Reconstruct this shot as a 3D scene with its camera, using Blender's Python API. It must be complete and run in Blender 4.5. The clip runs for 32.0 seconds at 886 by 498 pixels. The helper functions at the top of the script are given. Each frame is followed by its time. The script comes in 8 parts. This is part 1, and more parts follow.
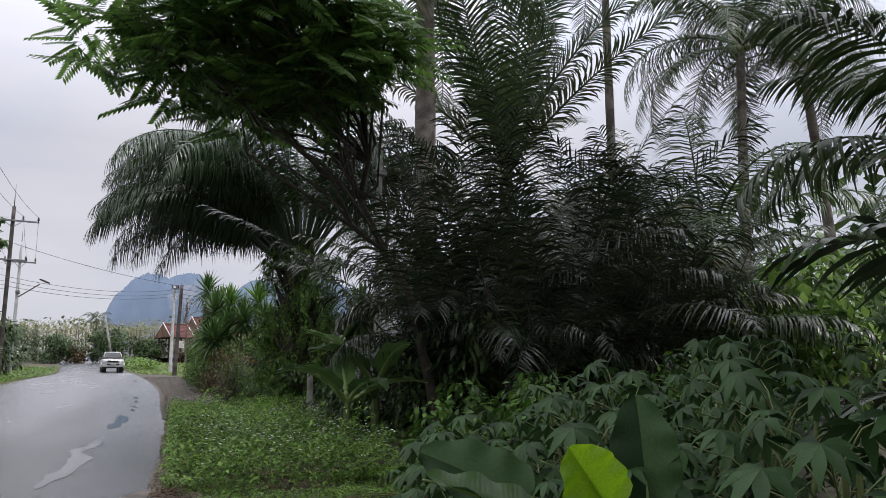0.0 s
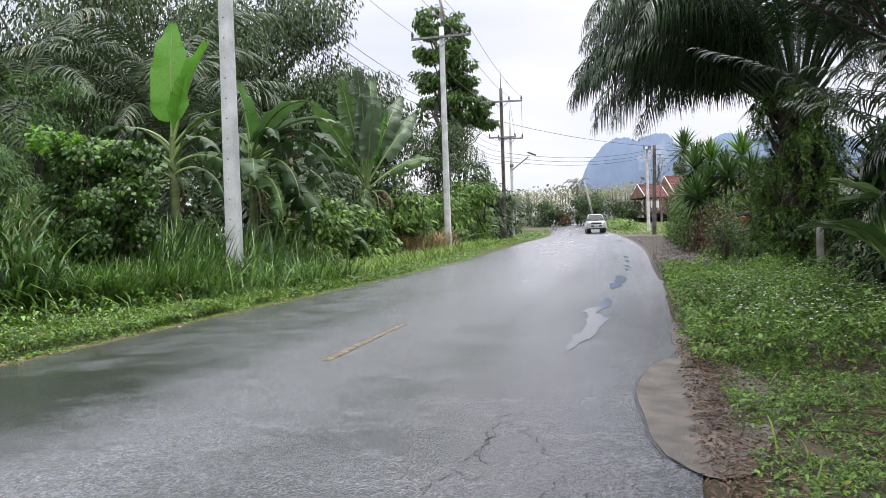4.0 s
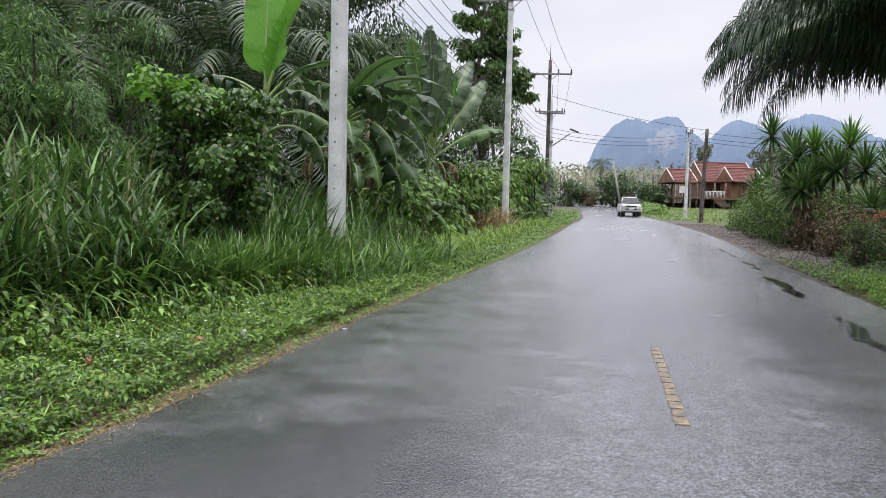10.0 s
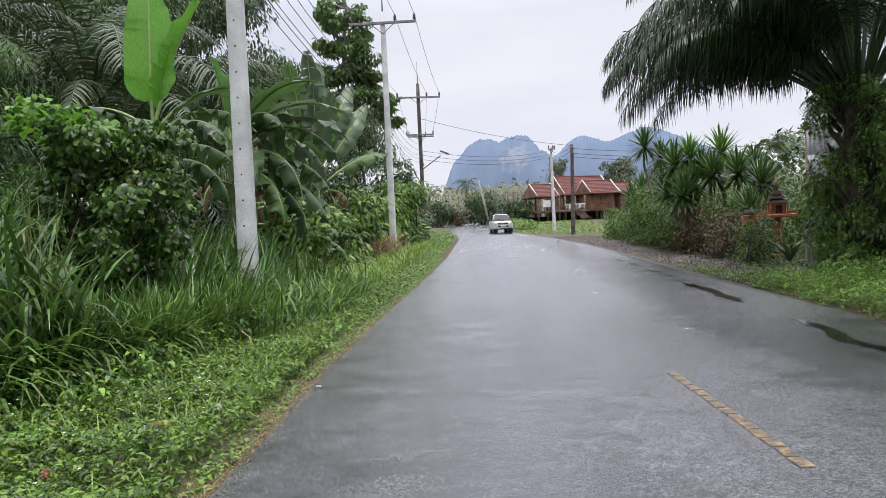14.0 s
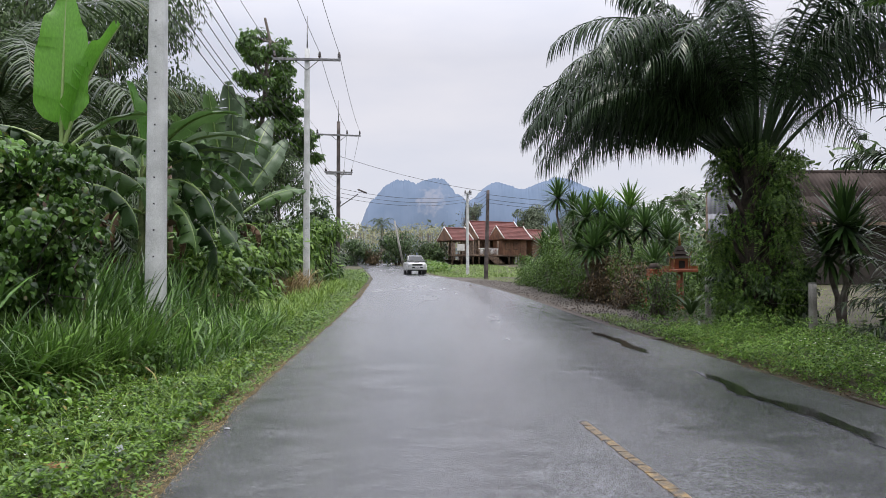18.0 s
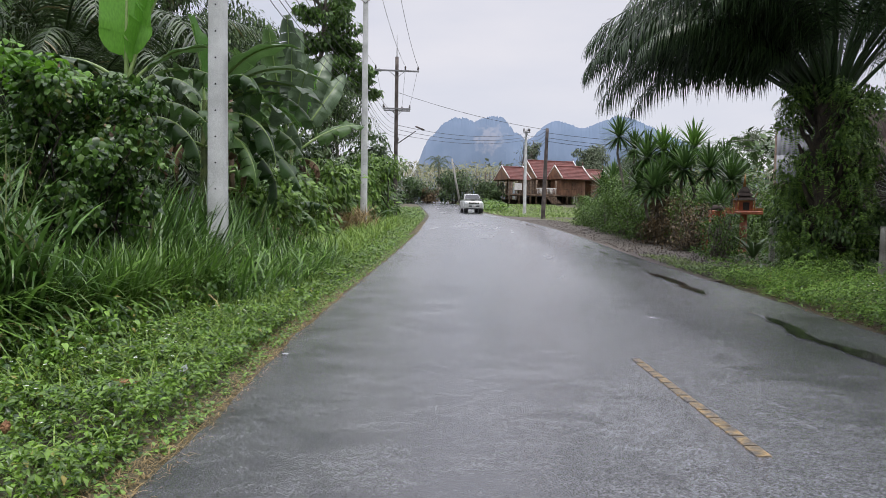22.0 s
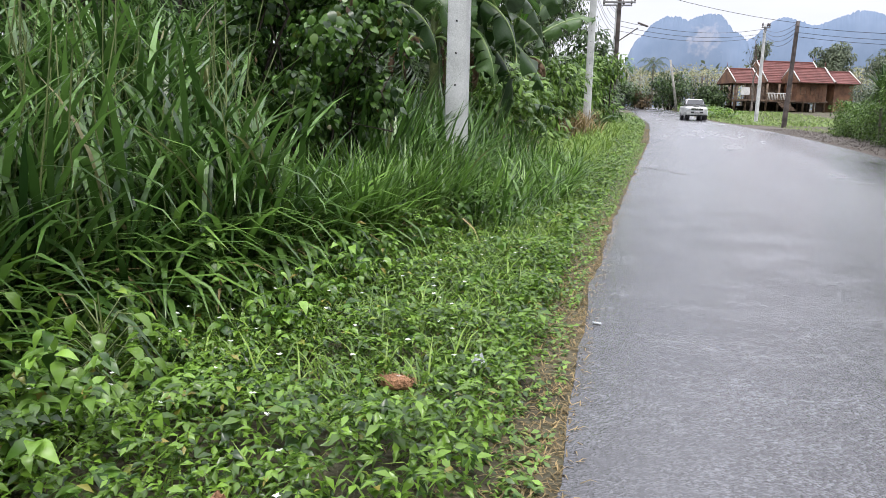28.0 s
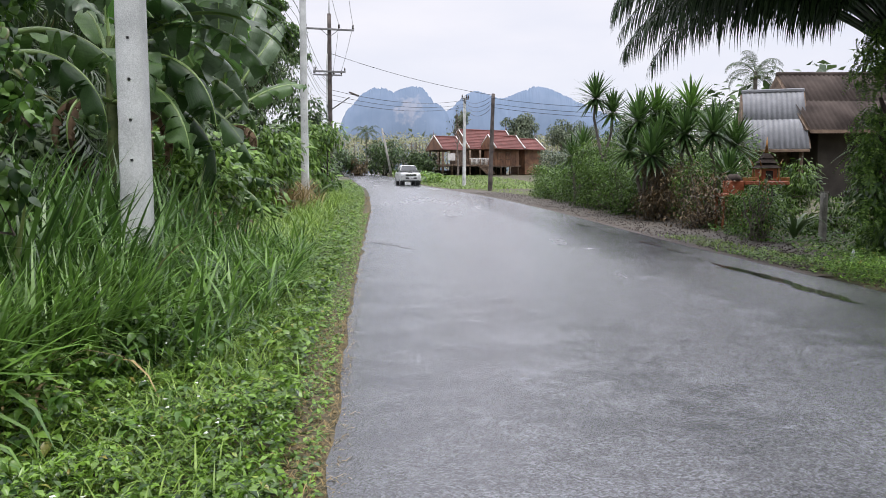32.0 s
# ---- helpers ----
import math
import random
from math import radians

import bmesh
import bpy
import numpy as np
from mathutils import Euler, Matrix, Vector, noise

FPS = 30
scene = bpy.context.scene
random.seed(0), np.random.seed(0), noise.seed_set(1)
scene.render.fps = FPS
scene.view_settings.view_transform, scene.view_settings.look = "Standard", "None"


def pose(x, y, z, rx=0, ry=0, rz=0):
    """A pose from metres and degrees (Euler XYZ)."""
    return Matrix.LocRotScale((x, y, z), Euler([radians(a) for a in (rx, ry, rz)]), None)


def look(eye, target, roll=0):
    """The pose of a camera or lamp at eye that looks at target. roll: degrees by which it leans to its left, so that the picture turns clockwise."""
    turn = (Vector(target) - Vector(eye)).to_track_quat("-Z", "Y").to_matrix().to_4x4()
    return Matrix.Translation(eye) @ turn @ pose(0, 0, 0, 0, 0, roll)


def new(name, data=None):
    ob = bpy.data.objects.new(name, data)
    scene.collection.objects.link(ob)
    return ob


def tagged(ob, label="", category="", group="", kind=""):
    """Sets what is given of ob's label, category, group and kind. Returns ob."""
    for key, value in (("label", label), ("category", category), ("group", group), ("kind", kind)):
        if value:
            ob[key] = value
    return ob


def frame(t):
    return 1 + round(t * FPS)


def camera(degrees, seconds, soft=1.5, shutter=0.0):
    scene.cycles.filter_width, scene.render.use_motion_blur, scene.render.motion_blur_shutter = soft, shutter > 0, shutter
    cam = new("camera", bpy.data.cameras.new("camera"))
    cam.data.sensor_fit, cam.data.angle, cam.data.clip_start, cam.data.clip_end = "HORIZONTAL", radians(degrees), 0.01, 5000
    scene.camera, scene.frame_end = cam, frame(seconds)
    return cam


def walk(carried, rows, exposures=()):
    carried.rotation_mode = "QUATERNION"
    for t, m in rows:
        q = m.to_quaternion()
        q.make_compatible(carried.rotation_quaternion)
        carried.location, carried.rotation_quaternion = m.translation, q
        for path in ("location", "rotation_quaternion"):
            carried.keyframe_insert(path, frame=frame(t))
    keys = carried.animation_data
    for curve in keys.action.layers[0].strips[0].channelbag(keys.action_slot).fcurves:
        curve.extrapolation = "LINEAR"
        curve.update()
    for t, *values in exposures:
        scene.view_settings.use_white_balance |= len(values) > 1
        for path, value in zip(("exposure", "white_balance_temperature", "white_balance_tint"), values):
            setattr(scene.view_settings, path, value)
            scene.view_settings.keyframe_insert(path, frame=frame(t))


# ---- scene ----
cam = camera(61.9, 32.0, soft=0.4)
PATH = [
    (0, (5.204, -0.869, 0.984), (5.763, 1.023, 1.313), -0.1),
    (0.5, (5.178, -0.848, 0.973), (5.533, 1.11, 1.173), -2.5),
    (1, (5.073, -0.879, 0.976), (5.196, 1.113, 1.113), -3.2),
    (1.5, (5.048, -0.775, 0.982), (4.877, 1.217, 0.958), -3.1),
    (2, (5.06, -0.59, 0.995), (4.721, 1.381, 0.977), -3.0),
    (2.5, (5.057, -0.495, 0.996), (4.674, 1.468, 0.977), -2.5),
    (3, (4.991, -0.365, 1.012), (4.617, 1.599, 0.993), -2.3),
    (3.5, (4.914, -0.251, 1.012), (4.433, 1.69, 0.988), -2.2),
    (4, (4.811, -0.053, 1.019), (4.163, 1.838, 0.99), -1.9),
    (4.5, (4.638, 0.077, 1.018), (3.906, 1.937, 0.985), -1.8),
    (6.5, (3.624, 0.522, 1.164), (2.651, 2.267, 1.09), 0.3),
    (7, (3.389, 0.647, 1.182), (2.43, 2.4, 1.101), 0.3),
    (7.5, (3.115, 0.738, 1.191), (2.189, 2.508, 1.103), 2.3),
    (8, (2.844, 0.766, 1.204), (1.961, 2.558, 1.11), 2.3),
    (8.5, (2.595, 0.873, 1.206), (1.737, 2.677, 1.106), 2.2),
    (9, (2.349, 0.957, 1.204), (1.647, 2.827, 1.107), 2.1),
    (9.5, (2.109, 0.976, 1.213), (1.437, 2.857, 1.11), 1.8),
    (10, (1.899, 1.078, 1.226), (1.247, 2.966, 1.12), 1.4),
    (10.5, (1.705, 1.121, 1.235), (1.12, 3.03, 1.126), 1.2),
    (11, (1.495, 1.12, 1.243), (0.991, 3.052, 1.132), 0.3),
    (11.5, (1.323, 1.172, 1.244), (0.838, 3.109, 1.134), -0.5),
    (12, (1.182, 1.279, 1.255), (0.722, 3.222, 1.145), -0.8),
    (12.5, (0.998, 1.312, 1.255), (0.568, 3.263, 1.148), -0.7),
    (13, (0.818, 1.363, 1.255), (0.41, 3.317, 1.141), -0.7),
    (13.5, (0.717, 1.484, 1.262), (0.366, 3.452, 1.193), -2.1),
    (14, (0.655, 1.588, 1.281), (0.356, 3.565, 1.239), -2.7),
    (14.5, (0.646, 1.608, 1.311), (0.383, 3.591, 1.307), -0.4),
    (15, (0.61, 1.629, 1.315), (0.404, 3.618, 1.343), -0.1),
    (15.5, (0.59, 1.574, 1.304), (0.417, 3.566, 1.342), -0.3),
    (17.5, (0.607, 1.569, 1.316), (0.52, 3.566, 1.374), -0.3),
    (18, (0.584, 1.565, 1.316), (0.521, 3.563, 1.377), -0.1),
    (18.5, (0.592, 1.554, 1.305), (0.549, 3.553, 1.366), -0.1),
    (19, (0.587, 1.553, 1.301), (0.567, 3.552, 1.357), 0.0),
    (19.5, (0.58, 1.553, 1.303), (0.58, 3.552, 1.353), 0.3),
    (20, (0.565, 1.565, 1.31), (0.57, 3.565, 1.356), 0.4),
    (20.5, (0.551, 1.561, 1.301), (0.464, 3.559, 1.324), 0.7),
    (21, (0.558, 1.566, 1.296), (0.413, 3.561, 1.247), 0.8),
    (21.5, (0.58, 1.543, 1.288), (0.428, 3.535, 1.184), 0.9),
    (22, (0.598, 1.576, 1.27), (0.384, 3.562, 1.165), 0.9),
    (22.5, (0.533, 1.615, 1.257), (0.134, 3.571, 1.135), 0.9),
    (23, (0.36, 1.676, 1.259), (-0.153, 3.603, 1.107), -0.3),
    (23.5, (0.192, 1.778, 1.261), (-0.491, 3.647, 1.055), -0.6),
    (24, (0.12, 1.983, 1.268), (-0.582, 3.843, 1.047), 2.4),
    (24.5, (0.046, 2.129, 1.247), (-0.723, 3.953, 0.96), 4.0),
    (26.5, (-0.515, 2.834, 1.19), (-1.27, 4.642, 0.787), 0.7),
    (27, (-0.663, 3.029, 1.197), (-1.398, 4.85, 0.815), -0.2),
    (27.5, (-0.704, 3.284, 1.207), (-1.424, 5.112, 0.83), 1.1),
    (28, (-0.765, 3.5, 1.2), (-1.474, 5.334, 0.835), 1.5),
    (28.5, (-0.862, 3.714, 1.218), (-1.556, 5.561, 0.893), 0.7),
    (29, (-0.886, 3.91, 1.213), (-1.56, 5.765, 0.89), 0.8),
    (29.5, (-0.864, 4.079, 1.227), (-1.516, 5.934, 0.863), 0.2),
    (30, (-0.903, 4.248, 1.237), (-1.51, 6.113, 0.844), -0.2),
    (30.5, (-0.991, 4.48, 1.24), (-1.467, 6.383, 0.855), -0.4),
    (31, (-0.978, 4.684, 1.254), (-1.326, 6.628, 0.937), -1.2),
    (31.5, (-0.888, 4.786, 1.323), (-1.095, 6.763, 1.103), -0.6),
    (32, (-1.096, 5.314, 1.337), (-1.098, 7.306, 1.157), 0.1),
]
walk(cam, [(t, look(eye, target, roll)) for t, eye, target, roll in PATH],
     exposures=[(0, -0.12), (1, 0.02), (2, 0.33), (3, 0.4), (4, 0.45), (9, 0.28), (13, 0.26), (15, 0.2), (19, 0.04), (21, 0.02), (23, 0.15), (26, 0.45), (29, 0.5), (31, 0.44), (32, 0.3)])

# ---------------------------------------------------------------- light
world = bpy.data.worlds.new("overcast_sky")
scene.world = world
world.use_nodes = True
wn, wl = world.node_tree.nodes, world.node_tree.links
wn.clear()
w_out = wn.new("ShaderNodeOutputWorld")
w_sky = wn.new("ShaderNodeTexSky")
w_sky.sky_type, w_sky.sun_disc = "NISHITA", False
w_sky.sun_elevation, w_sky.sun_rotation = radians(70), radians(139)
w_bg = wn.new("ShaderNodeBackground")
w_bg.inputs[1].default_value = 0.1
w_cloud = wn.new("ShaderNodeBackground")
w_cloud.inputs[1].default_value = 0.8
w_noise = wn.new("ShaderNodeTexNoise")
w_noise.inputs["Scale"].default_value, w_noise.inputs["Detail"].default_value = 2.2, 5.0
w_co = wn.new("ShaderNodeTexCoord")
w_map = wn.new("ShaderNodeMapping")
w_map.inputs["Scale"].default_value = (1, 1, 3.2)
w_ramp = wn.new("ShaderNodeValToRGB")
w_ramp.color_ramp.elements[0].position, w_ramp.color_ramp.elements[1].position = 0.35, 0.68
w_ramp.color_ramp.elements[0].color = (0.83, 0.855, 0.99, 1)
w_ramp.color_ramp.elements[1].color = (1.05, 1.02, 1.085, 1)
w_mix = wn.new("ShaderNodeMixShader")
w_mix.inputs[0].default_value = 0.88
wl.new(w_co.outputs["Generated"], w_map.inputs[0])
wl.new(w_map.outputs[0], w_noise.inputs["Vector"])
wl.new(w_noise.outputs["Fac"], w_ramp.inputs[0])
w_sep = wn.new("ShaderNodeSeparateXYZ")
w_grad = wn.new("ShaderNodeMapRange")
w_grad.inputs["From Min"].default_value, w_grad.inputs["From Max"].default_value = 0.28, 1.0
w_grad.inputs["To Min"].default_value, w_grad.inputs["To Max"].default_value = 0.80, 3.1
wl.new(w_co.outputs["Generated"], w_sep.inputs[0])
wl.new(w_sep.outputs["Z"], w_grad.inputs["Value"])
wl.new(w_grad.outputs[0], w_cloud.inputs[1])
wl.new(w_ramp.outputs[0], w_cloud.inputs[0])
wl.new(w_sky.outputs[0], w_bg.inputs[0])
wl.new(w_bg.outputs[0], w_mix.inputs[1])
wl.new(w_cloud.outputs[0], w_mix.inputs[2])
wl.new(w_mix.outputs[0], w_out.inputs[0])

sun_data = bpy.data.lights.new("sun", "SUN")
sun_data.energy, sun_data.angle, sun_data.color = 1.5, radians(14), (1.0, 0.96, 0.9)
sun = new("sun", sun_data)
sun.matrix_world = look((0, 0, 60), (-14, 16, 0))

# ---------------------------------------------------------------- helpers


def part(name, me, material, parent=None, label=""):
    """One mesh object, under parent if given."""
    if isinstance(me, bmesh.types.BMesh):
        bm, me = me, bpy.data.meshes.new(name)
        bm.to_mesh(me)
        bm.free()
    if material and not me.materials:
        me.materials.append(material)
        if me.get("ribbed"):
            me.materials.append(M_rib)
    ob = new(name, me)
    if parent:
        ob.parent = parent
    if label:
        ob["label"] = label
    return ob


def empty(name, at=(0, 0, 0), rz=0.0):
    ob = new(name)
    ob.empty_display_size = 0.1
    ob.matrix_basis = pose(*at, 0, 0, rz)
    return ob


def mesh_np(name, verts, faces, smooth=False):
    """A mesh from arrays of points (n, 3) and of faces (m, 3 or 4)."""
    verts, faces = np.asarray(verts, np.float32).reshape(-1, 3), np.asarray(faces, np.int32)
    k = faces.shape[1]
    me = bpy.data.meshes.new(name)
    me.vertices.add(len(verts))
    me.vertices.foreach_set("co", verts.ravel())
    me.loops.add(faces.size)
    me.loops.foreach_set("vertex_index", faces.ravel())
    me.polygons.add(len(faces))
    me.polygons.foreach_set("loop_start", np.arange(0, faces.size, k, dtype=np.int32))
    if smooth:
        me.polygons.foreach_set("use_smooth", np.ones(len(faces), bool))
    me.update(calc_edges=True)
    return me


def material(name, rough=0.6, metal=0.0):
    m = bpy.data.materials.new(name)
    m.use_nodes = True
    b = m.node_tree.nodes["Principled BSDF"]
    b.inputs["Roughness"].default_value, b.inputs["Metallic"].default_value = rough, metal
    return m, m.node_tree.nodes, m.node_tree.links, b


def noisy(name, c1, c2, scale=5.0, rough=0.7, metal=0.0, bump=0.2, fine=60.0, c3=None, lo=0.35, hi=0.65):
    """Two-scale noise between colours, with fine relief."""
    m, n, l, b = material(name, rough, metal)
    co = n.new("ShaderNodeTexCoord")
    a = n.new("ShaderNodeTexNoise")
    a.inputs["Scale"].default_value, a.inputs["Detail"].default_value = scale, 6
    r = n.new("ShaderNodeValToRGB")
    r.color_ramp.elements[0].position, r.color_ramp.elements[1].position = lo, hi
    r.color_ramp.elements[0].color, r.color_ramp.elements[1].color = (*c1, 1), (*c2, 1)
    if c3:
        e = r.color_ramp.elements.new(0.5 * (lo + hi))
        e.color = (*c3, 1)
    f = n.new("ShaderNodeTexNoise")
    f.inputs["Scale"].default_value, f.inputs["Detail"].default_value = fine, 4
    mx = n.new("ShaderNodeMix")
    mx.data_type, mx.blend_type = "RGBA", "OVERLAY"
    mx.inputs[0].default_value = 0.45
    bp = n.new("ShaderNodeBump")
    bp.inputs["Strength"].default_value, bp.inputs["Distance"].default_value = bump, 0.02
    l.new(co.outputs["Object"], a.inputs["Vector"])
    l.new(co.outputs["Object"], f.inputs["Vector"])
    l.new(a.outputs["Fac"], r.inputs[0])
    l.new(r.outputs[0], mx.inputs[6])
    l.new(f.outputs["Fac"], mx.inputs[7])
    l.new(mx.outputs[2], b.inputs["Base Color"])
    l.new(f.outputs["Fac"], bp.inputs["Height"])
    l.new(bp.outputs[0], b.inputs["Normal"])
    return m


def leafy(name, c1, c2, rough=0.45, glow=0.35, dead=None, pleat=0.0):
    """Leaf colour that varies from leaf to leaf, with light coming through the blade."""
    m, n, l, b = material(name, rough)
    g = n.new("ShaderNodeNewGeometry")
    r = n.new("ShaderNodeValToRGB")
    r.color_ramp.elements[0].color = (*(0.68 * c for c in c1), 1)
    r.color_ramp.elements[1].color = (*(1.2 * c for c in c2), 1)
    if dead:
        r.color_ramp.elements[1].position = 0.972
        e = r.color_ramp.elements.new(0.992)
        e.color = (*dead, 1)
    no = n.new("ShaderNodeTexNoise")
    no.inputs["Scale"].default_value, no.inputs["Detail"].default_value = 30, 3
    mx = n.new("ShaderNodeMix")
    mx.data_type, mx.blend_type = "RGBA", "OVERLAY"
    mx.inputs[0].default_value = 0.35
    tr = n.new("ShaderNodeBsdfTranslucent")
    sh = n.new("ShaderNodeMixShader")
    sh.inputs[0].default_value = glow
    if pleat:
        g = n.new("ShaderNodeObjectInfo")
        l.new(g.outputs["Random"], r.inputs[0])
    else:
        l.new(g.outputs["Random Per Island"], r.inputs[0])
    l.new(r.outputs[0], mx.inputs[6])
    l.new(no.outputs["Fac"], mx.inputs[7])
    l.new(mx.outputs[2], b.inputs["Base Color"])
    l.new(mx.outputs[2], tr.inputs["Color"])
    l.new(b.outputs[0], sh.inputs[1])
    l.new(tr.outputs[0], sh.inputs[2])
    l.new(sh.outputs[0], n["Material Output"].inputs[0])
    if pleat:
        # side veins across the blade
        co = n.new("ShaderNodeTexCoord")
        wv = n.new("ShaderNodeTexWave")
        wv.bands_direction = "Y"
        wv.inputs["Scale"].default_value, wv.inputs["Distortion"].default_value, wv.inputs["Detail"].default_value = pleat, 1.2, 2
        bp = n.new("ShaderNodeBump")
        bp.inputs["Strength"].default_value, bp.inputs["Distance"].default_value = 0.2, 0.004
        l.new(co.outputs["Object"], wv.inputs["Vector"])
        l.new(wv.outputs["Fac"], bp.inputs["Height"])
        l.new(bp.outputs[0], b.inputs["Normal"])
    return m


def leaf_strip(length, width, rows=3, fold=0.25, droop=0.3, shape=0.45):
    """A leaf along +y from the origin, widest at `shape`, folded along its midrib and drooping: points and quads."""
    v, f = [], []
    for i in range(rows + 1):
        s = i / rows
        w = width * 0.5 * max(0.03, (s / shape) ** 0.7 if s < shape else (1 - (s - shape) / (1 - shape)) ** 0.8)
        y, z = length * s * (1 - 0.25 * droop * s), -droop * length * s * s
        v += [(-w, y, z + fold * w), (0, y, z), (w, y, z + fold * w)]
    for i in range(rows):
        a = 3 * i
        f += [(a, a + 1, a + 4, a + 3), (a + 1, a + 2, a + 5, a + 4)]
    return np.array(v, float), np.array(f, int)


def turns(rng, n, tilt=(0, 1.2), yaw=None):
    """Random turns: yaw about z, then lifted by tilt about the leaf's own x."""
    y = rng.uniform(0, 2 * np.pi, n) if yaw is None else yaw
    t = rng.uniform(*tilt, n)
    r = rng.uniform(-0.5, 0.5, n)
    cy, sy, ct, st, cr, sr = np.cos(y), np.sin(y), np.cos(t), np.sin(t), np.cos(r), np.sin(r)
    Z = np.zeros(n)
    O = np.ones(n)
    mz = np.stack([cy, -sy, Z, sy, cy, Z, Z, Z, O], 1).reshape(n, 3, 3)
    mx = np.stack([O, Z, Z, Z, ct, -st, Z, st, ct], 1).reshape(n, 3, 3)
    my = np.stack([cr, Z, sr, Z, O, Z, -sr, Z, cr], 1).reshape(n, 3, 3)
    return mz @ mx @ my


def scatter(name, template, pos, rot, size):
    """Copies of one leaf template, joined into a mesh."""
    v, f = template
    n = len(pos)
    V = np.einsum("nij,kj->nki", rot, v) * np.asarray(size).reshape(-1, 1, 1) + np.asarray(pos)[:, None, :]
    F = f[None] + (np.arange(n) * len(v))[:, None, None]
    return mesh_np(name, V.reshape(-1, 3), F.reshape(-1, f.shape[1]), True)


# ---------------------------------------------------------------- plan of the road and the ground
GROUND_Y = [-60, 10, 17, 24, 33, 43, 55, 71, 80, 90, 100, 140, 300]
GROUND_Z = [0, 0, 0.04, 0.15, 0.38, 0.60, 0.76, 0.97, 1.30, 1.75, 2.15, 3.2, 4.0]
LEFT_Y = [-60, -20, 3.5, 5.8, 8.0, 11.5, 15, 26.4, 31.7, 37, 46, 56.6, 72, 94.5, 107]
LEFT_X = [-0.6, -0.6, -0.95, -1.2, -1.56, -1.92, -2.26, -3.25, -3.68, -4.25, -5.2, -6.4, -8.6, -12.6, -18]
RIGHT_Y = [-60, -20, 2.3, 5.4, 8.2, 11.2, 15.4, 20, 25, 30, 37, 45, 64, 90, 107]
RIGHT_X = [5.2, 5.2, 4.85, 4.7, 4.56, 4.40, 4.16, 3.76, 3.38, 2.95, 2.1, 1.0, -1.5, -6.3, -10.5]


def smooth_at(y, ys, xs, r=2.0):
    y = np.asarray(y, float)
    return sum(np.interp(y + d * r, ys, xs) for d in (-1, -0.5, 0, 0.5, 1)) / 5


def ground_z(x, y):
    return smooth_at(y, GROUND_Y, GROUND_Z, 4.0)


def left_x(y):
    return smooth_at(y, LEFT_Y, LEFT_X, 1.5)


def right_x(y):
    return smooth_at(y, RIGHT_Y, RIGHT_X, 1.5)

# ---------------------------------------------------------------- materials
M_soil = noisy("verge_soil", (0.042, 0.035, 0.02), (0.10, 0.082, 0.05), 2.5, rough=0.9, bump=0.6, fine=40, c3=(0.065, 0.06, 0.032))
M_gravel = noisy("shoulder_gravel", (0.065, 0.055, 0.046), (0.105, 0.09, 0.074), 9, rough=0.85, bump=0.9, fine=45)
M_sand = noisy("washed_sand", (0.10, 0.09, 0.075), (0.19, 0.165, 0.135), 5, rough=0.6, bump=0.6, fine=150)
M_concrete = noisy("pole_concrete", (0.40, 0.41, 0.40), (0.60, 0.61, 0.60), 2.2, rough=0.75, bump=0.25, fine=70)
M_concrete_old = noisy("old_concrete", (0.16, 0.15, 0.13), (0.36, 0.35, 0.32), 2.0, rough=0.85, bump=0.3, fine=60)
M_tarred = noisy("tarred_pole", (0.035, 0.028, 0.025), (0.11, 0.09, 0.08), 2.5, rough=0.8, bump=0.3)
M_steel = noisy("galvanised_steel", (0.13, 0.13, 0.13), (0.26, 0.26, 0.26), 6, rough=0.55, metal=0.6, bump=0.1)
M_porcelain = noisy("brown_porcelain", (0.02, 0.014, 0.012), (0.05, 0.03, 0.025), 8, rough=0.25, bump=0.02)
M_wire = noisy("cable_black", (0.012, 0.012, 0.013), (0.03, 0.03, 0.03), 4, rough=0.6, bump=0.0)
M_wire_bare = noisy("cable_aluminium", (0.16, 0.16, 0.17), (0.25, 0.25, 0.26), 4, rough=0.5, metal=0.4, bump=0.0)
M_wood = noisy("weathered_wood", (0.07, 0.045, 0.03), (0.20, 0.14, 0.095), 3.0, rough=0.8, bump=0.4, fine=30)
M_teak = noisy("teak_boards", (0.10, 0.048, 0.027), (0.22, 0.11, 0.058), 1.4, rough=0.6, bump=0.2, fine=20)
M_rooftile = noisy("red_roof_tile", (0.12, 0.036, 0.03), (0.18, 0.058, 0.048), 1.2, rough=0.6, bump=0.4, fine=9)
M_white = noisy("white_bargeboard", (0.62, 0.60, 0.57), (0.78, 0.77, 0.74), 2, rough=0.6, bump=0.05)
M_grey_tile = noisy("grey_cement_tile", (0.13, 0.135, 0.145), (0.20, 0.205, 0.22), 1.2, rough=0.5, bump=0.2, fine=25)
M_brown_tile = noisy("brown_cement_tile", (0.035, 0.028, 0.025), (0.085, 0.068, 0.06), 0.8, rough=0.95, bump=0.3, fine=25)
M_brown_tile.node_tree.nodes["Principled BSDF"].inputs["Specular IOR Level"].default_value = 0.12
M_shrine = noisy("shrine_red_paint", (0.20, 0.055, 0.025), (0.36, 0.11, 0.05), 6, rough=0.5, bump=0.15)
M_gold = noisy("faded_gold_paint", (0.22, 0.10, 0.035), (0.36, 0.19, 0.06), 12, rough=0.45, metal=0.2, bump=0.1)
M_bark = noisy("grey_bark", (0.075, 0.06, 0.05), (0.20, 0.175, 0.15), 4, rough=0.9, bump=0.7, fine=28)
M_bark_dark = noisy("dark_bark", (0.02, 0.016, 0.012), (0.065, 0.05, 0.038), 5, rough=0.9, bump=0.8, fine=30)
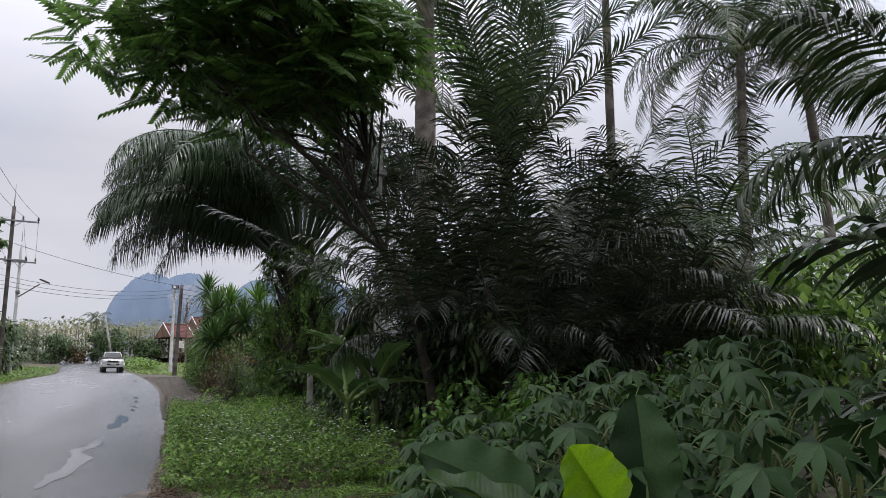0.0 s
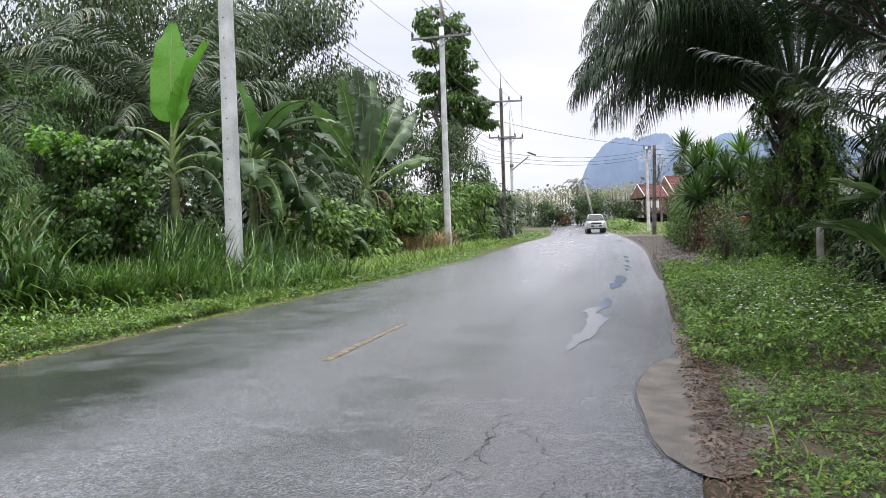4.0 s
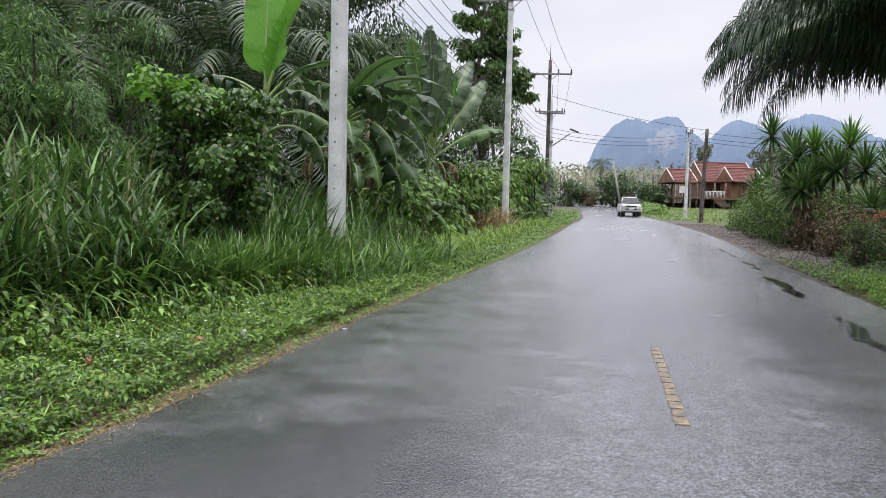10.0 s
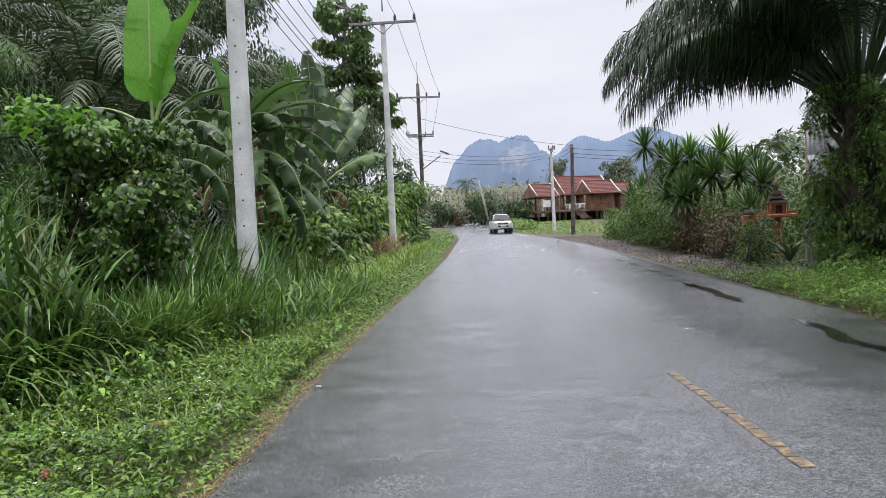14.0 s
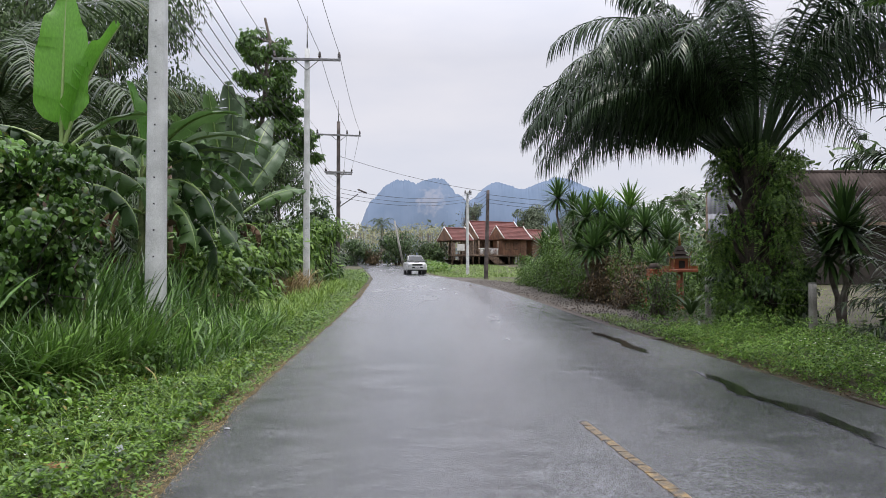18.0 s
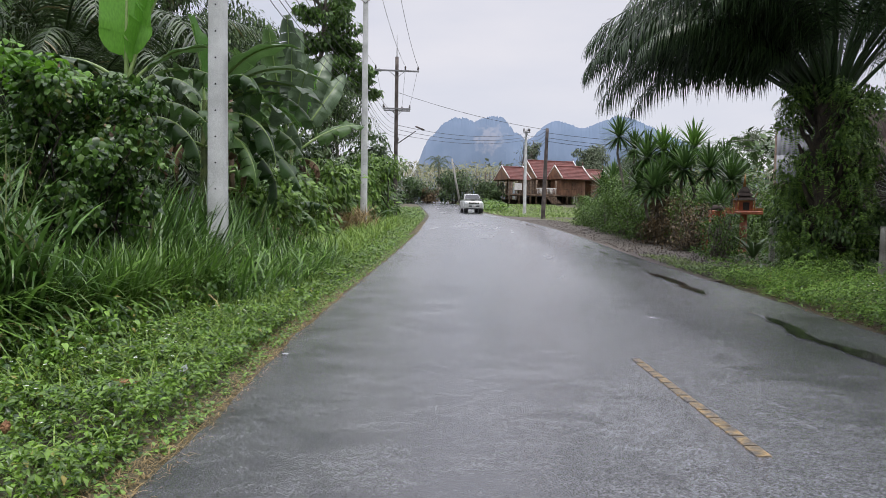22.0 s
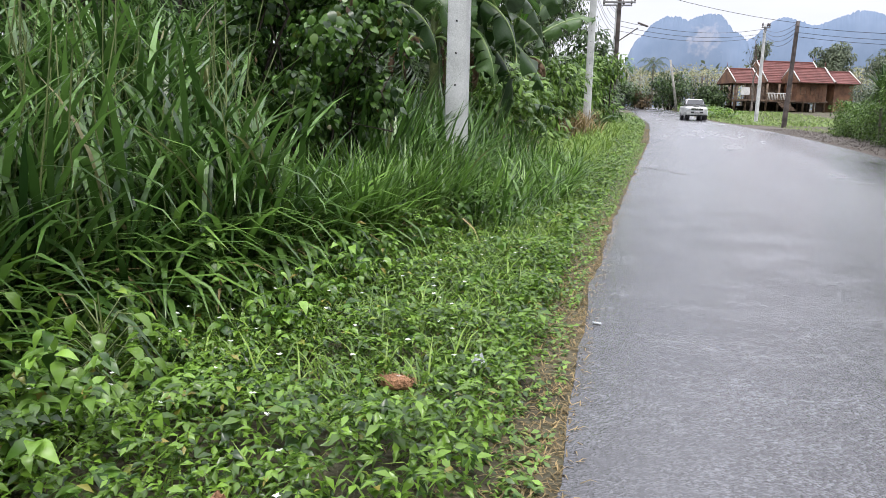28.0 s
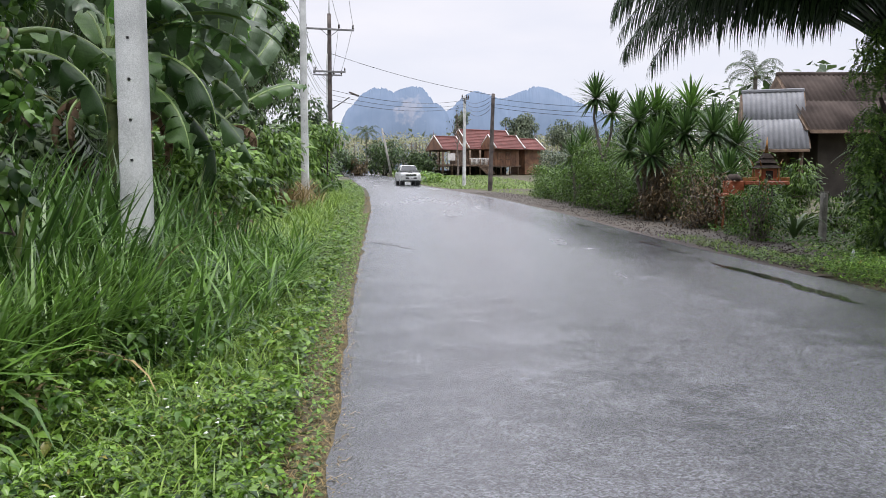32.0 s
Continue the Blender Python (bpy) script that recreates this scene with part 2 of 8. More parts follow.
M_stem = noisy("green_stem", (0.07, 0.10, 0.03), (0.15, 0.18, 0.06), 6, rough=0.55, bump=0.15, fine=25)
M_rib = leafy("pale_midrib", (0.16, 0.24, 0.07), (0.24, 0.34, 0.11), rough=0.4, glow=0.1)
M_dry = leafy("dry_leaf", (0.065, 0.04, 0.024), (0.18, 0.115, 0.07), rough=0.8, glow=0.2)
M_straw = leafy("dry_grass", (0.15, 0.115, 0.05), (0.30, 0.22, 0.10), rough=0.7, glow=0.25)
M_weed = leafy("weed_leaf", (0.02, 0.066, 0.009), (0.165, 0.29, 0.036), rough=0.28, glow=0.35, dead=(0.30, 0.26, 0.06))
M_weed_mid = leafy("verge_flower_leaf", (0.036, 0.105, 0.015), (0.19, 0.33, 0.05), rough=0.35, glow=0.3, dead=(0.24, 0.2, 0.05))
M_weed_dark = leafy("shade_weed_leaf", (0.03, 0.085, 0.012), (0.10, 0.20, 0.03), rough=0.42, glow=0.3)
M_grass = leafy("tall_grass_blade", (0.024, 0.07, 0.014), (0.115, 0.22, 0.046), rough=0.28, glow=0.25, dead=(0.2, 0.185, 0.08))
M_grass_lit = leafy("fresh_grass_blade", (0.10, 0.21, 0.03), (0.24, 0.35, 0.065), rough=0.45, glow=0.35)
M_grass_mid = leafy("roadside_grass_blade", (0.045, 0.115, 0.02), (0.15, 0.27, 0.05), rough=0.35, glow=0.3)
M_vine = leafy("vine_leaf", (0.022, 0.066, 0.014), (0.095, 0.185, 0.032), rough=0.33, glow=0.3, dead=(0.13, 0.12, 0.03))
M_vine_top = leafy("young_vine_leaf", (0.08, 0.21, 0.018), (0.16, 0.33, 0.035), rough=0.4, glow=0.4)
M_bamboo = leafy("feathery_leaf", (0.026, 0.07, 0.016), (0.10, 0.19, 0.045), rough=0.5, glow=0.35)
M_tree = leafy("tree_leaf", (0.025, 0.052, 0.019), (0.08, 0.125, 0.042), rough=0.45, glow=0.2)
M_tree_dark = leafy("dark_tree_leaf", (0.022, 0.05, 0.016), (0.085, 0.14, 0.046), rough=0.32, glow=0.2)
M_pinnate = leafy("pinnate_leaf", (0.034, 0.085, 0.016), (0.11, 0.2, 0.042), rough=0.4, glow=0.5)
M_shrub = leafy("shrub_leaf", (0.042, 0.105, 0.02), (0.17, 0.28, 0.055), rough=0.3, glow=0.3)
M_shrub_red = leafy("reddish_leaf", (0.05, 0.042, 0.022), (0.15, 0.10, 0.045), rough=0.5, glow=0.25)
M_hedge = leafy("hedge_leaf", (0.026, 0.066, 0.014), (0.125, 0.21, 0.042), rough=0.42, glow=0.28)
M_palm = leafy("palm_leaflet", (0.014, 0.032, 0.012), (0.045, 0.08, 0.03), rough=0.27, glow=0.12)
# shade inside the palm clump is put into this dull dark green
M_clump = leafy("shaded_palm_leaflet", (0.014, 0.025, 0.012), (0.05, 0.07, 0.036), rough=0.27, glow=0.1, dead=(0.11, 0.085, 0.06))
M_coconut = leafy("coconut_leaflet", (0.024, 0.05, 0.018), (0.068, 0.108, 0.036), rough=0.35, glow=0.2, dead=(0.22, 0.17, 0.08))
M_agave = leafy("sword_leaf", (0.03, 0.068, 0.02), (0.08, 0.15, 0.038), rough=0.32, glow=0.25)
# lit copy of M_agave: brightness of the light is in the colour
M_agave_lit = leafy("lit_sword_leaf", (0.06, 0.14, 0.025), (0.13, 0.24, 0.045), rough=0.4, glow=0.3)
M_banana = leafy("banana_blade", (0.04, 0.095, 0.025), (0.095, 0.175, 0.048), rough=0.33, glow=0.35, pleat=20)
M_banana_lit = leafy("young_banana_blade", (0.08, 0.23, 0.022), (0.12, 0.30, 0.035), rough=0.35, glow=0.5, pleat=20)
M_banana_wax = leafy("waxy_banana_blade", (0.08, 0.125, 0.065), (0.13, 0.19, 0.105), rough=0.33, glow=0.25, pleat=20)
# tree shade over the cassava is painted into this dark leaf green
M_cassava = leafy("cassava_leaf", (0.016, 0.042, 0.014), (0.042, 0.085, 0.028), rough=0.5, glow=0.2)
M_cassava.node_tree.nodes["Principled BSDF"].inputs["Specular IOR Level"].default_value = 0.22
for m_ in (M_tree, M_tree_dark, M_bamboo, M_shrub, M_hedge):
    m_.node_tree.nodes["Principled BSDF"].inputs["Specular IOR Level"].default_value = 0.28
# sunlight on one leaf is put into its bright yellow-green colour
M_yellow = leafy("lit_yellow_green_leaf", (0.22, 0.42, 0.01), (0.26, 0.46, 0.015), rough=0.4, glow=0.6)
# pale olive plantation green with distance haze mixed into the colour
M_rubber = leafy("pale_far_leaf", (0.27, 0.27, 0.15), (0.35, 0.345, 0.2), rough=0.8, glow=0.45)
M_field = leafy("dry_field_grass", (0.12, 0.22, 0.045), (0.22, 0.31, 0.08), rough=0.5, glow=0.3)
# green greyed and lightened: the haze of distance is in the leaf colour
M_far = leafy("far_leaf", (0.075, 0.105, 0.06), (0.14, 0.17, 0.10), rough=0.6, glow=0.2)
M_flower = leafy("white_petal", (0.75, 0.76, 0.72), (0.85, 0.85, 0.82), rough=0.6, glow=0.3)
M_plastic = noisy("crumpled_white_plastic", (0.28, 0.30, 0.31), (0.46, 0.48, 0.50), 20, rough=0.3, bump=0.4)
M_husk = noisy("coconut_husk", (0.17, 0.085, 0.04), (0.36, 0.19, 0.10), 18, rough=0.9, bump=0.9, fine=90)
M_tyre = noisy("tyre_rubber", (0.012, 0.012, 0.012), (0.03, 0.03, 0.03), 20, rough=0.75, bump=0.3)
M_alloy = noisy("alloy_wheel", (0.42, 0.42, 0.42), (0.55, 0.55, 0.55), 6, rough=0.3, metal=0.8, bump=0.02)
M_silver = noisy("silver_car_paint", (0.46, 0.47, 0.46), (0.52, 0.53, 0.52), 1.5, rough=0.28, metal=0.35, bump=0.0)
M_blacktrim = noisy("black_trim", (0.012, 0.012, 0.012), (0.03, 0.03, 0.03), 10, rough=0.4, bump=0.05)
M_chrome = noisy("chrome", (0.6, 0.6, 0.6), (0.7, 0.7, 0.7), 4, rough=0.12, metal=1.0, bump=0.0)
M_carglass = noisy("tinted_glass", (0.02, 0.025, 0.028), (0.035, 0.04, 0.045), 1, rough=0.05, bump=0.0)
M_lens = noisy("headlamp_lens", (0.55, 0.57, 0.58), (0.7, 0.72, 0.73), 9, rough=0.1, bump=0.0)
M_plate = noisy("number_plate_white", (0.7, 0.7, 0.7), (0.78, 0.78, 0.78), 5, rough=0.5, bump=0.0)
M_marking = noisy("worn_yellow_paint", (0.09, 0.085, 0.082), (0.40, 0.27, 0.12), 16, rough=0.28, bump=0.5, fine=70, c3=(0.20, 0.15, 0.09), lo=0.4, hi=0.66)
# shade inside cracks, bolt holes and the shrine doorway, painted near-black
M_crack = noisy("crack_shadow", (0.008, 0.008, 0.008), (0.02, 0.02, 0.02), 20, rough=0.9, bump=0.2)
# wall brown darkened throughout to hold the shadow of the eaves
M_wallpaint = noisy("eave_shaded_brown_wall", (0.03, 0.024, 0.018), (0.06, 0.05, 0.04), 1.2, rough=0.8, bump=0.1)


def wet_asphalt():
    """Aged grey asphalt after rain: fine stone, dark damp patches, glossy films of water along the wheel tracks."""
    m, n, l, b = material("wet_asphalt")
    co = n.new("ShaderNodeTexCoord")
    mp = n.new("ShaderNodeMapping")
    mp.inputs["Scale"].default_value = (1.0, 0.22, 1.0)
    mp.inputs["Rotation"].default_value = (0, 0, radians(-6))
    big = n.new("ShaderNodeTexNoise")
    big.inputs["Scale"].default_value, big.inputs["Detail"].default_value = 0.75, 7
    big.inputs["Roughness"].default_value = 0.62
    cr = n.new("ShaderNodeValToRGB")
    cr.color_ramp.elements[0].position, cr.color_ramp.elements[1].position = 0.33, 0.68
    cr.color_ramp.elements[0].color, cr.color_ramp.elements[1].color = (0.094, 0.097, 0.106, 1), (0.124, 0.128, 0.138, 1)
    stone = n.new("ShaderNodeTexVoronoi")
    stone.inputs["Scale"].default_value = 85
    mid = n.new("ShaderNodeTexNoise")
    mid.inputs["Scale"].default_value, mid.inputs["Detail"].default_value = 9, 8
    mx = n.new("ShaderNodeMix")
    mx.data_type, mx.blend_type = "RGBA", "OVERLAY"
    mx.inputs[0].default_value = 0.3
    mx2 = n.new("ShaderNodeMix")
    mx2.data_type, mx2.blend_type = "RGBA", "MULTIPLY"
    mx2.inputs[0].default_value = 1.0
    grit = n.new("ShaderNodeMapRange")
    grit.inputs["To Min"].default_value, grit.inputs["To Max"].default_value = 0.3, 1.6
    rr = n.new("ShaderNodeMapRange")
    rr.inputs["From Min"].default_value, rr.inputs["From Max"].default_value = 0.36, 0.64
    rr.inputs["To Min"].default_value, rr.inputs["To Max"].default_value = 0.22, 0.28
    bp = n.new("ShaderNodeBump")
    bp.inputs["Strength"].default_value, bp.inputs["Distance"].default_value = 0.22, 0.012
    l.new(co.outputs["Object"], mp.inputs[0])
    l.new(mp.outputs[0], big.inputs["Vector"])
    l.new(co.outputs["Object"], stone.inputs["Vector"])
    l.new(co.outputs["Object"], mid.inputs["Vector"])
    l.new(big.outputs["Fac"], cr.inputs[0])
    l.new(cr.outputs[0], mx.inputs[6])
    l.new(mid.outputs["Fac"], mx.inputs[7])
    l.new(mx.outputs[2], mx2.inputs[6])
    l.new(stone.outputs["Color"], grit.inputs["Value"])
    l.new(grit.outputs[0], mx2.inputs[7])
    # standing wet film, breaking up across the lane
    att = n.new("ShaderNodeAttribute")
    att.attribute_name = "wetness"
    film = n.new("ShaderNodeTexNoise")
    film.inputs["Scale"].default_value, film.inputs["Detail"].default_value = 1.7, 11
    film.inputs["Roughness"].default_value = 0.72
    mp2 = n.new("ShaderNodeMapping")
    mp2.inputs["Scale"].default_value = (0.8, 1.0, 1.0)
    tot = n.new("ShaderNodeMath")
    wet = n.new("ShaderNodeMapRange")
    wet.inputs["From Min"].default_value, wet.inputs["From Max"].default_value = 0.84, 1.3
    l.new(co.outputs["Object"], mp2.inputs[0])
    l.new(mp2.outputs[0], film.inputs["Vector"])
    l.new(att.outputs["Fac"], tot.inputs[0])
    l.new(film.outputs["Fac"], tot.inputs[1])
    l.new(tot.outputs[0], wet.inputs["Value"])
    soak = n.new("ShaderNodeMix")
    soak.data_type, soak.blend_type = "RGBA", "MULTIPLY"
    soak.inputs[7].default_value = (0.32, 0.32, 0.33, 1)
    l.new(wet.outputs[0], soak.inputs[0])
    l.new(mx2.outputs[2], soak.inputs[6])
    l.new(soak.outputs[2], b.inputs["Base Color"])
    l.new(big.outputs["Fac"], rr.inputs["Value"])
    gloss = n.new("ShaderNodeMix")
    gloss.inputs[3].default_value = 0.11
    l.new(wet.outputs[0], gloss.inputs[0])
    l.new(rr.outputs[0], gloss.inputs[2])
    l.new(gloss.outputs[0], b.inputs["Roughness"])
    flat = n.new("ShaderNodeMapRange")
    flat.inputs["To Min"].default_value, flat.inputs["To Max"].default_value = 0.45, 0.16
    l.new(wet.outputs[0], flat.inputs["Value"])
    l.new(flat.outputs[0], bp.inputs["Strength"])
    rough = n.new("ShaderNodeTexNoise")
    rough.inputs["Scale"].default_value, rough.inputs["Detail"].default_value = 42, 6
    rough.inputs["Roughness"].default_value = 0.7
    l.new(co.outputs["Object"], rough.inputs["Vector"])
    hgt = n.new("ShaderNodeMath")
    l.new(stone.outputs["Distance"], hgt.inputs[0])
    l.new(rough.outputs["Fac"], hgt.inputs[1])
    l.new(hgt.outputs[0], bp.inputs["Height"])
    l.new(bp.outputs[0], b.inputs["Normal"])
    # the stones stand dry or wet one by one
    film_w = n.new("ShaderNodeMapRange")
    film_w.inputs["From Min"].default_value, film_w.inputs["From Max"].default_value = 0.38, 0.62
    film_w.inputs["To Min"].default_value, film_w.inputs["To Max"].default_value = 0.12, 0.55
    l.new(rough.outputs["Fac"], film_w.inputs["Value"])
    thin = n.new("ShaderNodeMapRange")
    thin.inputs["To Min"].default_value, thin.inputs["To Max"].default_value = 1.0, 0.15
    l.new(wet.outputs[0], thin.inputs["Value"])
    coat = n.new("ShaderNodeMath")
    coat.operation = "MULTIPLY"
    l.new(film_w.outputs[0], coat.inputs[0])
    l.new(thin.outputs[0], coat.inputs[1])
    l.new(coat.outputs[0], b.inputs["Coat Weight"])
    b.inputs["Specular IOR Level"].default_value = 1.0
    b.inputs["Coat Roughness"].default_value, b.inputs["Coat IOR"].default_value = 0.25, 1.45
    l.new(bp.outputs[0], b.inputs["Coat Normal"])
    return m


def water_film():
    m, n, l, b = material("puddle_water", 0.09)
    b.inputs["Base Color"].default_value = (0.018, 0.018, 0.018, 1)
    no = n.new("ShaderNodeTexNoise")
    no.inputs["Scale"].default_value = 7
    bp = n.new("ShaderNodeBump")
    bp.inputs["Strength"].default_value, bp.inputs["Distance"].default_value = 0.08, 0.01
    l.new(no.outputs["Fac"], bp.inputs["Height"])
    l.new(bp.outputs[0], b.inputs["Normal"])
    return m


def hazy_rock():
    """Wooded limestone with paler cliff faces; the haze of two kilometres of damp air is painted into its blue colour
    and glow.
    """
    m, n, l, b = material("hazy_limestone", 0.95)
    co = n.new("ShaderNodeTexCoord")
    mp = n.new("ShaderNodeMapping")
    mp.inputs["Scale"].default_value = (1, 1, 0.9)
    a = n.new("ShaderNodeTexNoise")
    a.inputs["Scale"].default_value, a.inputs["Detail"].default_value = 0.022, 9
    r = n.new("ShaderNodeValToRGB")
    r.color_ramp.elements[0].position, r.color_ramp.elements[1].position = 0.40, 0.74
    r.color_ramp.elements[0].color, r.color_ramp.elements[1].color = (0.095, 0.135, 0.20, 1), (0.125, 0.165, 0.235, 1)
    # one bare cliff face high on the nearer mountain
    far = n.new("ShaderNodeVectorMath")
    far.operation = "SUBTRACT"
    far.inputs[1].default_value = (-92, 1950, 192)
    sq = n.new("ShaderNodeMapping")
    sq.inputs["Scale"].default_value = (1 / 42, 0.0, 1 / 40)
    dist = n.new("ShaderNodeVectorMath")
    dist.operation = "LENGTH"
    jag = n.new("ShaderNodeTexNoise")
    jag.inputs["Scale"].default_value, jag.inputs["Detail"].default_value = 0.06, 8
    add = n.new("ShaderNodeMath")
    add.operation = "MULTIPLY_ADD"
    add.inputs[1].default_value = 3.2
    bare = n.new("ShaderNodeMapRange")
    bare.inputs["From Min"].default_value, bare.inputs["From Max"].default_value = 2.55, 1.9
    mxc = n.new("ShaderNodeMix")
    mxc.data_type = "RGBA"
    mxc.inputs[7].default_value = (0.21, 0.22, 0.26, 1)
    l.new(co.outputs["Object"], far.inputs[0])
    l.new(far.outputs[0], sq.inputs[0])
    l.new(sq.outputs[0], dist.inputs[0])
    l.new(co.outputs["Object"], jag.inputs["Vector"])
    l.new(jag.outputs["Fac"], add.inputs[0])
    l.new(dist.outputs["Value"], add.inputs[2])
    l.new(add.outputs[0], bare.inputs["Value"])
    l.new(bare.outputs[0], mxc.inputs[0])
    l.new(r.outputs[0], mxc.inputs[6])
    l.new(co.outputs["Object"], mp.inputs[0])
    l.new(mp.outputs[0], a.inputs["Vector"])
    l.new(a.outputs["Fac"], r.inputs[0])
    l.new(mxc.outputs[2], b.inputs["Base Color"])
    # faint blue glow stands for the veil of air before the ridges
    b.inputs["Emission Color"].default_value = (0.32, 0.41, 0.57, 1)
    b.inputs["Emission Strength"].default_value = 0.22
    return m


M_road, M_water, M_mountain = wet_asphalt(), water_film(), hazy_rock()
# ---------------------------------------------------------------- builders


class Build:
    """Collects points and quads."""

    def __init__(self):
        self.v, self.f, self.n = [], [], 0

    def add(self, v, f):
        v, f = np.asarray(v, float).reshape(-1, 3), np.asarray(f, int).reshape(-1, 4)
        self.v.append(v)
        self.f.append(f + self.n)
        self.n += len(v)
        return self

    def tube(self, pts, rad, sides=7):
        """A tube along points, with a radius at each, and flat ends."""
        pts = np.asarray(pts, float)
        rad = np.broadcast_to(np.asarray(rad, float), (len(pts),))
        tan = np.gradient(pts, axis=0)
        tan /= np.linalg.norm(tan, axis=1, keepdims=True) + 1e-9
        ref = np.where(np.abs(tan[:, 2:3]) > 0.9, np.array([[1.0, 0, 0]]), np.array([[0, 0, 1.0]]))
        a = np.cross(tan, ref)
        a /= np.linalg.norm(a, axis=1, keepdims=True) + 1e-9
        c = np.cross(tan, a)
        an = np.linspace(0, 2 * np.pi, sides, endpoint=False)
        ring = a[:, None] * np.cos(an)[None, :, None] + c[:, None] * np.sin(an)[None, :, None]
        v = (pts[:, None] + ring * rad[:, None, None]).reshape(-1, 3)
        k, f = len(pts), []
        for i in range(k - 1):
            for j in range(sides):
                q = (j + 1) % sides
                f.append((i * sides + j, i * sides + q, (i + 1) * sides + q, (i + 1) * sides + j))
        return self.add(v, f)

    def mesh(self, name, smooth=True):
        return mesh_np(name, np.vstack(self.v), np.vstack(self.f), smooth)


def bevelled_box(lo, hi, bev=0.02, seg=1):
    bm = bmesh.new()
    bmesh.ops.create_cube(bm, size=1)
    for v in bm.verts:
        v.co = Vector([lo[i] + (v.co[i] + 0.5) * (hi[i] - lo[i]) for i in range(3)])
    if bev:
        bmesh.ops.bevel(bm, geom=bm.edges[:], offset=bev, segments=seg, affect="EDGES")
    return bm


def strip(length, width, rows=4, arc=1.0, lift=1.3, shape=0.3):
    """A blade that leaves the origin at an angle `lift` and bends over by `arc`, along +y."""
    v, f, y, z = [], [], 0.0, 0.0
    for i in range(rows + 1):
        s = i / rows
        w = width * 0.5 * (0.45 + 0.55 * min(1, s / shape)) * (1.0 if s < 0.55 else max(0.04, 1 - ((s - 0.55) / 0.45) ** 1.3))
        v += [(-w, y, z), (w, y, z)]
        a = lift - arc * (s + 0.5 / rows) ** 1.2
        y += math.cos(a) * length / rows
        z += math.sin(a) * length / rows
    for i in range(rows):
        f.append((2 * i, 2 * i + 1, 2 * i + 3, 2 * i + 2))
    return np.array(v, float), np.array(f, int)


def spin(n, yaw):
    c, s, Z, O = np.cos(yaw), np.sin(yaw), np.zeros(n), np.ones(n)
    return np.stack([c, -s, Z, s, c, Z, Z, Z, O], 1).reshape(n, 3, 3)


def blades(name, rng, xy, height, width, mat, parent=None, label="", zoff=0.0, arcs=(0.9, 1.7), lifts=(1.15, 1.5), rows=5):
    """Grass blades at the points xy, in ten arches, joined into one mesh."""
    b = Build()
    n = len(xy)
    kind = rng.integers(0, 10, n)
    z = ground_z(xy[:, 0], xy[:, 1]) - 0.03 + zoff + np.zeros(n)
    for k in range(10):
        sel = np.where(kind == k)[0]
        if not len(sel):
            continue
        v, f = strip(1.0, width, rows, rng.uniform(*arcs), rng.uniform(*lifts))
        h = np.broadcast_to(height, (n,))[sel] * rng.uniform(0.45, 1.2, len(sel))
        R = spin(len(sel), rng.uniform(0, 6.283, len(sel)))
        V = np.einsum("nij,kj->nki", R, v) * h[:, None, None] + np.column_stack([xy[sel], z[sel]])[:, None]
        b.add(V.reshape(-1, 3), (f[None] + (np.arange(len(sel)) * len(v))[:, None, None]).reshape(-1, 4))
    return part(name, b.mesh(name), mat, parent, label)


def clumped(rng, n, x0, x1, y0, y1, k, spread):
    """Points in tufts, inside a box of the plan."""
    c = np.column_stack([rng.uniform(x0, x1, k), rng.uniform(y0, y1, k)])
    return c[rng.integers(0, k, n)] + rng.normal(0, spread, (n, 2))


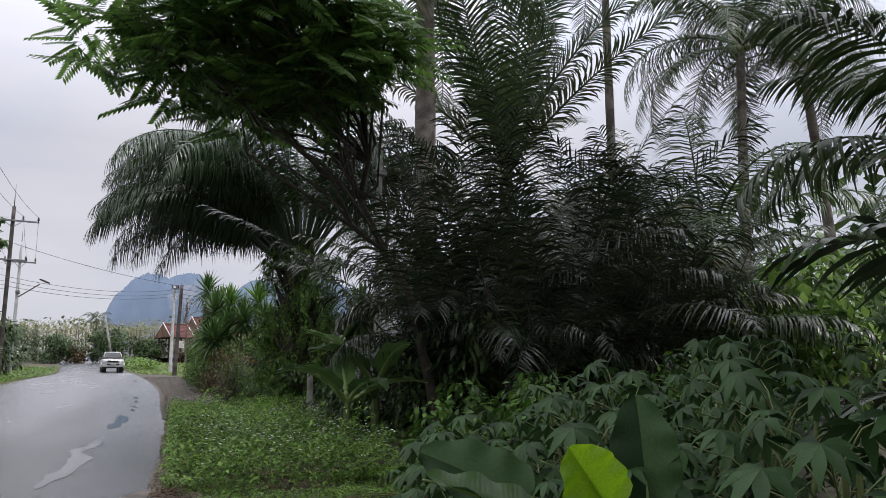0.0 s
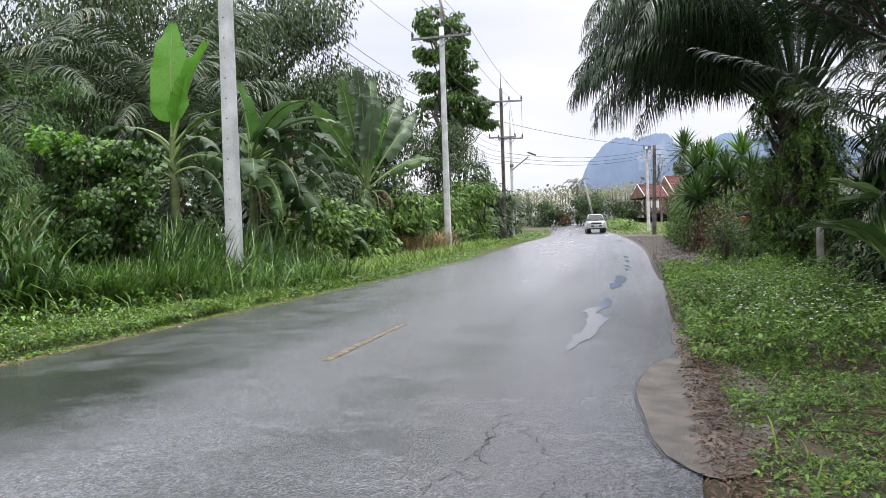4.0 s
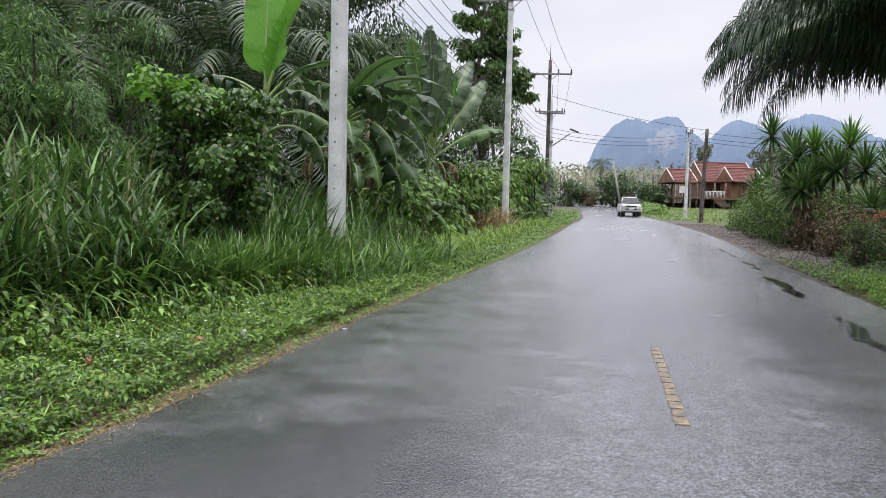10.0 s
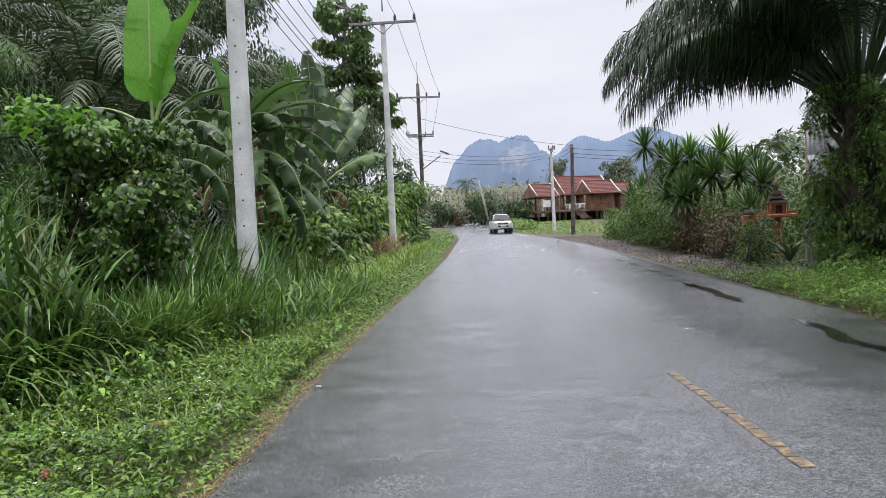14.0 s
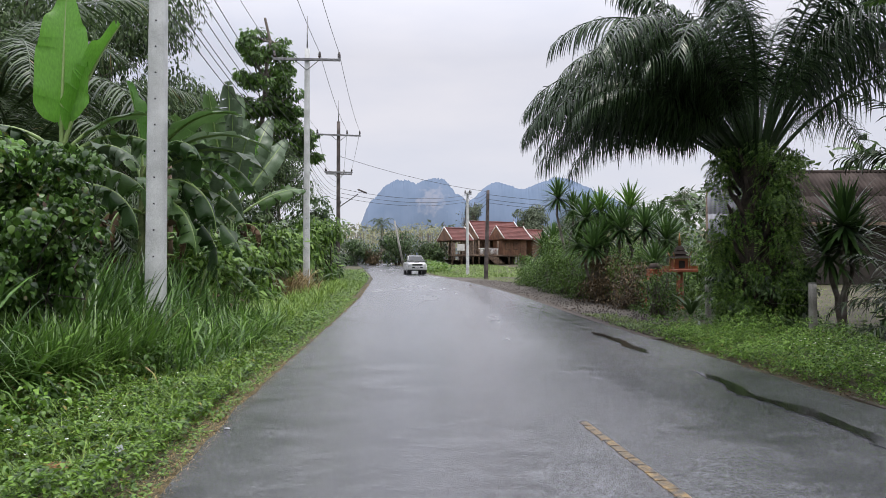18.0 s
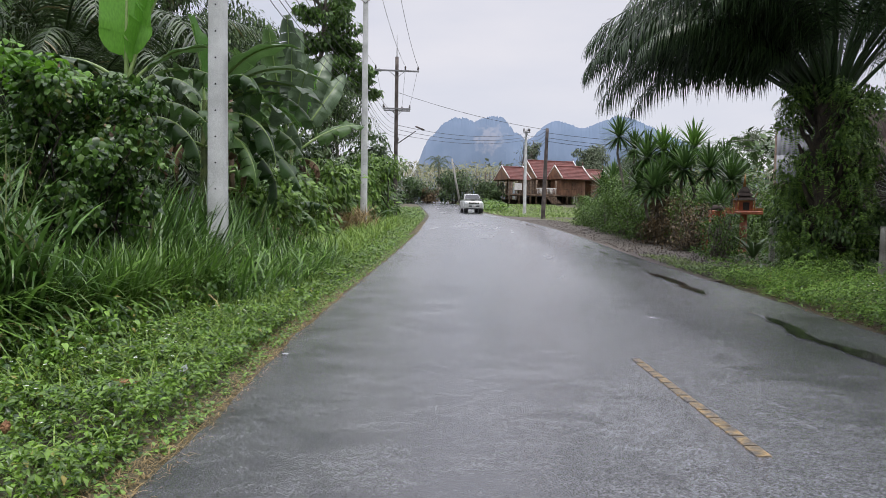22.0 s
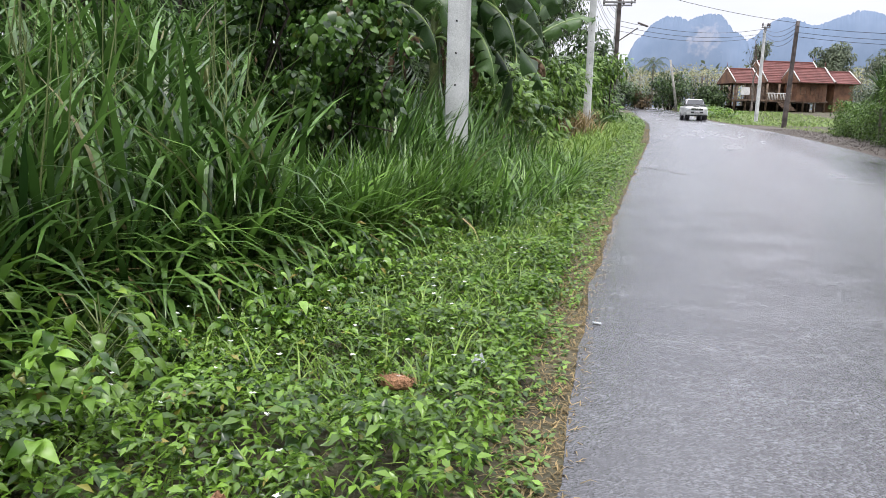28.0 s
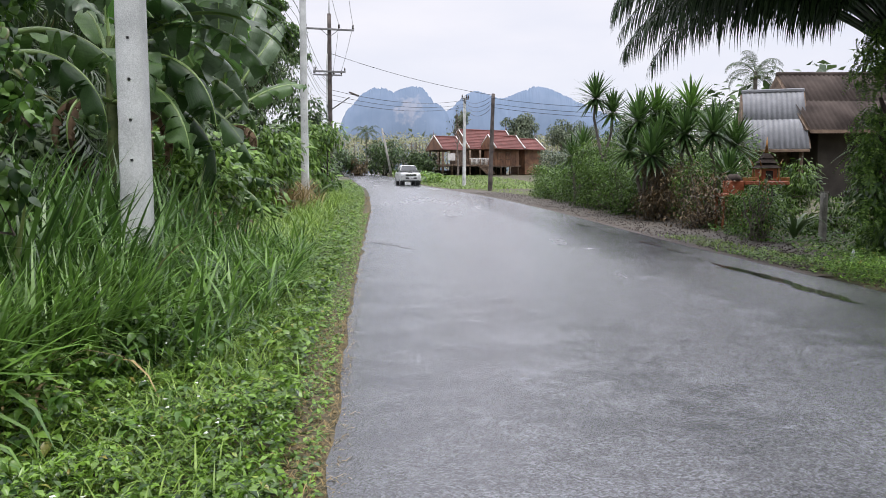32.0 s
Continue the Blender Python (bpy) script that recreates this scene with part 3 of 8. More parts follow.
def frond_mesh(name, seed, length, leaflet, lift=1.0, bend=1.6, pairs=55, width=0.035, hang=0.6, bare=0.18, stalk=0.03, vee=0.35, ragged=0.12, curve=1.3):
    """A feather palm frond along +y: arched stalk, and leaflets on both sides that hang at their ends."""
    rng = np.random.default_rng(seed)
    b = Build()
    k = 24
    s = np.linspace(0, 1, k)
    ang = lift - bend * s ** curve
    y = np.concatenate([[0], np.cumsum(np.cos(ang[:-1]))]) * length / k
    z = np.concatenate([[0], np.cumsum(np.sin(ang[:-1]))]) * length / k
    pts = np.column_stack([0 * y, y, z])
    b.tube(pts, stalk * (1.05 - 0.93 * s ** 0.7), 5)
    t = np.repeat(bare + (0.995 - bare) * np.linspace(0, 1, pairs), 2) + rng.normal(0, 0.004, 2 * pairs)
    t = np.clip(t, 0, 1)
    side = np.tile([-1.0, 1.0], pairs)
    P = np.column_stack([0 * t, np.interp(t, s, y), np.interp(t, s, z)])
    a = np.interp(t, s, ang)
    L = leaflet * (0.55 + 0.9 * np.sin(np.pi * np.clip((t - bare) / (1 - bare), 0, 1) ** 0.75) ** 0.7) * rng.uniform(0.8, 1.1, 2 * pairs) * 0.75
    fwd = 0.35 + 0.75 * t ** 2 + rng.normal(0, 0.1, 2 * pairs)
    d = np.column_stack([side, fwd * np.cos(a), fwd * np.sin(a) + vee + rng.normal(0, ragged, 2 * pairs)])
    d /= np.linalg.norm(d, axis=1, keepdims=True)
    rows, V = 4, []
    tang = np.column_stack([0 * a, np.cos(a), np.sin(a)])
    q, dirn = P.copy(), d.copy()
    for i in range(rows + 1):
        w = width * 0.5 * (0.7, 1.0, 0.9, 0.55, 0.05)[i]
        V += [q - tang * w, q + tang * w]
        dirn = dirn + np.array([0, 0, -1.0]) * hang * (0.35 + 0.25 * i) * rng.uniform(0.7, 1.3, (2 * pairs, 1))
        dirn /= np.linalg.norm(dirn, axis=1, keepdims=True)
        q = q + dirn * (L / rows)[:, None]
    V = np.stack(V, 1)
    f = np.array([(2 * i, 2 * i + 1, 2 * i + 3, 2 * i + 2) for i in range(rows)])
    b.add(V.reshape(-1, 3), (f[None] + (np.arange(2 * pairs) * V.shape[1])[:, None, None]).reshape(-1, 4))
    return b.mesh(name)


def fronds(thing, meshes, rng, top, count, tilt=(-0.5, 0.5), size=(0.85, 1.1), mat=None, yaws=None, name="frond"):
    """Fronds set round the top of a stem, the young ones upright and the old ones low."""
    for i in range(count):
        yaw = (i * 2.399963 + rng.uniform(-0.25, 0.25)) if yaws is None else yaws[i % len(yaws)] + rng.uniform(-0.2, 0.2)
        t = tilt[1] + (tilt[0] - tilt[1]) * (i + 0.5) / count + rng.uniform(-0.1, 0.1)
        ob = part(name, meshes[int(rng.integers(0, len(meshes)))], mat, thing)
        s = rng.uniform(*size)
        off = Vector((-math.sin(yaw), math.cos(yaw), 0)) * 0.08
        ob.matrix_basis = Matrix.Translation(Vector(top) + off + Vector((0, 0, -0.25 * (i / count)))) @ Euler((t, rng.uniform(-0.15, 0.15), yaw)).to_matrix().to_4x4() @ Matrix.Scale(s, 4)


def blade_mesh(name, seed, length, width, droop=0.8, torn=0.0, lift=1.1, fold=0.2, wave=0.05, stalk=0.22, bend=1.4):
    """A banana leaf along +y from its stalk: midrib, two halves, torn into lobes by the wind."""
    rng = np.random.default_rng(seed)
    rows, cols = 30, 4
    s = np.linspace(0, 1, rows + 1)
    ang = lift - droop * s ** bend
    step = length / rows
    y = np.concatenate([[0], np.cumsum(np.cos(ang[:-1]))]) * step
    z = np.concatenate([[0], np.cumsum(np.sin(ang[:-1]))]) * step
    b = Build()
    b.tube(np.column_stack([0 * y, y, z - 0.012]), np.where(s < stalk, 0.036, 0.036 - 0.03 * (s - stalk) / (1 - stalk)) * (length / 2.0) ** 0.5, 5)
    ribs = sum(len(q) for q in b.f)
    u = np.clip((s - stalk) / (1 - stalk), 0, 1)
    half = width * 0.5 * np.where(u < 0.12, (u / 0.12) ** 0.5, 1.0) * np.where(u > 0.4, np.clip(1 - ((u - 0.4) / 0.62) ** 2, 0, 1) ** 0.75, 1.0)
    first = int(np.argmax(u > 0))
    for side in (-1, 1):
        i = first
        while i < rows:
            k = rows - i if torn == 0 else int(rng.integers(1, 6 + (torn < 0.5) * 6))
            j = min(rows, i + k)
            drop = torn * rng.uniform(0.1, 1.3)
            v = []
            for r in range(i, j + 1):
                gap = 0.22 * step * min(1, torn + 0.2) * (1 if r == j else -1 if r == i else 0) * (torn > 0)
                for c in range(cols + 1):
                    w = half[min(r, rows)] * c / cols
                    a = fold - drop * c / cols
                    nx, nz = math.cos(a) * w, math.sin(a) * w
                    sy = -gap * c
                    zz = z[r] + nz * math.cos(ang[r]) + wave * width * math.sin(r * 0.9 + side) * (c / cols) ** 2
                    v.append((side * nx, y[r] + sy - nz * math.sin(ang[r]), zz))
            f = []
            for r in range(j - i):
                for c in range(cols):
                    p = r * (cols + 1) + c
                    f.append((p, p + 1, p + cols + 2, p + cols + 1))
            b.add(v, f)
            i = j
    me = b.mesh(name)
    me["ribbed"] = 1
    slot = np.zeros(len(me.polygons), np.int32)
    slot[:ribs] = 1
    me.polygons.foreach_set("material_index", slot)
    return me


def wander(rng, a, b, n=6, wob=0.08):
    """A line from a to b that wanders a little."""
    a, b = np.asarray(a, float), np.asarray(b, float)
    p = a + (b - a) * np.linspace(0, 1, n)[:, None]
    p[1:-1] += rng.normal(0, wob, (n - 2, 3)) * np.linalg.norm(b - a)
    return p


def foliage(name, rng, centres, radii, n, leaf, size, mat, parent, tilt=(-1.1, 0.5), flat=0.8, label=""):
    """Leaves in clumps round the given centres, denser towards the outside of each clump."""
    k = len(centres)
    centres, radii = np.asarray(centres, float), np.broadcast_to(radii, (k,))
    prob = radii ** 2 / (radii ** 2).sum()
    c = rng.choice(k, n, p=prob)
    d = rng.normal(0, 1, (n, 3))
    d /= np.linalg.norm(d, axis=1, keepdims=True)
    r = radii[c] * rng.uniform(0.25, 1.0, n) ** 0.6
    pos = centres[c] + d * r[:, None] * np.array([1, 1, flat])
    yaw = np.arctan2(-d[:, 0], d[:, 1]) + rng.normal(0, 0.7, n)
    R = turns(rng, n, tilt, yaw)
    return part(name, scatter(name, leaf, pos, R, size * rng.uniform(0.6, 1.25, n)), mat, parent, label)


def leaf_round(width, rows, droop, cup=0.0):
    """A leaf along +y with an oval outline, curving down to its tip."""
    v, f = [], []
    for i in range(rows + 1):
        s = i / rows
        w = width * 0.5 * max(0.04, math.sin(math.pi * s ** 0.8) ** 0.8)
        v += [(-w, s * (1 - 0.2 * droop * s), -droop * s * s + cup * w), (w, s * (1 - 0.2 * droop * s), -droop * s * s - cup * w)]
    for i in range(rows):
        f.append((2 * i, 2 * i + 1, 2 * i + 3, 2 * i + 2))
    return np.array(v, float), np.array(f, int)


LEAF_OVAL = leaf_round(0.5, 2, 0.3, 0.2)
LEAF_LONG = leaf_round(0.28, 3, 0.4, 0.2)
LEAF_LANCE = leaf_round(0.32, 2, 0.45, 0.25)
LEAF_WEED = leaf_strip(1, 0.5, 2, 0.4, 0.35, 0.4)
LEAF_BROAD = leaf_round(0.74, 6, 0.45, 0.18)
LEAF_HERB = leaf_strip(1, 0.62, 4, 0.3, 0.6, 0.36)
LEAF_NARROW = leaf_round(0.19, 2, 0.5, 0.3)


def shrub(name, seed, x, y, rx, ry, h, n, leaf, size, mat, label, category="bush", clumps=16, low=0.15, bark=None, group="", lump=0.38, tilt=(-1.1, 0.5)):
    """A bush: stems from the ground to clumps of leaves with an uneven outline."""
    rng = np.random.default_rng(seed)
    z0 = float(ground_z(x, y)) - 0.05
    th = empty(name, (x, y, z0))
    cs, stems = [], Build()
    for i in range(clumps):
        a, q = rng.uniform(0, 6.283), rng.uniform(0.15, 0.85) ** 0.6
        c = np.array([rx * q * math.cos(a), ry * q * math.sin(a), h * (low + (0.93 - low) * rng.uniform(0.0, 1.0) * (1.08 - 0.4 * q))])
        cs.append(c)
        stems.tube(wander(rng, (c[0] * 0.15, c[1] * 0.15, 0), c, 6, 0.06), np.linspace(0.025, 0.006, 6) * (1 + h / 4), 5)
    part("branchwork", stems.mesh("stems"), bark or M_bark_dark, th)
    foliage("leaves", rng, cs, rng.uniform(0.75, 1.25, clumps) * lump * (rx + ry + h) / 3, n, leaf, size, mat, th, tilt)
    return tagged(th, label, category, group)


def tree(name, seed, x, y, trunk_h, r0, crown, n, leaf, size, mat, label, clumps=26, bark=None, group="", lump=0.3, flat=0.75, lean=(0, 0), category="tree", tilt=(-1.35, 0.2)):
    """A tree: tapered trunk, limbs to every clump, and a crown (centre, radii) of leaves in clumps."""
    rng = np.random.default_rng(seed)
    z0 = float(ground_z(x, y)) - 0.08
    th = empty(name, (x, y, z0))
    cx, cy, cz, rx, ry, rz = crown
    trunk = Build()
    top = np.array([lean[0] + cx * 0.5, lean[1] + cy * 0.5, max(trunk_h, cz)])
    spine = wander(rng, (0, 0, 0), top, 9, 0.018)
    trunk.tube(spine, np.linspace(r0, r0 * 0.35, 9) * np.array([1.35, 1.05] + [1] * 7), 9)
    cs = []
    for i in range(clumps):
        d = rng.normal(0, 1, 3)
        d /= np.linalg.norm(d)
        c = np.array([cx, cy, cz]) + d * np.array([rx, ry, rz]) * rng.uniform(0.35, 0.95)
        cs.append(c)
        root = spine[int(np.clip(round((0.45 + 0.5 * (c[2] - cz + rz) / (2 * rz)) * 8), 2, 8))]
        trunk.tube(wander(rng, root, c, 6, 0.05), np.linspace(r0 * 0.32, 0.012, 6), 5)
    part("trunk", trunk.mesh("trunk"), bark or M_bark, th)
    foliage("crown", rng, cs, rng.uniform(0.7, 1.3, clumps) * lump * (rx + ry + rz) / 3 * 1.25, n, leaf, size, mat, th, tilt, flat)
    return tagged(th, label, category, group)


def rod(a, b, r0, r1=None, sides=8):
    """A closed round bar between two points, as a bmesh."""
    bm = bmesh.new()
    a, b = Vector(a), Vector(b)
    m = Matrix.Translation((a + b) / 2) @ (b - a).to_track_quat("Z", "Y").to_matrix().to_4x4()
    bmesh.ops.create_cone(bm, cap_ends=True, segments=sides, radius1=r0, radius2=r0 if r1 is None else r1, depth=(b - a).length, matrix=m)
    for f in bm.faces:
        f.smooth = len(f.verts) == 4
    return bm
# ---------------------------------------------------------------- ground, road, shoulders


def sheet(X, Y, Z):
    idx = np.arange(X.size).reshape(X.shape)
    F = np.stack([idx[:-1, :-1], idx[:-1, 1:], idx[1:, 1:], idx[1:, :-1]], -1).reshape(-1, 4)
    return np.stack([X, Y, Z], -1).reshape(-1, 3), F


rng = np.random.default_rng(11)
gx = np.concatenate([-np.geomspace(3200, 13, 22), np.linspace(-12, 16, 113), np.geomspace(17, 3200, 22)])
gy = np.concatenate([-np.geomspace(3200, 25, 12), np.linspace(-22, 112, 269), np.geomspace(114, 4200, 26)])
X, Y = np.meshgrid(gx, gy)
into = np.minimum(X - left_x(Y), right_x(Y) - X)
lump = np.array([noise.noise(Vector((a * 0.9, b * 0.9, 0))) for a, b in zip(X.ravel(), Y.ravel())]).reshape(X.shape)
Z = ground_z(X, Y) + np.where(into > 0.4, -0.10, -0.012 + 0.05 * lump * np.clip(-into, 0, 1.2) * (np.abs(X) < 40))
tagged(part("ground", mesh_np("ground", *sheet(X, Y, Z), True), M_soil), "damp brown soil verge with thin green cover", "ground", kind="structure")

ry = np.concatenate([np.linspace(-60, -8, 27), np.linspace(-7.5, 60, 271), np.linspace(61, 118, 39)])
u = np.linspace(0, 1, 15)
RY = np.repeat(ry[:, None], 15, 1)
wob = np.array([noise.noise(Vector((0, b * 1.1, 3))) * 0.06 + noise.noise(Vector((0, b * 4.5, 3))) * 0.035 for b in ry])
wob2 = np.array([noise.noise(Vector((9, b * 1.1, 3))) * 0.07 + noise.noise(Vector((9, b * 4.0, 3))) * 0.04 for b in ry])
RX = (left_x(ry) + wob)[:, None] * (1 - u) + (right_x(ry) + wob2)[:, None] * u
RZ = ground_z(RX, RY) + 0.03 * (1 - (2 * u - 1) ** 2)
v, f = sheet(RX, RY, RZ)
side = Build().add(v, f)
for c in (0, 14):
    e = np.stack([RX[:, c], RY[:, c], RZ[:, c]], -1)
    lo = e - np.array([0, 0, 0.09])
    k = len(ry)
    q = np.array([(i, i + 1, k + i + 1, k + i) for i in range(k - 1)])
    side.add(np.vstack([e, lo]), q if c else q[:, ::-1])
road_me = side.mesh("road")
inner = np.interp(u, [0, 0.34, 0.52], [1, 0.95, 0])[None] * np.interp(ry, [-8, 3.8, 4.8, 6, 10, 16, 30], [1.35, 1.35, 1.05, 0.75, 0.6, 0.2, 0.1])[:, None]
outer = np.interp(u, [0.56, 0.72, 0.9, 1.0], [0, 1, 1, 0.8])[None] * np.interp(ry, [-8, 24, 40, 60], [1, 1, 0.7, 0.3])[:, None]
soaked = 0.24 + np.maximum(0.48 * inner, 0.36 * outer) + 0.24 * np.interp(u, [0, 0.05, 0.12], [1, 0.8, 0])[None] * (1 - inner)
ac = np.concatenate([soaked.ravel(), np.full(4 * len(ry), 0.4)]).astype(np.float32)
road_me.attributes.new("wetness", "FLOAT", "POINT").data.foreach_set("value", ac)
tagged(part("road", road_me, M_road), "wet grey two-lane asphalt road curving away", "road", kind="structure")


def road_z(x, y):
    q = np.clip((x - left_x(y)) / (right_x(y) - left_x(y)), 0, 1)
    return ground_z(x, y) + 0.03 * (1 - (2 * q - 1) ** 2)


def blob(name, centre, axes, turn, mat, seed, lift=0.006, wobble=0.3, rings=4, k=64, fine=0.6):
    """A flat irregular patch lying on the road."""
    b, pts = Build(), []
    for r in range(rings + 1):
        for i in range(k):
            a = 2 * math.pi * i / k
            w = 1 + wobble * noise.noise(Vector((math.cos(a) * 1.6, math.sin(a) * 1.6, seed))) + min(0.2, 0.4 * fine) * noise.noise(Vector((math.cos(a) * 6, math.sin(a) * 6, seed))) + wobble * fine * noise.noise(Vector((math.cos(a) * 15, math.sin(a) * 15, seed)))
            q = r / rings * w
            dx, dy = axes[0] * q * math.cos(a), axes[1] * q * math.sin(a)
            x = centre[0] + dx * math.cos(turn) - dy * math.sin(turn)
            y = centre[1] + dx * math.sin(turn) + dy * math.cos(turn)
            pts.append((x, y, float(road_z(x, y)) + lift))
    f = [(r * k + i, r * k + (i + 1) % k, (r + 1) * k + (i + 1) % k, (r + 1) * k + i) for r in range(rings) for i in range(k)]
    b.add(pts, f)
    return part(name, b.mesh(name), mat)


def puddle(a, b, w, seed):
    """Rain water standing in a wheel rut from a to b: a ribbon with ragged sides and pinched places."""
    n, v = 90, []
    for i in range(n + 1):
        t = i / n
        x, y = a[0] + (b[0] - a[0]) * t, a[1] + (b[1] - a[1]) * t
        x += 0.10 * noise.noise(Vector((seed, y * 0.7, 0)))
        end = min(1.0, 6 * t, 6 * (1 - t)) ** 0.6
        lo_ = w * end * max(0.05, 0.55 + 0.9 * noise.noise(Vector((seed, y * 1.3, 4))) + 0.35 * noise.noise(Vector((seed, y * 6, 5))))
        hi_ = w * end * max(0.05, 0.55 + 0.9 * noise.noise(Vector((seed, y * 1.1, 8))) + 0.35 * noise.noise(Vector((seed, y * 7, 9))))
        for q in (-lo_, 0, hi_):
            v.append((x + q, y, float(road_z(x + q, y)) + 0.0035))
    f = [(3 * i + c, 3 * i + c + 1, 3 * i + c + 4, 3 * i + c + 3) for i in range(n) for c in range(2)]
    return part("puddle", Build().add(v, f).mesh("puddle"), M_water)


for i, (p, q, w) in enumerate((((3.80, 6.3), (3.50, 11.4), 0.16), ((3.47, 13.2), (3.14, 17.0), 0.15), ((3.12, 19.7), (3.02, 20.8), 0.09), ((3.22, 18.4), (3.14, 19.2), 0.07),
                               ((2.9, 22.2), (2.8, 23.4), 0.09), ((2.65, 24.4), (2.55, 25.6), 0.08), ((1.2, 38.5), (0.5, 43.5), 0.07))):
    tagged(puddle(p, q, w, i * 3.7), "shallow dark rain puddle on the wet asphalt", "puddle", "puddles along the road")

M_damp = noisy("damp_asphalt", (0.04, 0.04, 0.042), (0.075, 0.074, 0.074), 3.0, rough=0.25, bump=0.4, fine=80)
tagged(blob("damp_rim", (4.842, 4.70), (0.444, 1.44), 0.05, M_damp, 5.5, 0.004, 0.2, fine=0.1), "dark damp stain round the sand on the asphalt", "stain", kind="structure")
tagged(blob("sand_patch", (4.85, 4.69), (0.43, 1.44), 0.05, M_sand, 5.5, 0.008, 0.2, fine=0.1), "pale wet sand washed over the road edge", "sand", kind="structure")

tagged(blob("sand_strip", (4.66, 7.7), (0.09, 1.7), 0.03, M_sand, 2.2, 0.005, 0.4), "thin strip of washed sand along the asphalt edge", "sand", kind="structure")
# gravel shoulder on the outer side of the bend
sy = np.linspace(15.5, 62, 94)
su = np.linspace(0, 1, 8)
width = np.interp(sy, [15.5, 19, 30, 50, 62], [0.5, 2.1, 2.9, 2.4, 1.0])
SX = right_x(sy)[:, None] - 0.06 + su * width[:, None]
SY = np.repeat(sy[:, None], 8, 1)
SZ = ground_z(SX, SY) + 0.004 + 0.010 * np.abs(rng.normal(0, 1, SX.shape)) * (su > 0)
tagged(part("shoulder", mesh_np("shoulder", *sheet(SX, SY, SZ), True), M_gravel), "brown gravel shoulder with dead leaves", "shoulder", kind="structure")

# worn centre line: short bars of thermoplastic
for y0, y1, x0, x1 in ((5.44, 7.95, 1.86, 1.57),):
    th = empty("lane_marking", ((x0 + x1) / 2, (y0 + y1) / 2, 0), math.degrees(math.atan2(x0 - x1, y1 - y0)))
    L, n = y1 - y0, 14
    for i in range(n):
        w = 0.038 * rng.uniform(0.85, 1.1)
        s = -L / 2 + L * i / n
        gz = float(road_z((x0 + x1) / 2, (y0 + y1) / 2 + s + L / n / 2)) + 0.006
        gz2 = float(road_z((x0 + x1) / 2, (y0 + y1) / 2 + s + L / n)) + 0.006
        b = bevelled_box((-w, s + 0.014, -0.012), (w, s + L / n - 0.006, 0.0), 0.002)
        ob = part("paint_bar", b, M_marking, th)
        ob.location = (rng.uniform(-0.006, 0.006), 0, min(gz, gz2) + 0.002)
    tagged(th, "worn yellow centre line marking on wet asphalt", "road marking", "centre line dashes", kind="")

# cracks in the near lane
crng = np.random.default_rng(3)
crack = Build()
for i in range(16):
    p = np.array([crng.normal(3.94, 0.15), crng.uniform(1.8, 3.6)])
    long_one = i < 9
    a = (1.45 if long_one else crng.choice([0.3, 2.6, 1.2])) + crng.normal(0, 0.3)
    a0 = a
    for s in range(int(crng.integers(10, 26) if long_one else crng.integers(3, 7))):
        a = a0 + crng.normal(0, 0.62)
        q = p + np.array([math.cos(a), math.sin(a)]) * crng.uniform(0.015, 0.05)
        nrm = np.array([-math.sin(a), math.cos(a)]) * crng.uniform(0.0008, 0.0024)
        zz = float(road_z(p[0], p[1])) + 0.0025
        crack.add([(*(p - nrm), zz), (*(p + nrm), zz), (*(q + nrm), zz), (*(q - nrm), zz)], [(0, 1, 2, 3)])
        p = q
for cx, cy, n in ((1.0, 40, 14), (0.55, 42, 14), (-4.4, 47, 10), (2.4, 23.5, 8), (-1.0, 26, 8), (-1.6, 19, 7)):
    p, a = np.array([cx, cy], float), 1.75
    for s in range(n):
        a += crng.normal(0, 0.7) * 0.5
        q = p + np.array([math.cos(a), math.sin(a)]) * 0.28
        nrm = np.array([-math.sin(a), math.cos(a)]) * crng.uniform(0.006, 0.022)
        zz = float(road_z(p[0], p[1])) + 0.004
        crack.add([(*(p - nrm), zz), (*(p + nrm), zz), (*(q + nrm), zz), (*(q - nrm), zz)], [(0, 1, 2, 3)])
        p = q
tagged(part("road_cracks", crack.mesh("road_cracks", False), M_crack), "fine dark cracks across the asphalt", "cracks", kind="stuff")

# ---------------------------------------------------------------- mountains


def ridge(name, y, xs, zs, seed, depth, label):
    """A wooded limestone ridge: a bulging front with ledges, ragged skyline, closed at the back."""
    x = np.linspace(xs[0], xs[-1], 420)
    smooth = np.interp(x, xs, zs)
    top = smooth + np.array([3.5 * noise.noise(Vector((a * 0.05, seed, 0))) + 4.5 * noise.noise(Vector((a * 0.13, seed, 2))) + 4.0 * noise.noise(Vector((a * 0.33, seed, 4))) for a in x])
    rows = 26
    s = np.linspace(0, 1, rows)
    XX = np.repeat(x[None], rows, 0)
    ZZ = -10 + (smooth[None] + 10) * s[:, None] ** 0.9 + (top - smooth)[None] * s[:, None] ** 14
    bulge = np.array([[noise.fractal(Vector((a * 0.016, seed, z * 0.02)), 1, 2, 5) for a in x] for z in ZZ[:, 0]])
    YY = y + depth * s[:, None] ** 3 - 4 * bulge
    b = Build()
    b.add(*sheet(XX, YY, ZZ))
    back = np.stack([np.stack([x, x * 0 + y + depth * 1.2, top], -1), np.stack([x, x * 0 + y + depth * 3, x * 0 - 10], -1)])
    first = np.stack([x, YY[-1], top], -1)[None]
    b.add(*sheet(*np.moveaxis(np.vstack([first, back]), -1, 0)))
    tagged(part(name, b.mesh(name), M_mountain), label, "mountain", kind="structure")


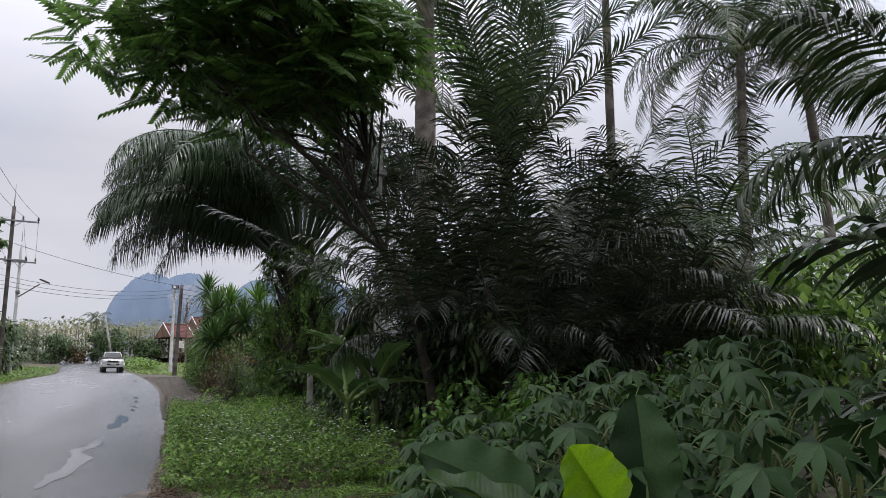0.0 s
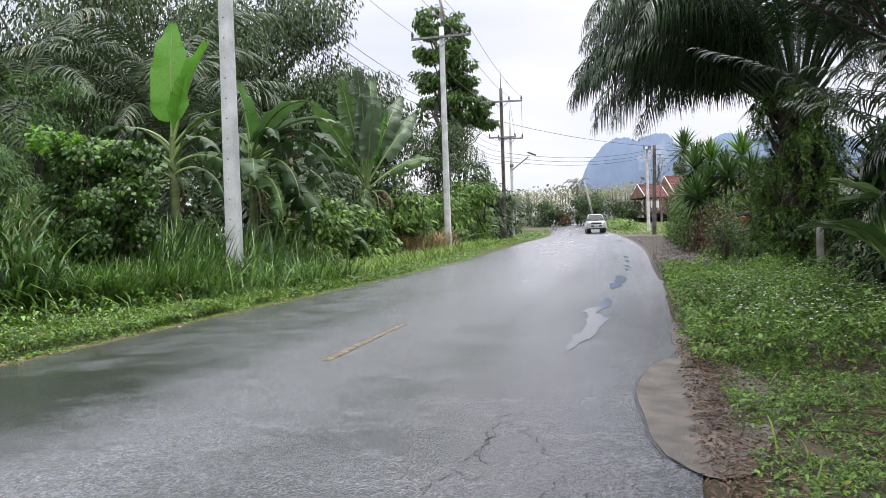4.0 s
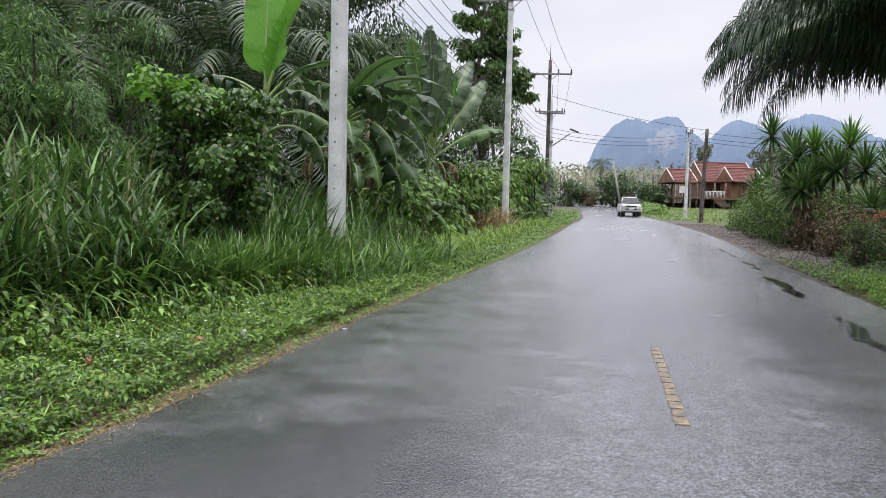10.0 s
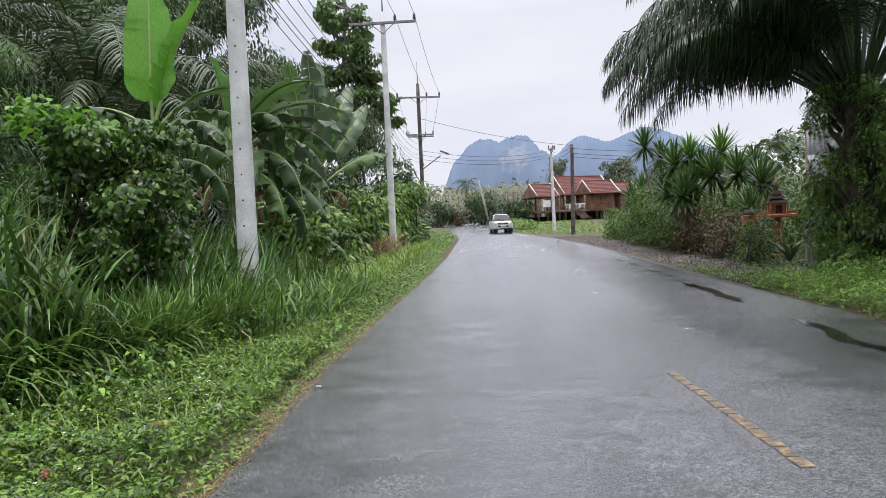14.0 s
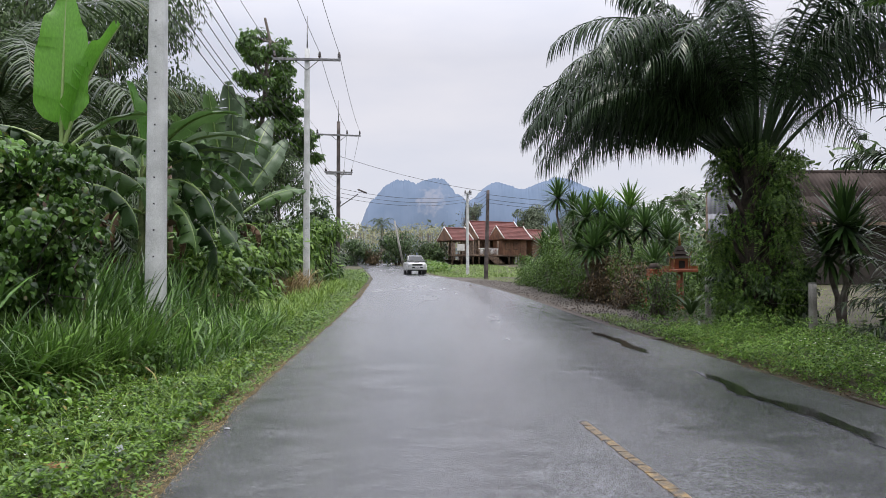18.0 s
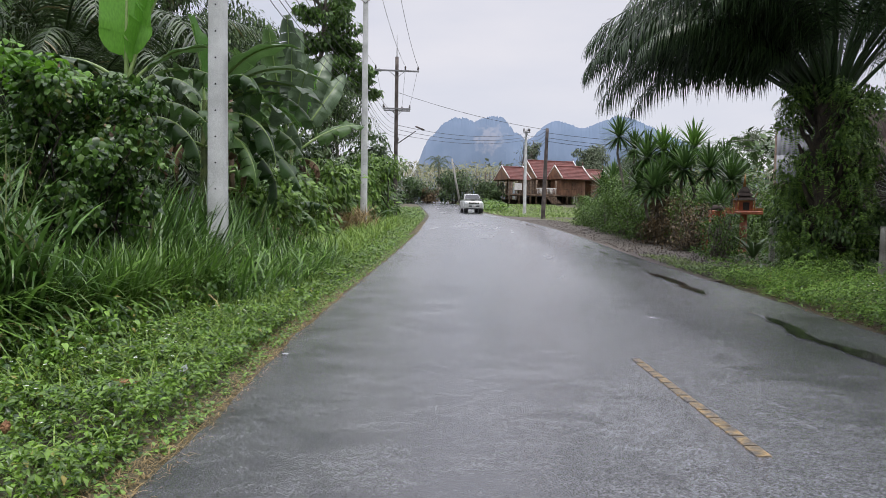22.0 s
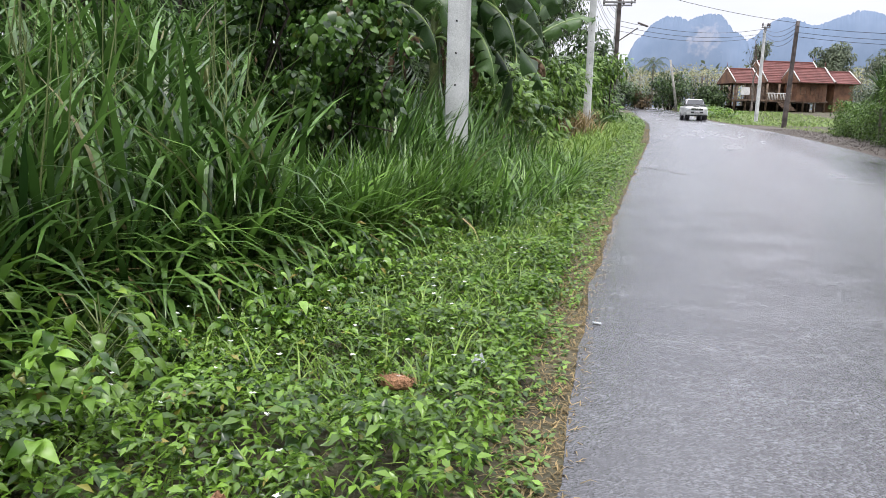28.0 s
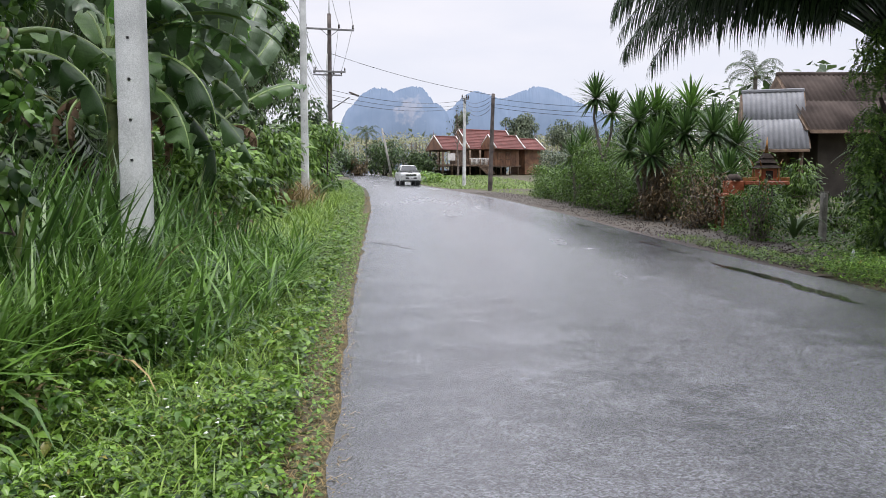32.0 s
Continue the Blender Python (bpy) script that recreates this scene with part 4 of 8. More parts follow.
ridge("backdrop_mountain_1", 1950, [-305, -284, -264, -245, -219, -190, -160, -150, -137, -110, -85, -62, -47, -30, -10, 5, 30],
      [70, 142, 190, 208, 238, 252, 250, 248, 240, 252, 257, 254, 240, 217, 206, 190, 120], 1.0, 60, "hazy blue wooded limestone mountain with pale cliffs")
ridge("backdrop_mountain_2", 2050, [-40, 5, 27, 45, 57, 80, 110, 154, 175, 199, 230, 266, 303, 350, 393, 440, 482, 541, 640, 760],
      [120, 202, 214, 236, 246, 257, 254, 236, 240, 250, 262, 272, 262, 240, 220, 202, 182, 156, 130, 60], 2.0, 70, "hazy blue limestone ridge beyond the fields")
# ---------------------------------------------------------------- poles and lines


def square_shaft(h, w0, w1, step=0.16, holes=True):
    """A tapered square concrete shaft with chamfered edges."""
    b = Build()
    zs = np.linspace(-0.3, h, 12)
    v, f = [], []
    for z in zs:
        w = (w0 + (w1 - w0) * max(0, z) / h) / 2
        c = w * 0.16
        v += [(-w + c, -w, z), (w - c, -w, z), (w, -w + c, z), (w, w - c, z), (w - c, w, z), (-w + c, w, z), (-w, w - c, z), (-w, -w + c, z)]
    for i in range(len(zs) - 1):
        for j in range(8):
            q = (j + 1) % 8
            f.append((i * 8 + j, i * 8 + q, i * 8 + 8 + q, i * 8 + 8 + j))
    t = (len(zs) - 1) * 8
    f += [(t, t + 1, t + 2, t + 3), (t, t + 3, t + 4, t + 7), (t + 4, t + 5, t + 6, t + 7)]
    return b.add(v, f).mesh("shaft", False)


def insulator(name):
    b = Build()
    zs = [0, 0.05, 0.06, 0.10, 0.11, 0.15, 0.16, 0.20, 0.21, 0.27, 0.30]
    rs = [0.03, 0.03, 0.075, 0.07, 0.045, 0.075, 0.045, 0.07, 0.045, 0.05, 0.01]
    return b.tube([(0, 0, z) for z in zs], rs, 10).mesh(name)


INSULATOR = insulator("insulator")
HOLE = Build().tube([(0, 0.012, 0), (0, -0.003, 0)], [0.017, 0.017], 8).add([(-0.012, -0.003, -0.012), (0.012, -0.003, -0.012), (0.012, -0.003, 0.012), (-0.012, -0.003, 0.012)], [(0, 1, 2, 3)]).mesh("bolt_hole", False)


def power_pole(x, y, h, w0, w1, arm_z, half, turn, mat, label, mast=0.0, second=None, holes=0, lean=(0, 0)):
    z0 = float(ground_z(x, y)) - 0.05
    th = empty("utility_pole", (x, y, z0), turn)
    th.rotation_euler = (radians(lean[0]), radians(lean[1]), radians(turn))
    part("shaft", square_shaft(h - z0, w0, w1), mat, th)
    arms = [(arm_z - z0, half)] if arm_z else []
    if second:
        arms.append((second[0] - z0, second[1]))
    for k, (az, hf) in enumerate(arms):
        part("crossarm", bevelled_box((-hf, -0.2, az - 0.05), (hf, -0.11, az + 0.06), 0.01), M_steel, th)
        for s in (-1, 1):
            part("brace", rod((s * hf * 0.35, -0.14, az - 0.03), (0, -0.1, az - 0.45), 0.018), M_steel, th)
        for px in ((-hf + 0.06, hf * 0.38, hf - 0.06) if k == 0 else (-hf + 0.05, hf - 0.05)):
            ob = part("insulator", INSULATOR, M_porcelain, th)
            ob.matrix_basis = pose(px, -0.155, az + 0.06) @ Matrix.Scale(1.0 if k == 0 else 0.75, 4)
    if mast:
        part("mast", rod((0, 0.02, h - z0 - 0.6), (0, 0.02, mast - z0), 0.045, 0.012), M_steel, th)
    for i in range(holes):
        zz = 0.75 + 0.42 * i
        w = (w0 + (w1 - w0) * zz / (h - z0)) / 2
        part("bolt_hole", HOLE, M_crack, th).location = (0, -w - 0.002, zz)
    return tagged(th, label, "utility pole", "poles along the road")


power_pole(-4.38, 13.24, 11.4, 0.285, 0.20, 10.3, 1.4, 6, M_concrete, "tall pale concrete power pole standing in tall grass", holes=16)
power_pole(-6.31, 33.23, 11.0, 0.29, 0.20, 10.5, 1.45, 6, M_concrete, "slim pale concrete power pole with steel crossarm", mast=12.45, holes=10)
power_pole(-8.15, 51.7, 11.6, 0.27, 0.22, 10.65, 1.5, 14, M_tarred, "dark tarred power pole with two crossarms", mast=13.1, second=(8.1, 0.95))
power_pole(-9.65, 60.5, 10.7, 0.26, 0.18, 9.15, 1.05, 14, M_concrete, "pale concrete power pole with a street lamp arm", mast=11.6)
power_pole(2.0, 55.0, 7.2, 0.25, 0.18, 0, 0, 20, M_tarred, "dark leaning service pole hung with cables", lean=(0, 1.6))
power_pole(0.7, 71.0, 8.85, 0.26, 0.17, 8.6, 0.35, 24, M_concrete, "slender white concrete pole on the grass verge")

lamp = empty("street_lamp", (-9.65, 60.5, 6.9))
part("arm", rod((0.12, -0.1, -0.35), (1.75, -1.35, 0.5), 0.045), M_steel, lamp)
part("lamp_head", bevelled_box((-0.1, -0.45, -0.05), (0.1, 0.5, 0.06), 0.03, 2), M_tarred, lamp, "long grey lamp head").matrix_basis = pose(2.1, -1.62, 0.7, -20, 0, -127)
part("bracket", bevelled_box((-0.08, -0.2, -0.12), (0.2, 0.0, 0.12), 0.01), M_steel, lamp)
tagged(lamp, "grey street lamp on a slanting arm", "street lamp")

gp = empty("old_post", (-7.52, 97, float(ground_z(0, 97)) - 0.1))
part("shaft", rod((0, 0, 0), (-1.2, 0, 6.0), 0.16, 0.11, 10), M_concrete_old, gp)
part("stay_wire", rod((-1.15, 0, 5.7), (0.9, -0.5, 3.2), 0.03, 0.03, 5), M_wire, gp)
tagged(gp, "old leaning concrete post beside the bend", "post")
gp = empty("wooden_post", (-6.9, 20, 0.02))
part("shaft", rod((0.05, 0, 0), (-0.04, 0, 4.35), 0.075, 0.06, 9), M_wood, gp)
tagged(gp, "thin weathered wooden post among the banana plants", "post")


def cable(name, a, b, sag, r, mat, label, n=14):
    """A hanging line between two points."""
    a, b = np.array(a, float), np.array(b, float)
    s = np.linspace(0, 1, n)
    p = a + (b - a) * s[:, None]
    p[:, 2] -= 4 * sag * s * (1 - s)
    ob = part(name, Build().tube(p, r, 5).mesh(name), mat)
    return tagged(ob, label, "cable", "lines between the poles")


def arm_ends(x, y, z, half, turn):
    c, s = math.cos(radians(turn)), math.sin(radians(turn))
    return [(x + c * q + s * 0.155, y + s * q - c * 0.155, z + 0.33) for q in (-half + 0.06, half * 0.38, half - 0.06)]


A0 = arm_ends(-3.0, -22, 10.3, 1.4, 4)
A1 = arm_ends(-4.38, 13.24, 10.3, 1.4, 6)
A2 = arm_ends(-6.31, 33.23, 10.5, 1.45, 6)
A3 = arm_ends(-8.15, 51.7, 10.65, 1.5, 14)
A4 = arm_ends(-9.65, 60.5, 9.15, 1.05, 14)
for a, b, sag in ((A1, A2, 0.35), (A2, A3, 0.35), (A3, A4, 0.15)):
    for i in range(3):
        cable("power_line", a[i], b[i], sag, 0.011, M_wire_bare, "bare overhead power line between crossarms")
for dz, dx in ((0.75, 0), (0.4, -0.03), (0, 0), (-0.35, -0.03), (-0.6, 0.02), (-0.85, 0.0)):
    cable("service_line", (-4.55 + dx, 13.05, 6.9 + dz), (-6.5 + dx, 33.2, 7.0 + dz), 0.45, 0.010, M_wire, "black low-voltage cable strung along the poles")
    cable("service_line", (-6.5 + dx, 33.2, 7.0 + dz), (-8.3 + dx, 51.7, 7.1 + dz), 0.4, 0.010, M_wire, "black low-voltage cable strung along the poles")
    cable("service_line", (-2.9 + dx, -22, 6.9 + dz), (-4.55 + dx, 13.05, 6.9 + dz), 0.6, 0.010, M_wire, "black low-voltage cable strung along the poles")
for i in range(3):
    cable("power_line", A0[i], A1[i], 0.5, 0.011, M_wire_bare, "bare overhead power line between crossarms")
for z0, z1 in ((7.0, 6.9), (6.7, 6.55), (6.4, 6.3)):
    cable("service_line", (-8.0, 51.7, z0), (0.7, 71, z1 + 1.6), 0.5, 0.014, M_wire, "thin cable crossing over the road")
    cable("service_line", (2.05, 55, z1), (22, 46, z1 - 0.3), 0.9, 0.014, M_wire, "thin cable running to the houses")
cable("service_line", (-8.0, 51.7, 9.2), (2.1, 55, 7.1), 0.25, 0.014, M_wire, "thin cable crossing over the road")
for k in range(4):
    cable("service_line", (2.05, 55, 7.0 - 0.25 * k), (0.7, 71, 8.5 - 0.2 * k), 0.35 + 0.1 * k, 0.014, M_wire, "loose black cable between two service poles")
# ---------------------------------------------------------------- houses


def roof_slope(parent, mat, a, b, c, d, rows, cols, thick=0.05, wave=0.0):
    """A tiled roof slope from eave a-b up to ridge d-c: courses of tiles that overlap, with rolls across, over a deck."""
    a, b, c, d = (np.array(q, float) for q in (a, b, c, d))
    nrm = np.cross(b - a, d - a)
    nrm /= np.linalg.norm(nrm)
    m = cols * 4
    for r in range(rows):
        s0, s1 = r / rows, (r + 1.0 + 0.012 * rows) / rows
        V = []
        for s, lift in ((s0, thick * (0.9 if rows > 4 else 0.3)), (min(s1, 1.0), thick * 0.1)):
            for i in range(m + 1):
                uu = i / m
                p = (a * (1 - s) + d * s) * (1 - uu) + (b * (1 - s) + c * s) * uu
                V.append(p + nrm * (lift + wave * (0.5 + 0.5 * math.cos(2 * math.pi * cols * uu))))
        V += [V[i] - nrm * thick * 0.8 for i in range(m + 1)]
        F = [(i, i + 1, m + 1 + i + 1, m + 1 + i) for i in range(m)] + [(2 * m + 2 + i, 2 * m + 3 + i, i + 1, i) for i in range(m)]
        part("tile_course", Build().add(V, F).mesh("tile_course", False), mat, parent)
    V = [q - nrm * k for k in (0.03, 0.09) for q in (a, b, c, d)]
    part("roof_deck", Build().add(V, [(0, 1, 2, 3), (7, 6, 5, 4), (0, 4, 5, 1), (1, 5, 6, 2), (2, 6, 7, 3), (3, 7, 4, 0)]).mesh("roof_deck", False), M_wood, parent)


def gable(parent, x0, x1, y0, y1, ze, zr, mat, along="x", rows=8, cols=14, over=0.4, trim=None, wave=0.0, wall=None):
    """A gable roof over a rectangle, ridge along x or y: two slopes, two gable walls, barge boards with finials."""
    if along == "x":
        ym = (y0 + y1) / 2
        roof_slope(parent, mat, (x0, y0 - over, ze), (x1, y0 - over, ze), (x1, ym, zr), (x0, ym, zr), rows, cols, wave=wave)
        roof_slope(parent, mat, (x1, y1 + over, ze), (x0, y1 + over, ze), (x0, ym, zr), (x1, ym, zr), rows, cols, wave=wave)
        ends = [((x0, y0 - over, ze), (x0, ym, zr), (x0, y1 + over, ze)), ((x1, y0 - over, ze), (x1, ym, zr), (x1, y1 + over, ze))]
        part("ridge_cap", bevelled_box((x0 - 0.05, ym - 0.12, zr - 0.04), (x1 + 0.05, ym + 0.12, zr + 0.14), 0.04), mat, parent)
    else:
        xm = (x0 + x1) / 2
        roof_slope(parent, mat, (x0 - over, y1, ze), (x0 - over, y0, ze), (xm, y0, zr), (xm, y1, zr), rows, cols, wave=wave)
        roof_slope(parent, mat, (x1 + over, y0, ze), (x1 + over, y1, ze), (xm, y1, zr), (xm, y0, zr), rows, cols, wave=wave)
        ends = [((x0 - over, y0, ze), (xm, y0, zr), (x1 + over, y0, ze)), ((x0 - over, y1, ze), (xm, y1, zr), (x1 + over, y1, ze))]
        part("ridge_cap", bevelled_box((xm - 0.12, y0 - 0.05, zr - 0.04), (xm + 0.12, y1 + 0.05, zr + 0.14), 0.04), mat, parent)
    for p, q, r in ends:
        bm = bmesh.new()
        th = 0.06
        off = Vector((0.08, 0, 0)) if along == "x" else Vector((0, 0.08, 0))
        c = (Vector(p) + Vector(q) + Vector(r)) / 3
        vs = [bm.verts.new(Vector(w) * 0.96 + c * 0.04 + o) for o in (off, -off) for w in (p, q, r)]
        bm.faces.new(vs[:3])
        bm.faces.new(vs[5:2:-1])
        for i in range(3):
            bm.faces.new((vs[i], vs[3 + i], vs[3 + (i + 1) % 3], vs[(i + 1) % 3]))
        part("gable_wall", bm, wall or M_teak, parent)
        if trim:
            for w in (p, r):
                part("barge_board", rod(Vector(w) + Vector((0, 0, 0.12)), Vector(q) + Vector((0, 0, 0.2)), 0.07, 0.055, 6), trim, parent)
                part("eave_finial", rod(Vector(w) + Vector((0, 0, 0.1)), Vector(w) + (Vector(w) - Vector(q)).normalized() * 0.25 + Vector((0, 0, 0.4)), 0.05, 0.015, 6), M_rooftile, parent)
            part("apex_finial", rod(Vector(q), Vector(q) + Vector((0, 0, 0.8)), 0.06, 0.012, 6), M_rooftile, parent)


H0 = float(ground_z(0, 105))
house = empty("stilt_house", (0, 0, 0))
gable(house, 2.6, 10.2, 106, 111, 5.75, 8.5, M_rooftile, "x", 12, 26, 0.8, M_white)
gable(house, 4.6, 9.0, 102.2, 105.6, 5.7, 7.5, M_rooftile, "x", 9, 16, 0.6, M_white)
gable(house, -3.0, 0.2, 102.8, 106.6, 5.45, 7.2, M_rooftile, "x", 9, 14, 0.6, M_white)
gable(house, 10.4, 13.6, 104, 108.0, 5.8, 7.3, M_rooftile, "x", 7, 11, 0.5, M_white)
for x0, x1, y0, y1, z0, z1 in ((2.9, 9.9, 106.3, 110.7, 3.7, 5.75), (4.9, 8.7, 102.6, 105.4, 3.5, 5.7), (10.7, 13.3, 104.2, 107.8, 2.4, 5.8)):
    # main block gets the darker wood: verandah shade put into the wall colour
    part("wall", bevelled_box((x0, y0, z0), (x1, y1, z1), 0.03), M_wood if y0 > 106 else M_teak, house)
for i in range(9):
    part("wall_board", bevelled_box((4.95 + 0.4 * i, 102.55, 3.55), (5.31 + 0.4 * i, 102.6, 5.6), 0.01), M_teak, house)
for wx in (5.3, 6.6):
    w = part("window", bevelled_box((wx, 102.48, 4.3), (wx + 0.7, 102.545, 5.3), 0.02), M_wood, house, "dark shuttered window")
    part("shutter", bevelled_box((wx + 0.06, 102.44, 4.36), (wx + 0.33, 102.475, 5.24), 0.01), M_teak, w)
    part("shutter", bevelled_box((wx + 0.37, 102.44, 4.36), (wx + 0.64, 102.475, 5.24), 0.01), M_teak, w)
# dark-brown back boards; the shade under the deck is in their near-black colour
part("lower_wall", bevelled_box((0.6, 107.2, H0 - 0.1), (9.6, 107.35, 3.4), 0.02), M_bark_dark, house, "dark open under-storey wall")
part("lower_wall", bevelled_box((-2.6, 106.2, H0 - 0.1), (0.5, 106.35, 2.9), 0.02), M_bark_dark, house)
part("deck", bevelled_box((-2.8, 102.6, 3.4), (9.0, 107, 3.62), 0.02), M_wood, house)
for i in range(16):
    part("baluster", rod((1.3 + 0.19 * i, 102.75, 3.6), (1.3 + 0.19 * i, 102.75, 4.35), 0.035, sides=6), M_white, house)
part("handrail", bevelled_box((1.2, 102.68, 4.35), (4.3, 102.82, 4.45), 0.02), M_white, house)
for sx in (-2.7, -1.3, 0.4, 1.3, 2.8, 4.3, 6.0, 7.4, 8.7):
    for syy in (102.8, 106.4, 110.4):
        if syy > 107 and sx < 0:
            continue
        part("stilt", rod((sx, syy, H0 - 0.1), (sx, syy, 5.5), 0.13, 0.12, 8), M_wood, house)
part("sign_board", bevelled_box((-2.2, 102.3, 4.1), (-1.1, 102.38, 5.0), 0.02), M_white, house, "small pale board")
for i in range(12):
    part("stair_tread", bevelled_box((2.2, 100.0 + 0.22 * i, H0 + 0.1 + 0.11 * i), (3.6, 100.26 + 0.22 * i, H0 + 0.16 + 0.11 * i), 0.01), M_wood, house)
house.matrix_basis = Matrix.Translation((3.6, 105, 0)) @ Matrix.Rotation(radians(27), 4, "Z") @ Matrix.Translation((-3.9, -105, 0))
tagged(house, "teak stilt house with stepped red tiled roofs and white barge boards", "house")

bun = empty("bungalow", (0, 0, 0))
B0 = float(ground_z(0, 42))
gable(bun, 16.6, 34, 42.0, 48.5, 3.85, 7.05, M_brown_tile, "x", 2, 68, 0.6, None, wave=0.06, wall=M_wood)
part("wall", bevelled_box((17.6, 42.6, B0), (33, 48, 4.2), 0.03), M_wallpaint, bun)
shed = empty("carport", (13.7, 42.0, 0), -17)
gable(shed, 0.0, 2.9, 0.4, 4.6, 2.95, 6.0, M_grey_tile, "x", 2, 12, 0.5, None, wave=0.05, wall=M_wood)
for qx in (0.3, 2.6):
    for qy in (0.3, 4.4):
        part("post", rod((qx, qy, B0), (qx, qy, 3.2), 0.11, 0.1, 8), M_wood, shed)
part("back_wall", bevelled_box((0.2, 4.45, B0), (2.8, 4.6, 3.0), 0.02), M_wood, shed)
part("eave_board", bevelled_box((0, -0.16, 2.82), (2.9, -0.1, 2.95), 0.01), M_wood, shed)
tagged(shed, "open carport under a grey corrugated roof", "carport")
for wx in (21.0, 24.5):
    w = part("window", bevelled_box((wx, 42.5, 1.9), (wx + 1.3, 42.62, 3.1), 0.02), M_wood, bun, "dark framed window")
    part("pane", bevelled_box((wx + 0.1, 42.46, 2.0), (wx + 1.2, 42.5, 3.0), 0.005), M_carglass, w)
part("eave_board", bevelled_box((16.6, 41.36, 3.72), (34, 41.42, 3.9), 0.01), M_wood, bun)
tagged(bun, "single-storey house with a dark brown corrugated roof", "house")

# ---------------------------------------------------------------- spirit house
sh = empty("spirit_house", (7.0, 24.0, float(ground_z(6.9, 24)) - 0.03))
part("pedestal", rod((0, 0, 0), (0, 0, 1.15), 0.13, 0.10, 8), M_shrine, sh)
part("foot", bevelled_box((-0.24, -0.24, 0), (0.24, 0.24, 0.1), 0.02), M_shrine, sh)
part("platform", bevelled_box((-0.42, -0.42, 1.15), (0.42, 0.42, 1.25), 0.015), M_shrine, sh)
for s in (-1, 1):
    part("platform_rail", bevelled_box((s * 0.4 - 0.02, -0.42, 1.252), (s * 0.4 + 0.02, 0.42, 1.34), 0.005), M_gold, sh)
part("cell", bevelled_box((-0.2, -0.2, 1.25), (0.2, 0.2, 1.56), 0.01), M_shrine, sh)
# flat near-black slab on the cell stands for the shaded opening
part("doorway", bevelled_box((-0.09, -0.215, 1.28), (0.09, -0.2, 1.5), 0.004), M_crack, sh)
for sx in (-0.18, 0.18):
    for syy in (-0.18, 0.18):
        part("column", rod((sx * 1.25, syy * 1.25, 1.25), (sx * 1.25, syy * 1.25, 1.58), 0.022, sides=6), M_gold, sh)
for k, (w, z) in enumerate(((0.34, 1.56), (0.26, 1.68), (0.17, 1.8))):
    bm = bmesh.new()
    bmesh.ops.create_cone(bm, cap_ends=True, segments=4, radius1=w * 1.15, radius2=w * 0.5, depth=0.13, matrix=Matrix.Translation((0, 0, z + 0.08)) @ Matrix.Rotation(radians(45), 4, "Z"))
    part("roof_tier", bm, M_brown_tile, sh)
part("spire", rod((0, 0, 1.95), (0, 0, 2.35), 0.05, 0.006, 8), M_gold, sh)
for a in range(4):
    part("roof_horn", rod((0.3 * math.cos(a * 1.571 + 0.785), 0.3 * math.sin(a * 1.571 + 0.785), 1.6), (0.4 * math.cos(a * 1.571 + 0.785), 0.4 * math.sin(a * 1.571 + 0.785), 1.78), 0.02, 0.004, 5), M_gold, sh)
tagged(sh, "small red and gold spirit house on a pedestal", "spirit house")
sh2 = empty("offering_table", (6.35, 24.4, float(ground_z(6.3, 24)) - 0.02))
part("tabletop", bevelled_box((-0.4, -0.3, 0.85), (0.4, 0.3, 0.92), 0.01), M_shrine, sh2)
for sx in (-0.33, 0.33):
    for syy in (-0.23, 0.23):
        part("leg", bevelled_box((sx - 0.03, syy - 0.03, 0), (sx + 0.03, syy + 0.03, 0.85), 0.005), M_shrine, sh2)
part("shrine_box", bevelled_box((-0.22, -0.18, 0.92), (0.22, 0.18, 1.25), 0.02), M_shrine, sh2)
part("box_roof", rod((0, 0, 1.25), (0, 0, 1.42), 0.28, 0.1, 4), M_brown_tile, sh2)
tagged(sh2, "low red painted offering table beside the spirit house", "table")

# ---------------------------------------------------------------- fence posts of the yard
for x, y, h, w, lab in ((7.05, 15.6, 1.1, 0.12, "short weathered concrete fence post in weeds"), (8.75, 13.4, 1.1, 0.12, "short weathered concrete fence post in weeds"), (6.7, 20.5, 1.1, 0.12, "short weathered concrete fence post in weeds")):
    fp = empty("fence_post", (x, y, float(ground_z(x, y)) - 0.06), 8)
    part("shaft", square_shaft(h, w, w * 0.9), M_concrete_old, fp)
    part("cap", bevelled_box((-w / 2, -w / 2, h), (w / 2, w / 2, h + 0.02), 0.005), M_concrete_old, fp)
    tagged(fp, lab, "fence post", "posts of the yard fence")
tp = empty("yard_pole", (8.48, 15.4, -0.05), 5)
part("shaft", square_shaft(5.9, 0.15, 0.12), M_concrete_old, tp)
part("bracket", bevelled_box((-0.14, -0.14, 5.5), (0.14, 0.14, 5.62), 0.01), M_steel, tp)
tagged(tp, "tall weathered concrete pole beside the yard", "pole")
for z in (0.35, 0.65, 0.95):
    for a, b in (((7.05, 15.6), (8.75, 13.4)), ((6.7, 20.5), (7.05, 15.6))):
        tagged(part("fence_wire", Build().tube([(a[0], a[1], z), (b[0], b[1], z)], 0.003, 4).mesh("fence_wire"), M_steel), "thin rusty wire between fence posts", "wire", "wires of the yard fence")

